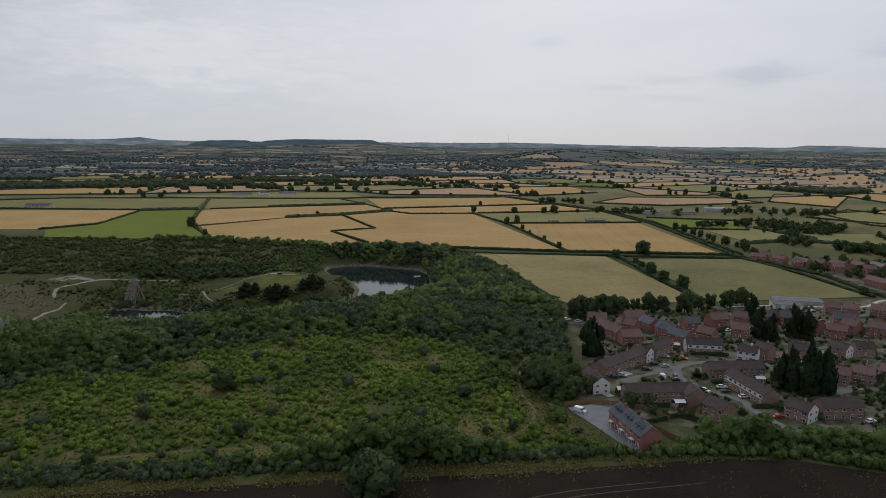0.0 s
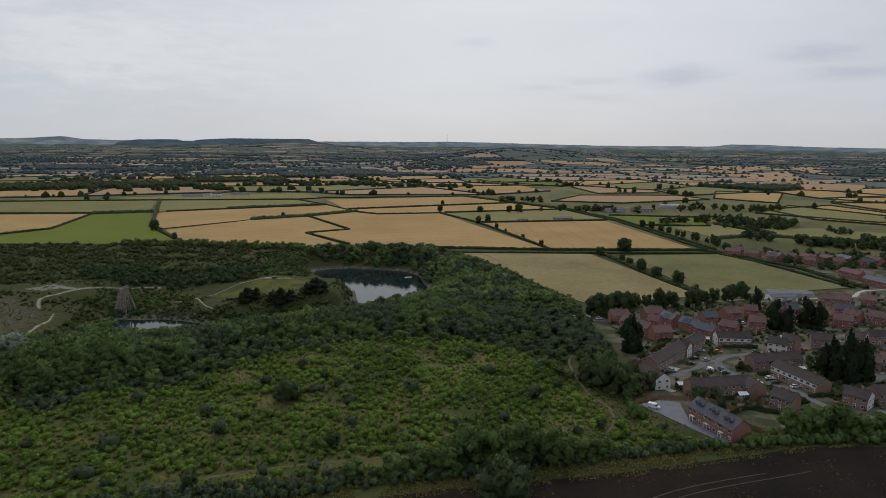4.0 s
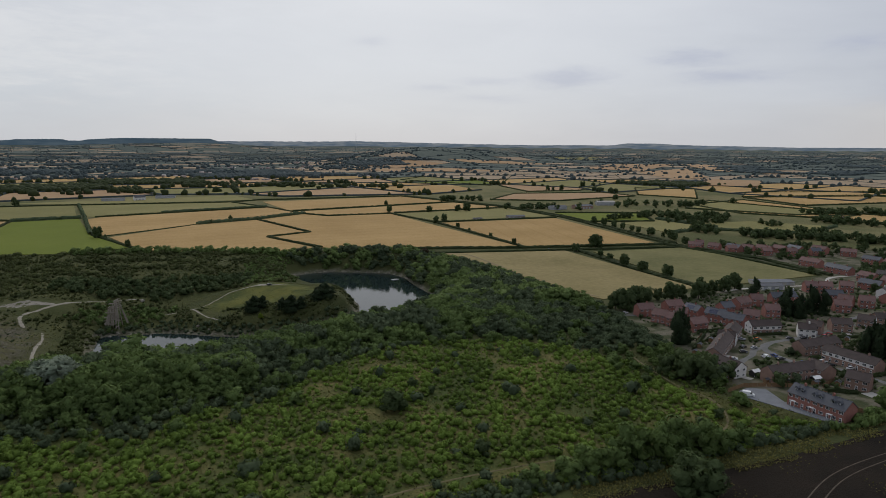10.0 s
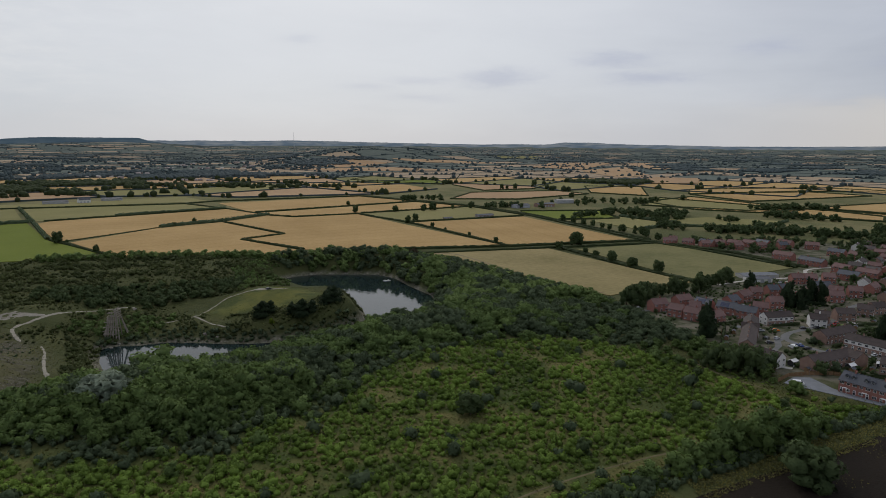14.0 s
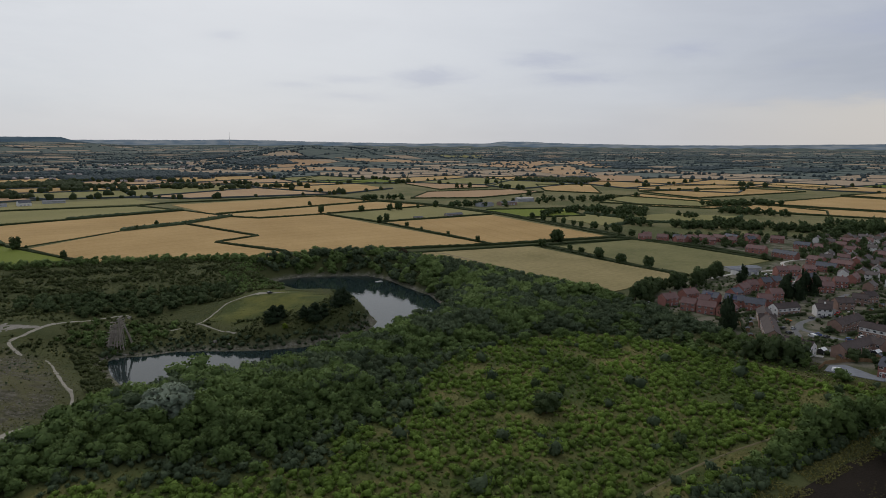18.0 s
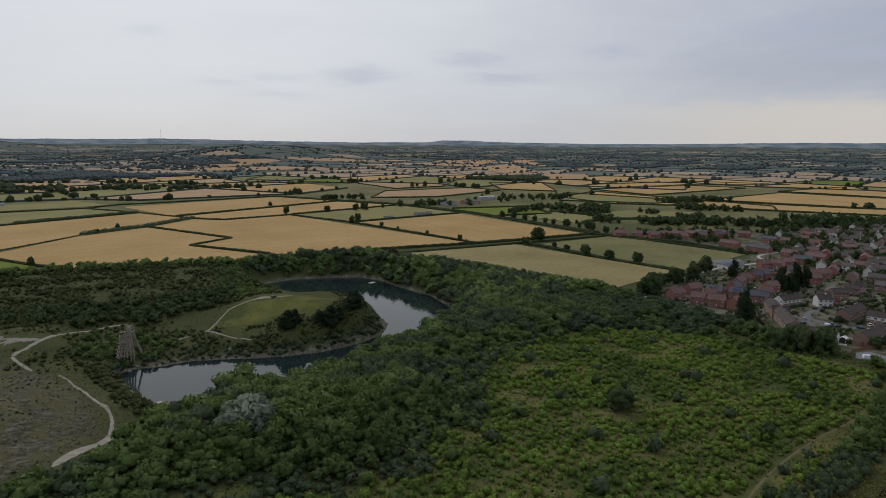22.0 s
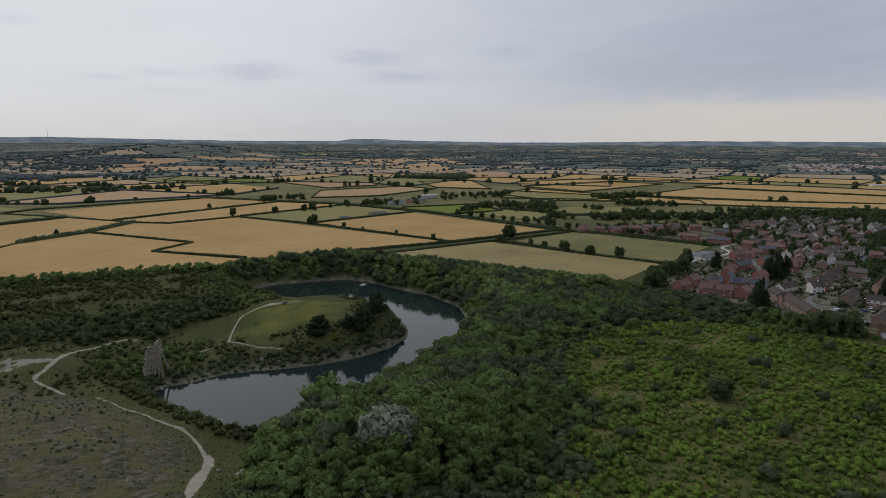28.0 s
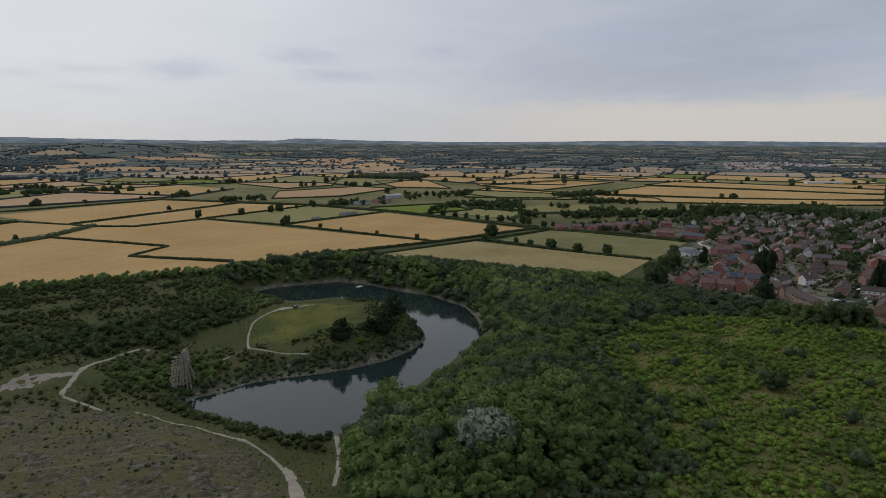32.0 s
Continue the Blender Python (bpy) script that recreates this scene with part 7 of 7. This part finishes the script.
for x, y, a in ((92, 244, 10), (101, 241, 30), (74, 252, 0), (118, 246, 20), (140, 276, 0), (82, 310, 40), (72, 300, 40), (95, 318, 40), (146, 250, -60), (60, 262, 10), (168, 300, 30), (190, 305, 10), (210, 310, -20), (150, 335, 0), (125, 336, -10), (160, 345, 30), (140, 356, 30), (112, 350, 30), (200, 375, 10), (232, 380, 0)):
    garden_shed(x, y, a)
for x, y, a in ((110, 243, -60), (142, 278, 6), (95, 247, 4), (76, 262, 10), (150, 245, 4), (124, 333, -10)):
    conservatory(x, y, a)
GARDEN_HEDGE = "clipped dark garden hedge between houses"
for q in (((78, 246), (98, 247)), ((75, 228), (90, 236), (100, 230)), ((120, 276), (146, 279)), ((117, 284), (120, 292)), ((92, 318), (110, 332)), ((75, 306), (100, 330)), ((150, 252), (168, 258)), ((128, 322), (146, 319)), ((168, 306), (196, 300)), ((100, 336), (122, 338)), ((140, 340), (165, 346)), ((150, 362), (165, 368)), ((182, 372), (212, 380)), ((124, 246), (150, 248))):
    hedge(q, 1.6, 1.7, M_HEDGE, GARDEN_HEDGE, 0.3, 6)
fence((92, 240), (104, 246))
fence((140, 244), (146, 252))
fence((86, 318), (98, 330))

# the radio mast on the skyline
mast = thing("mast", 440, 4500, hz(440, 4500), 0, "thin grey radio mast on the skyline", "mast")
bm = bmesh.new()
bmesh.ops.create_cone(bm, cap_ends=True, segments=6, radius1=1.6, radius2=0.6, depth=110, matrix=Matrix.Translation((0, 0, 50)))
part("pole", bm, M_STEEL, mast)

# far houses: a town on the plain, and farms in the vale
def far_house():
    """A plain gabled block of unit size that stands on z = 0."""
    v = np.array([(x, y, z) for x in (-0.5, 0.5) for y, z in ((-0.5, -0.3), (0.5, -0.3), (0.5, 0.62), (0.0, 1.0), (-0.5, 0.62))])
    f = [(0, 1, 2), (0, 2, 4), (2, 3, 4), (5, 7, 6), (5, 9, 7), (7, 9, 8)]
    for i in range(5):
        j = (i + 1) % 5
        f += [(i, 5 + i, 5 + j), (i, 5 + j, j)]
    return v, np.array(f)


def far_houses(name, label, places):
    rows = []
    for x, y in places:
        n = prng.uniform(9, 17)
        rows.append((x, y, hz(x, y), n, prng.uniform(6, 9), prng.uniform(5, 8), prng.uniform(0, 3.14)))
    stuff(name, label, "houses", [far_house()], np.array(rows), M_TOWN)


far_houses("distant_town", "pale and pinkish houses of a far town", spots([(2510, 1249), (2755, 907), (2370, 814), (2161, 1117)], 21, 0.4))
places = []
while len(places) < 170:
    r, a = prng.uniform(1700, 3600), radians(prng.uniform(-40, 10))
    cx, cy = HUB[0] + r * math.sin(a), HUB[1] + r * math.cos(a)
    for _ in range(prng.randint(2, 6)):
        places.append(tuple(float(c) for c in squeeze(cx + prng.gauss(0, 28), cy + prng.gauss(0, 18))))
far_houses("distant_farms", "scattered pale farmsteads across the vale", places)
# a white shed with a concrete roof, no glass in it
shed(1598, 650, -48, 95, 18, 5, 2, M_WHITE, M_CONC, "glasshouse", "long white shed beyond the village")
car(-138, 543, 25, "black")


def landing(x, y, turn):
    """A small fishing stage: boards on short posts at the water's edge."""
    root = thing("fishing_stage", x, y, WATER + 0.5, turn, "small pale timber fishing stage at the water's edge", "stage", "fishing stages")
    for k in range(8):
        bm = bmesh.new()
        box(bm, -1.6 + 0.4 * k, -1.24 + 0.4 * k, -1.2, 1.2, 0.0, 0.08)
        part("board", bm, M_CONC, root)
    for px in (-1.4, 1.4):
        for py in (-1.0, 1.0):
            bm = bmesh.new()
            bmesh.ops.create_cone(bm, cap_ends=True, segments=8, radius1=0.09, radius2=0.09, depth=2.4, matrix=Matrix.Translation((px, py, -1.2)))
            part("post", bm, M_DARKTIMBER, root)


landing(-234, 423.5, 20)
landing(-236.5, 405, -15)
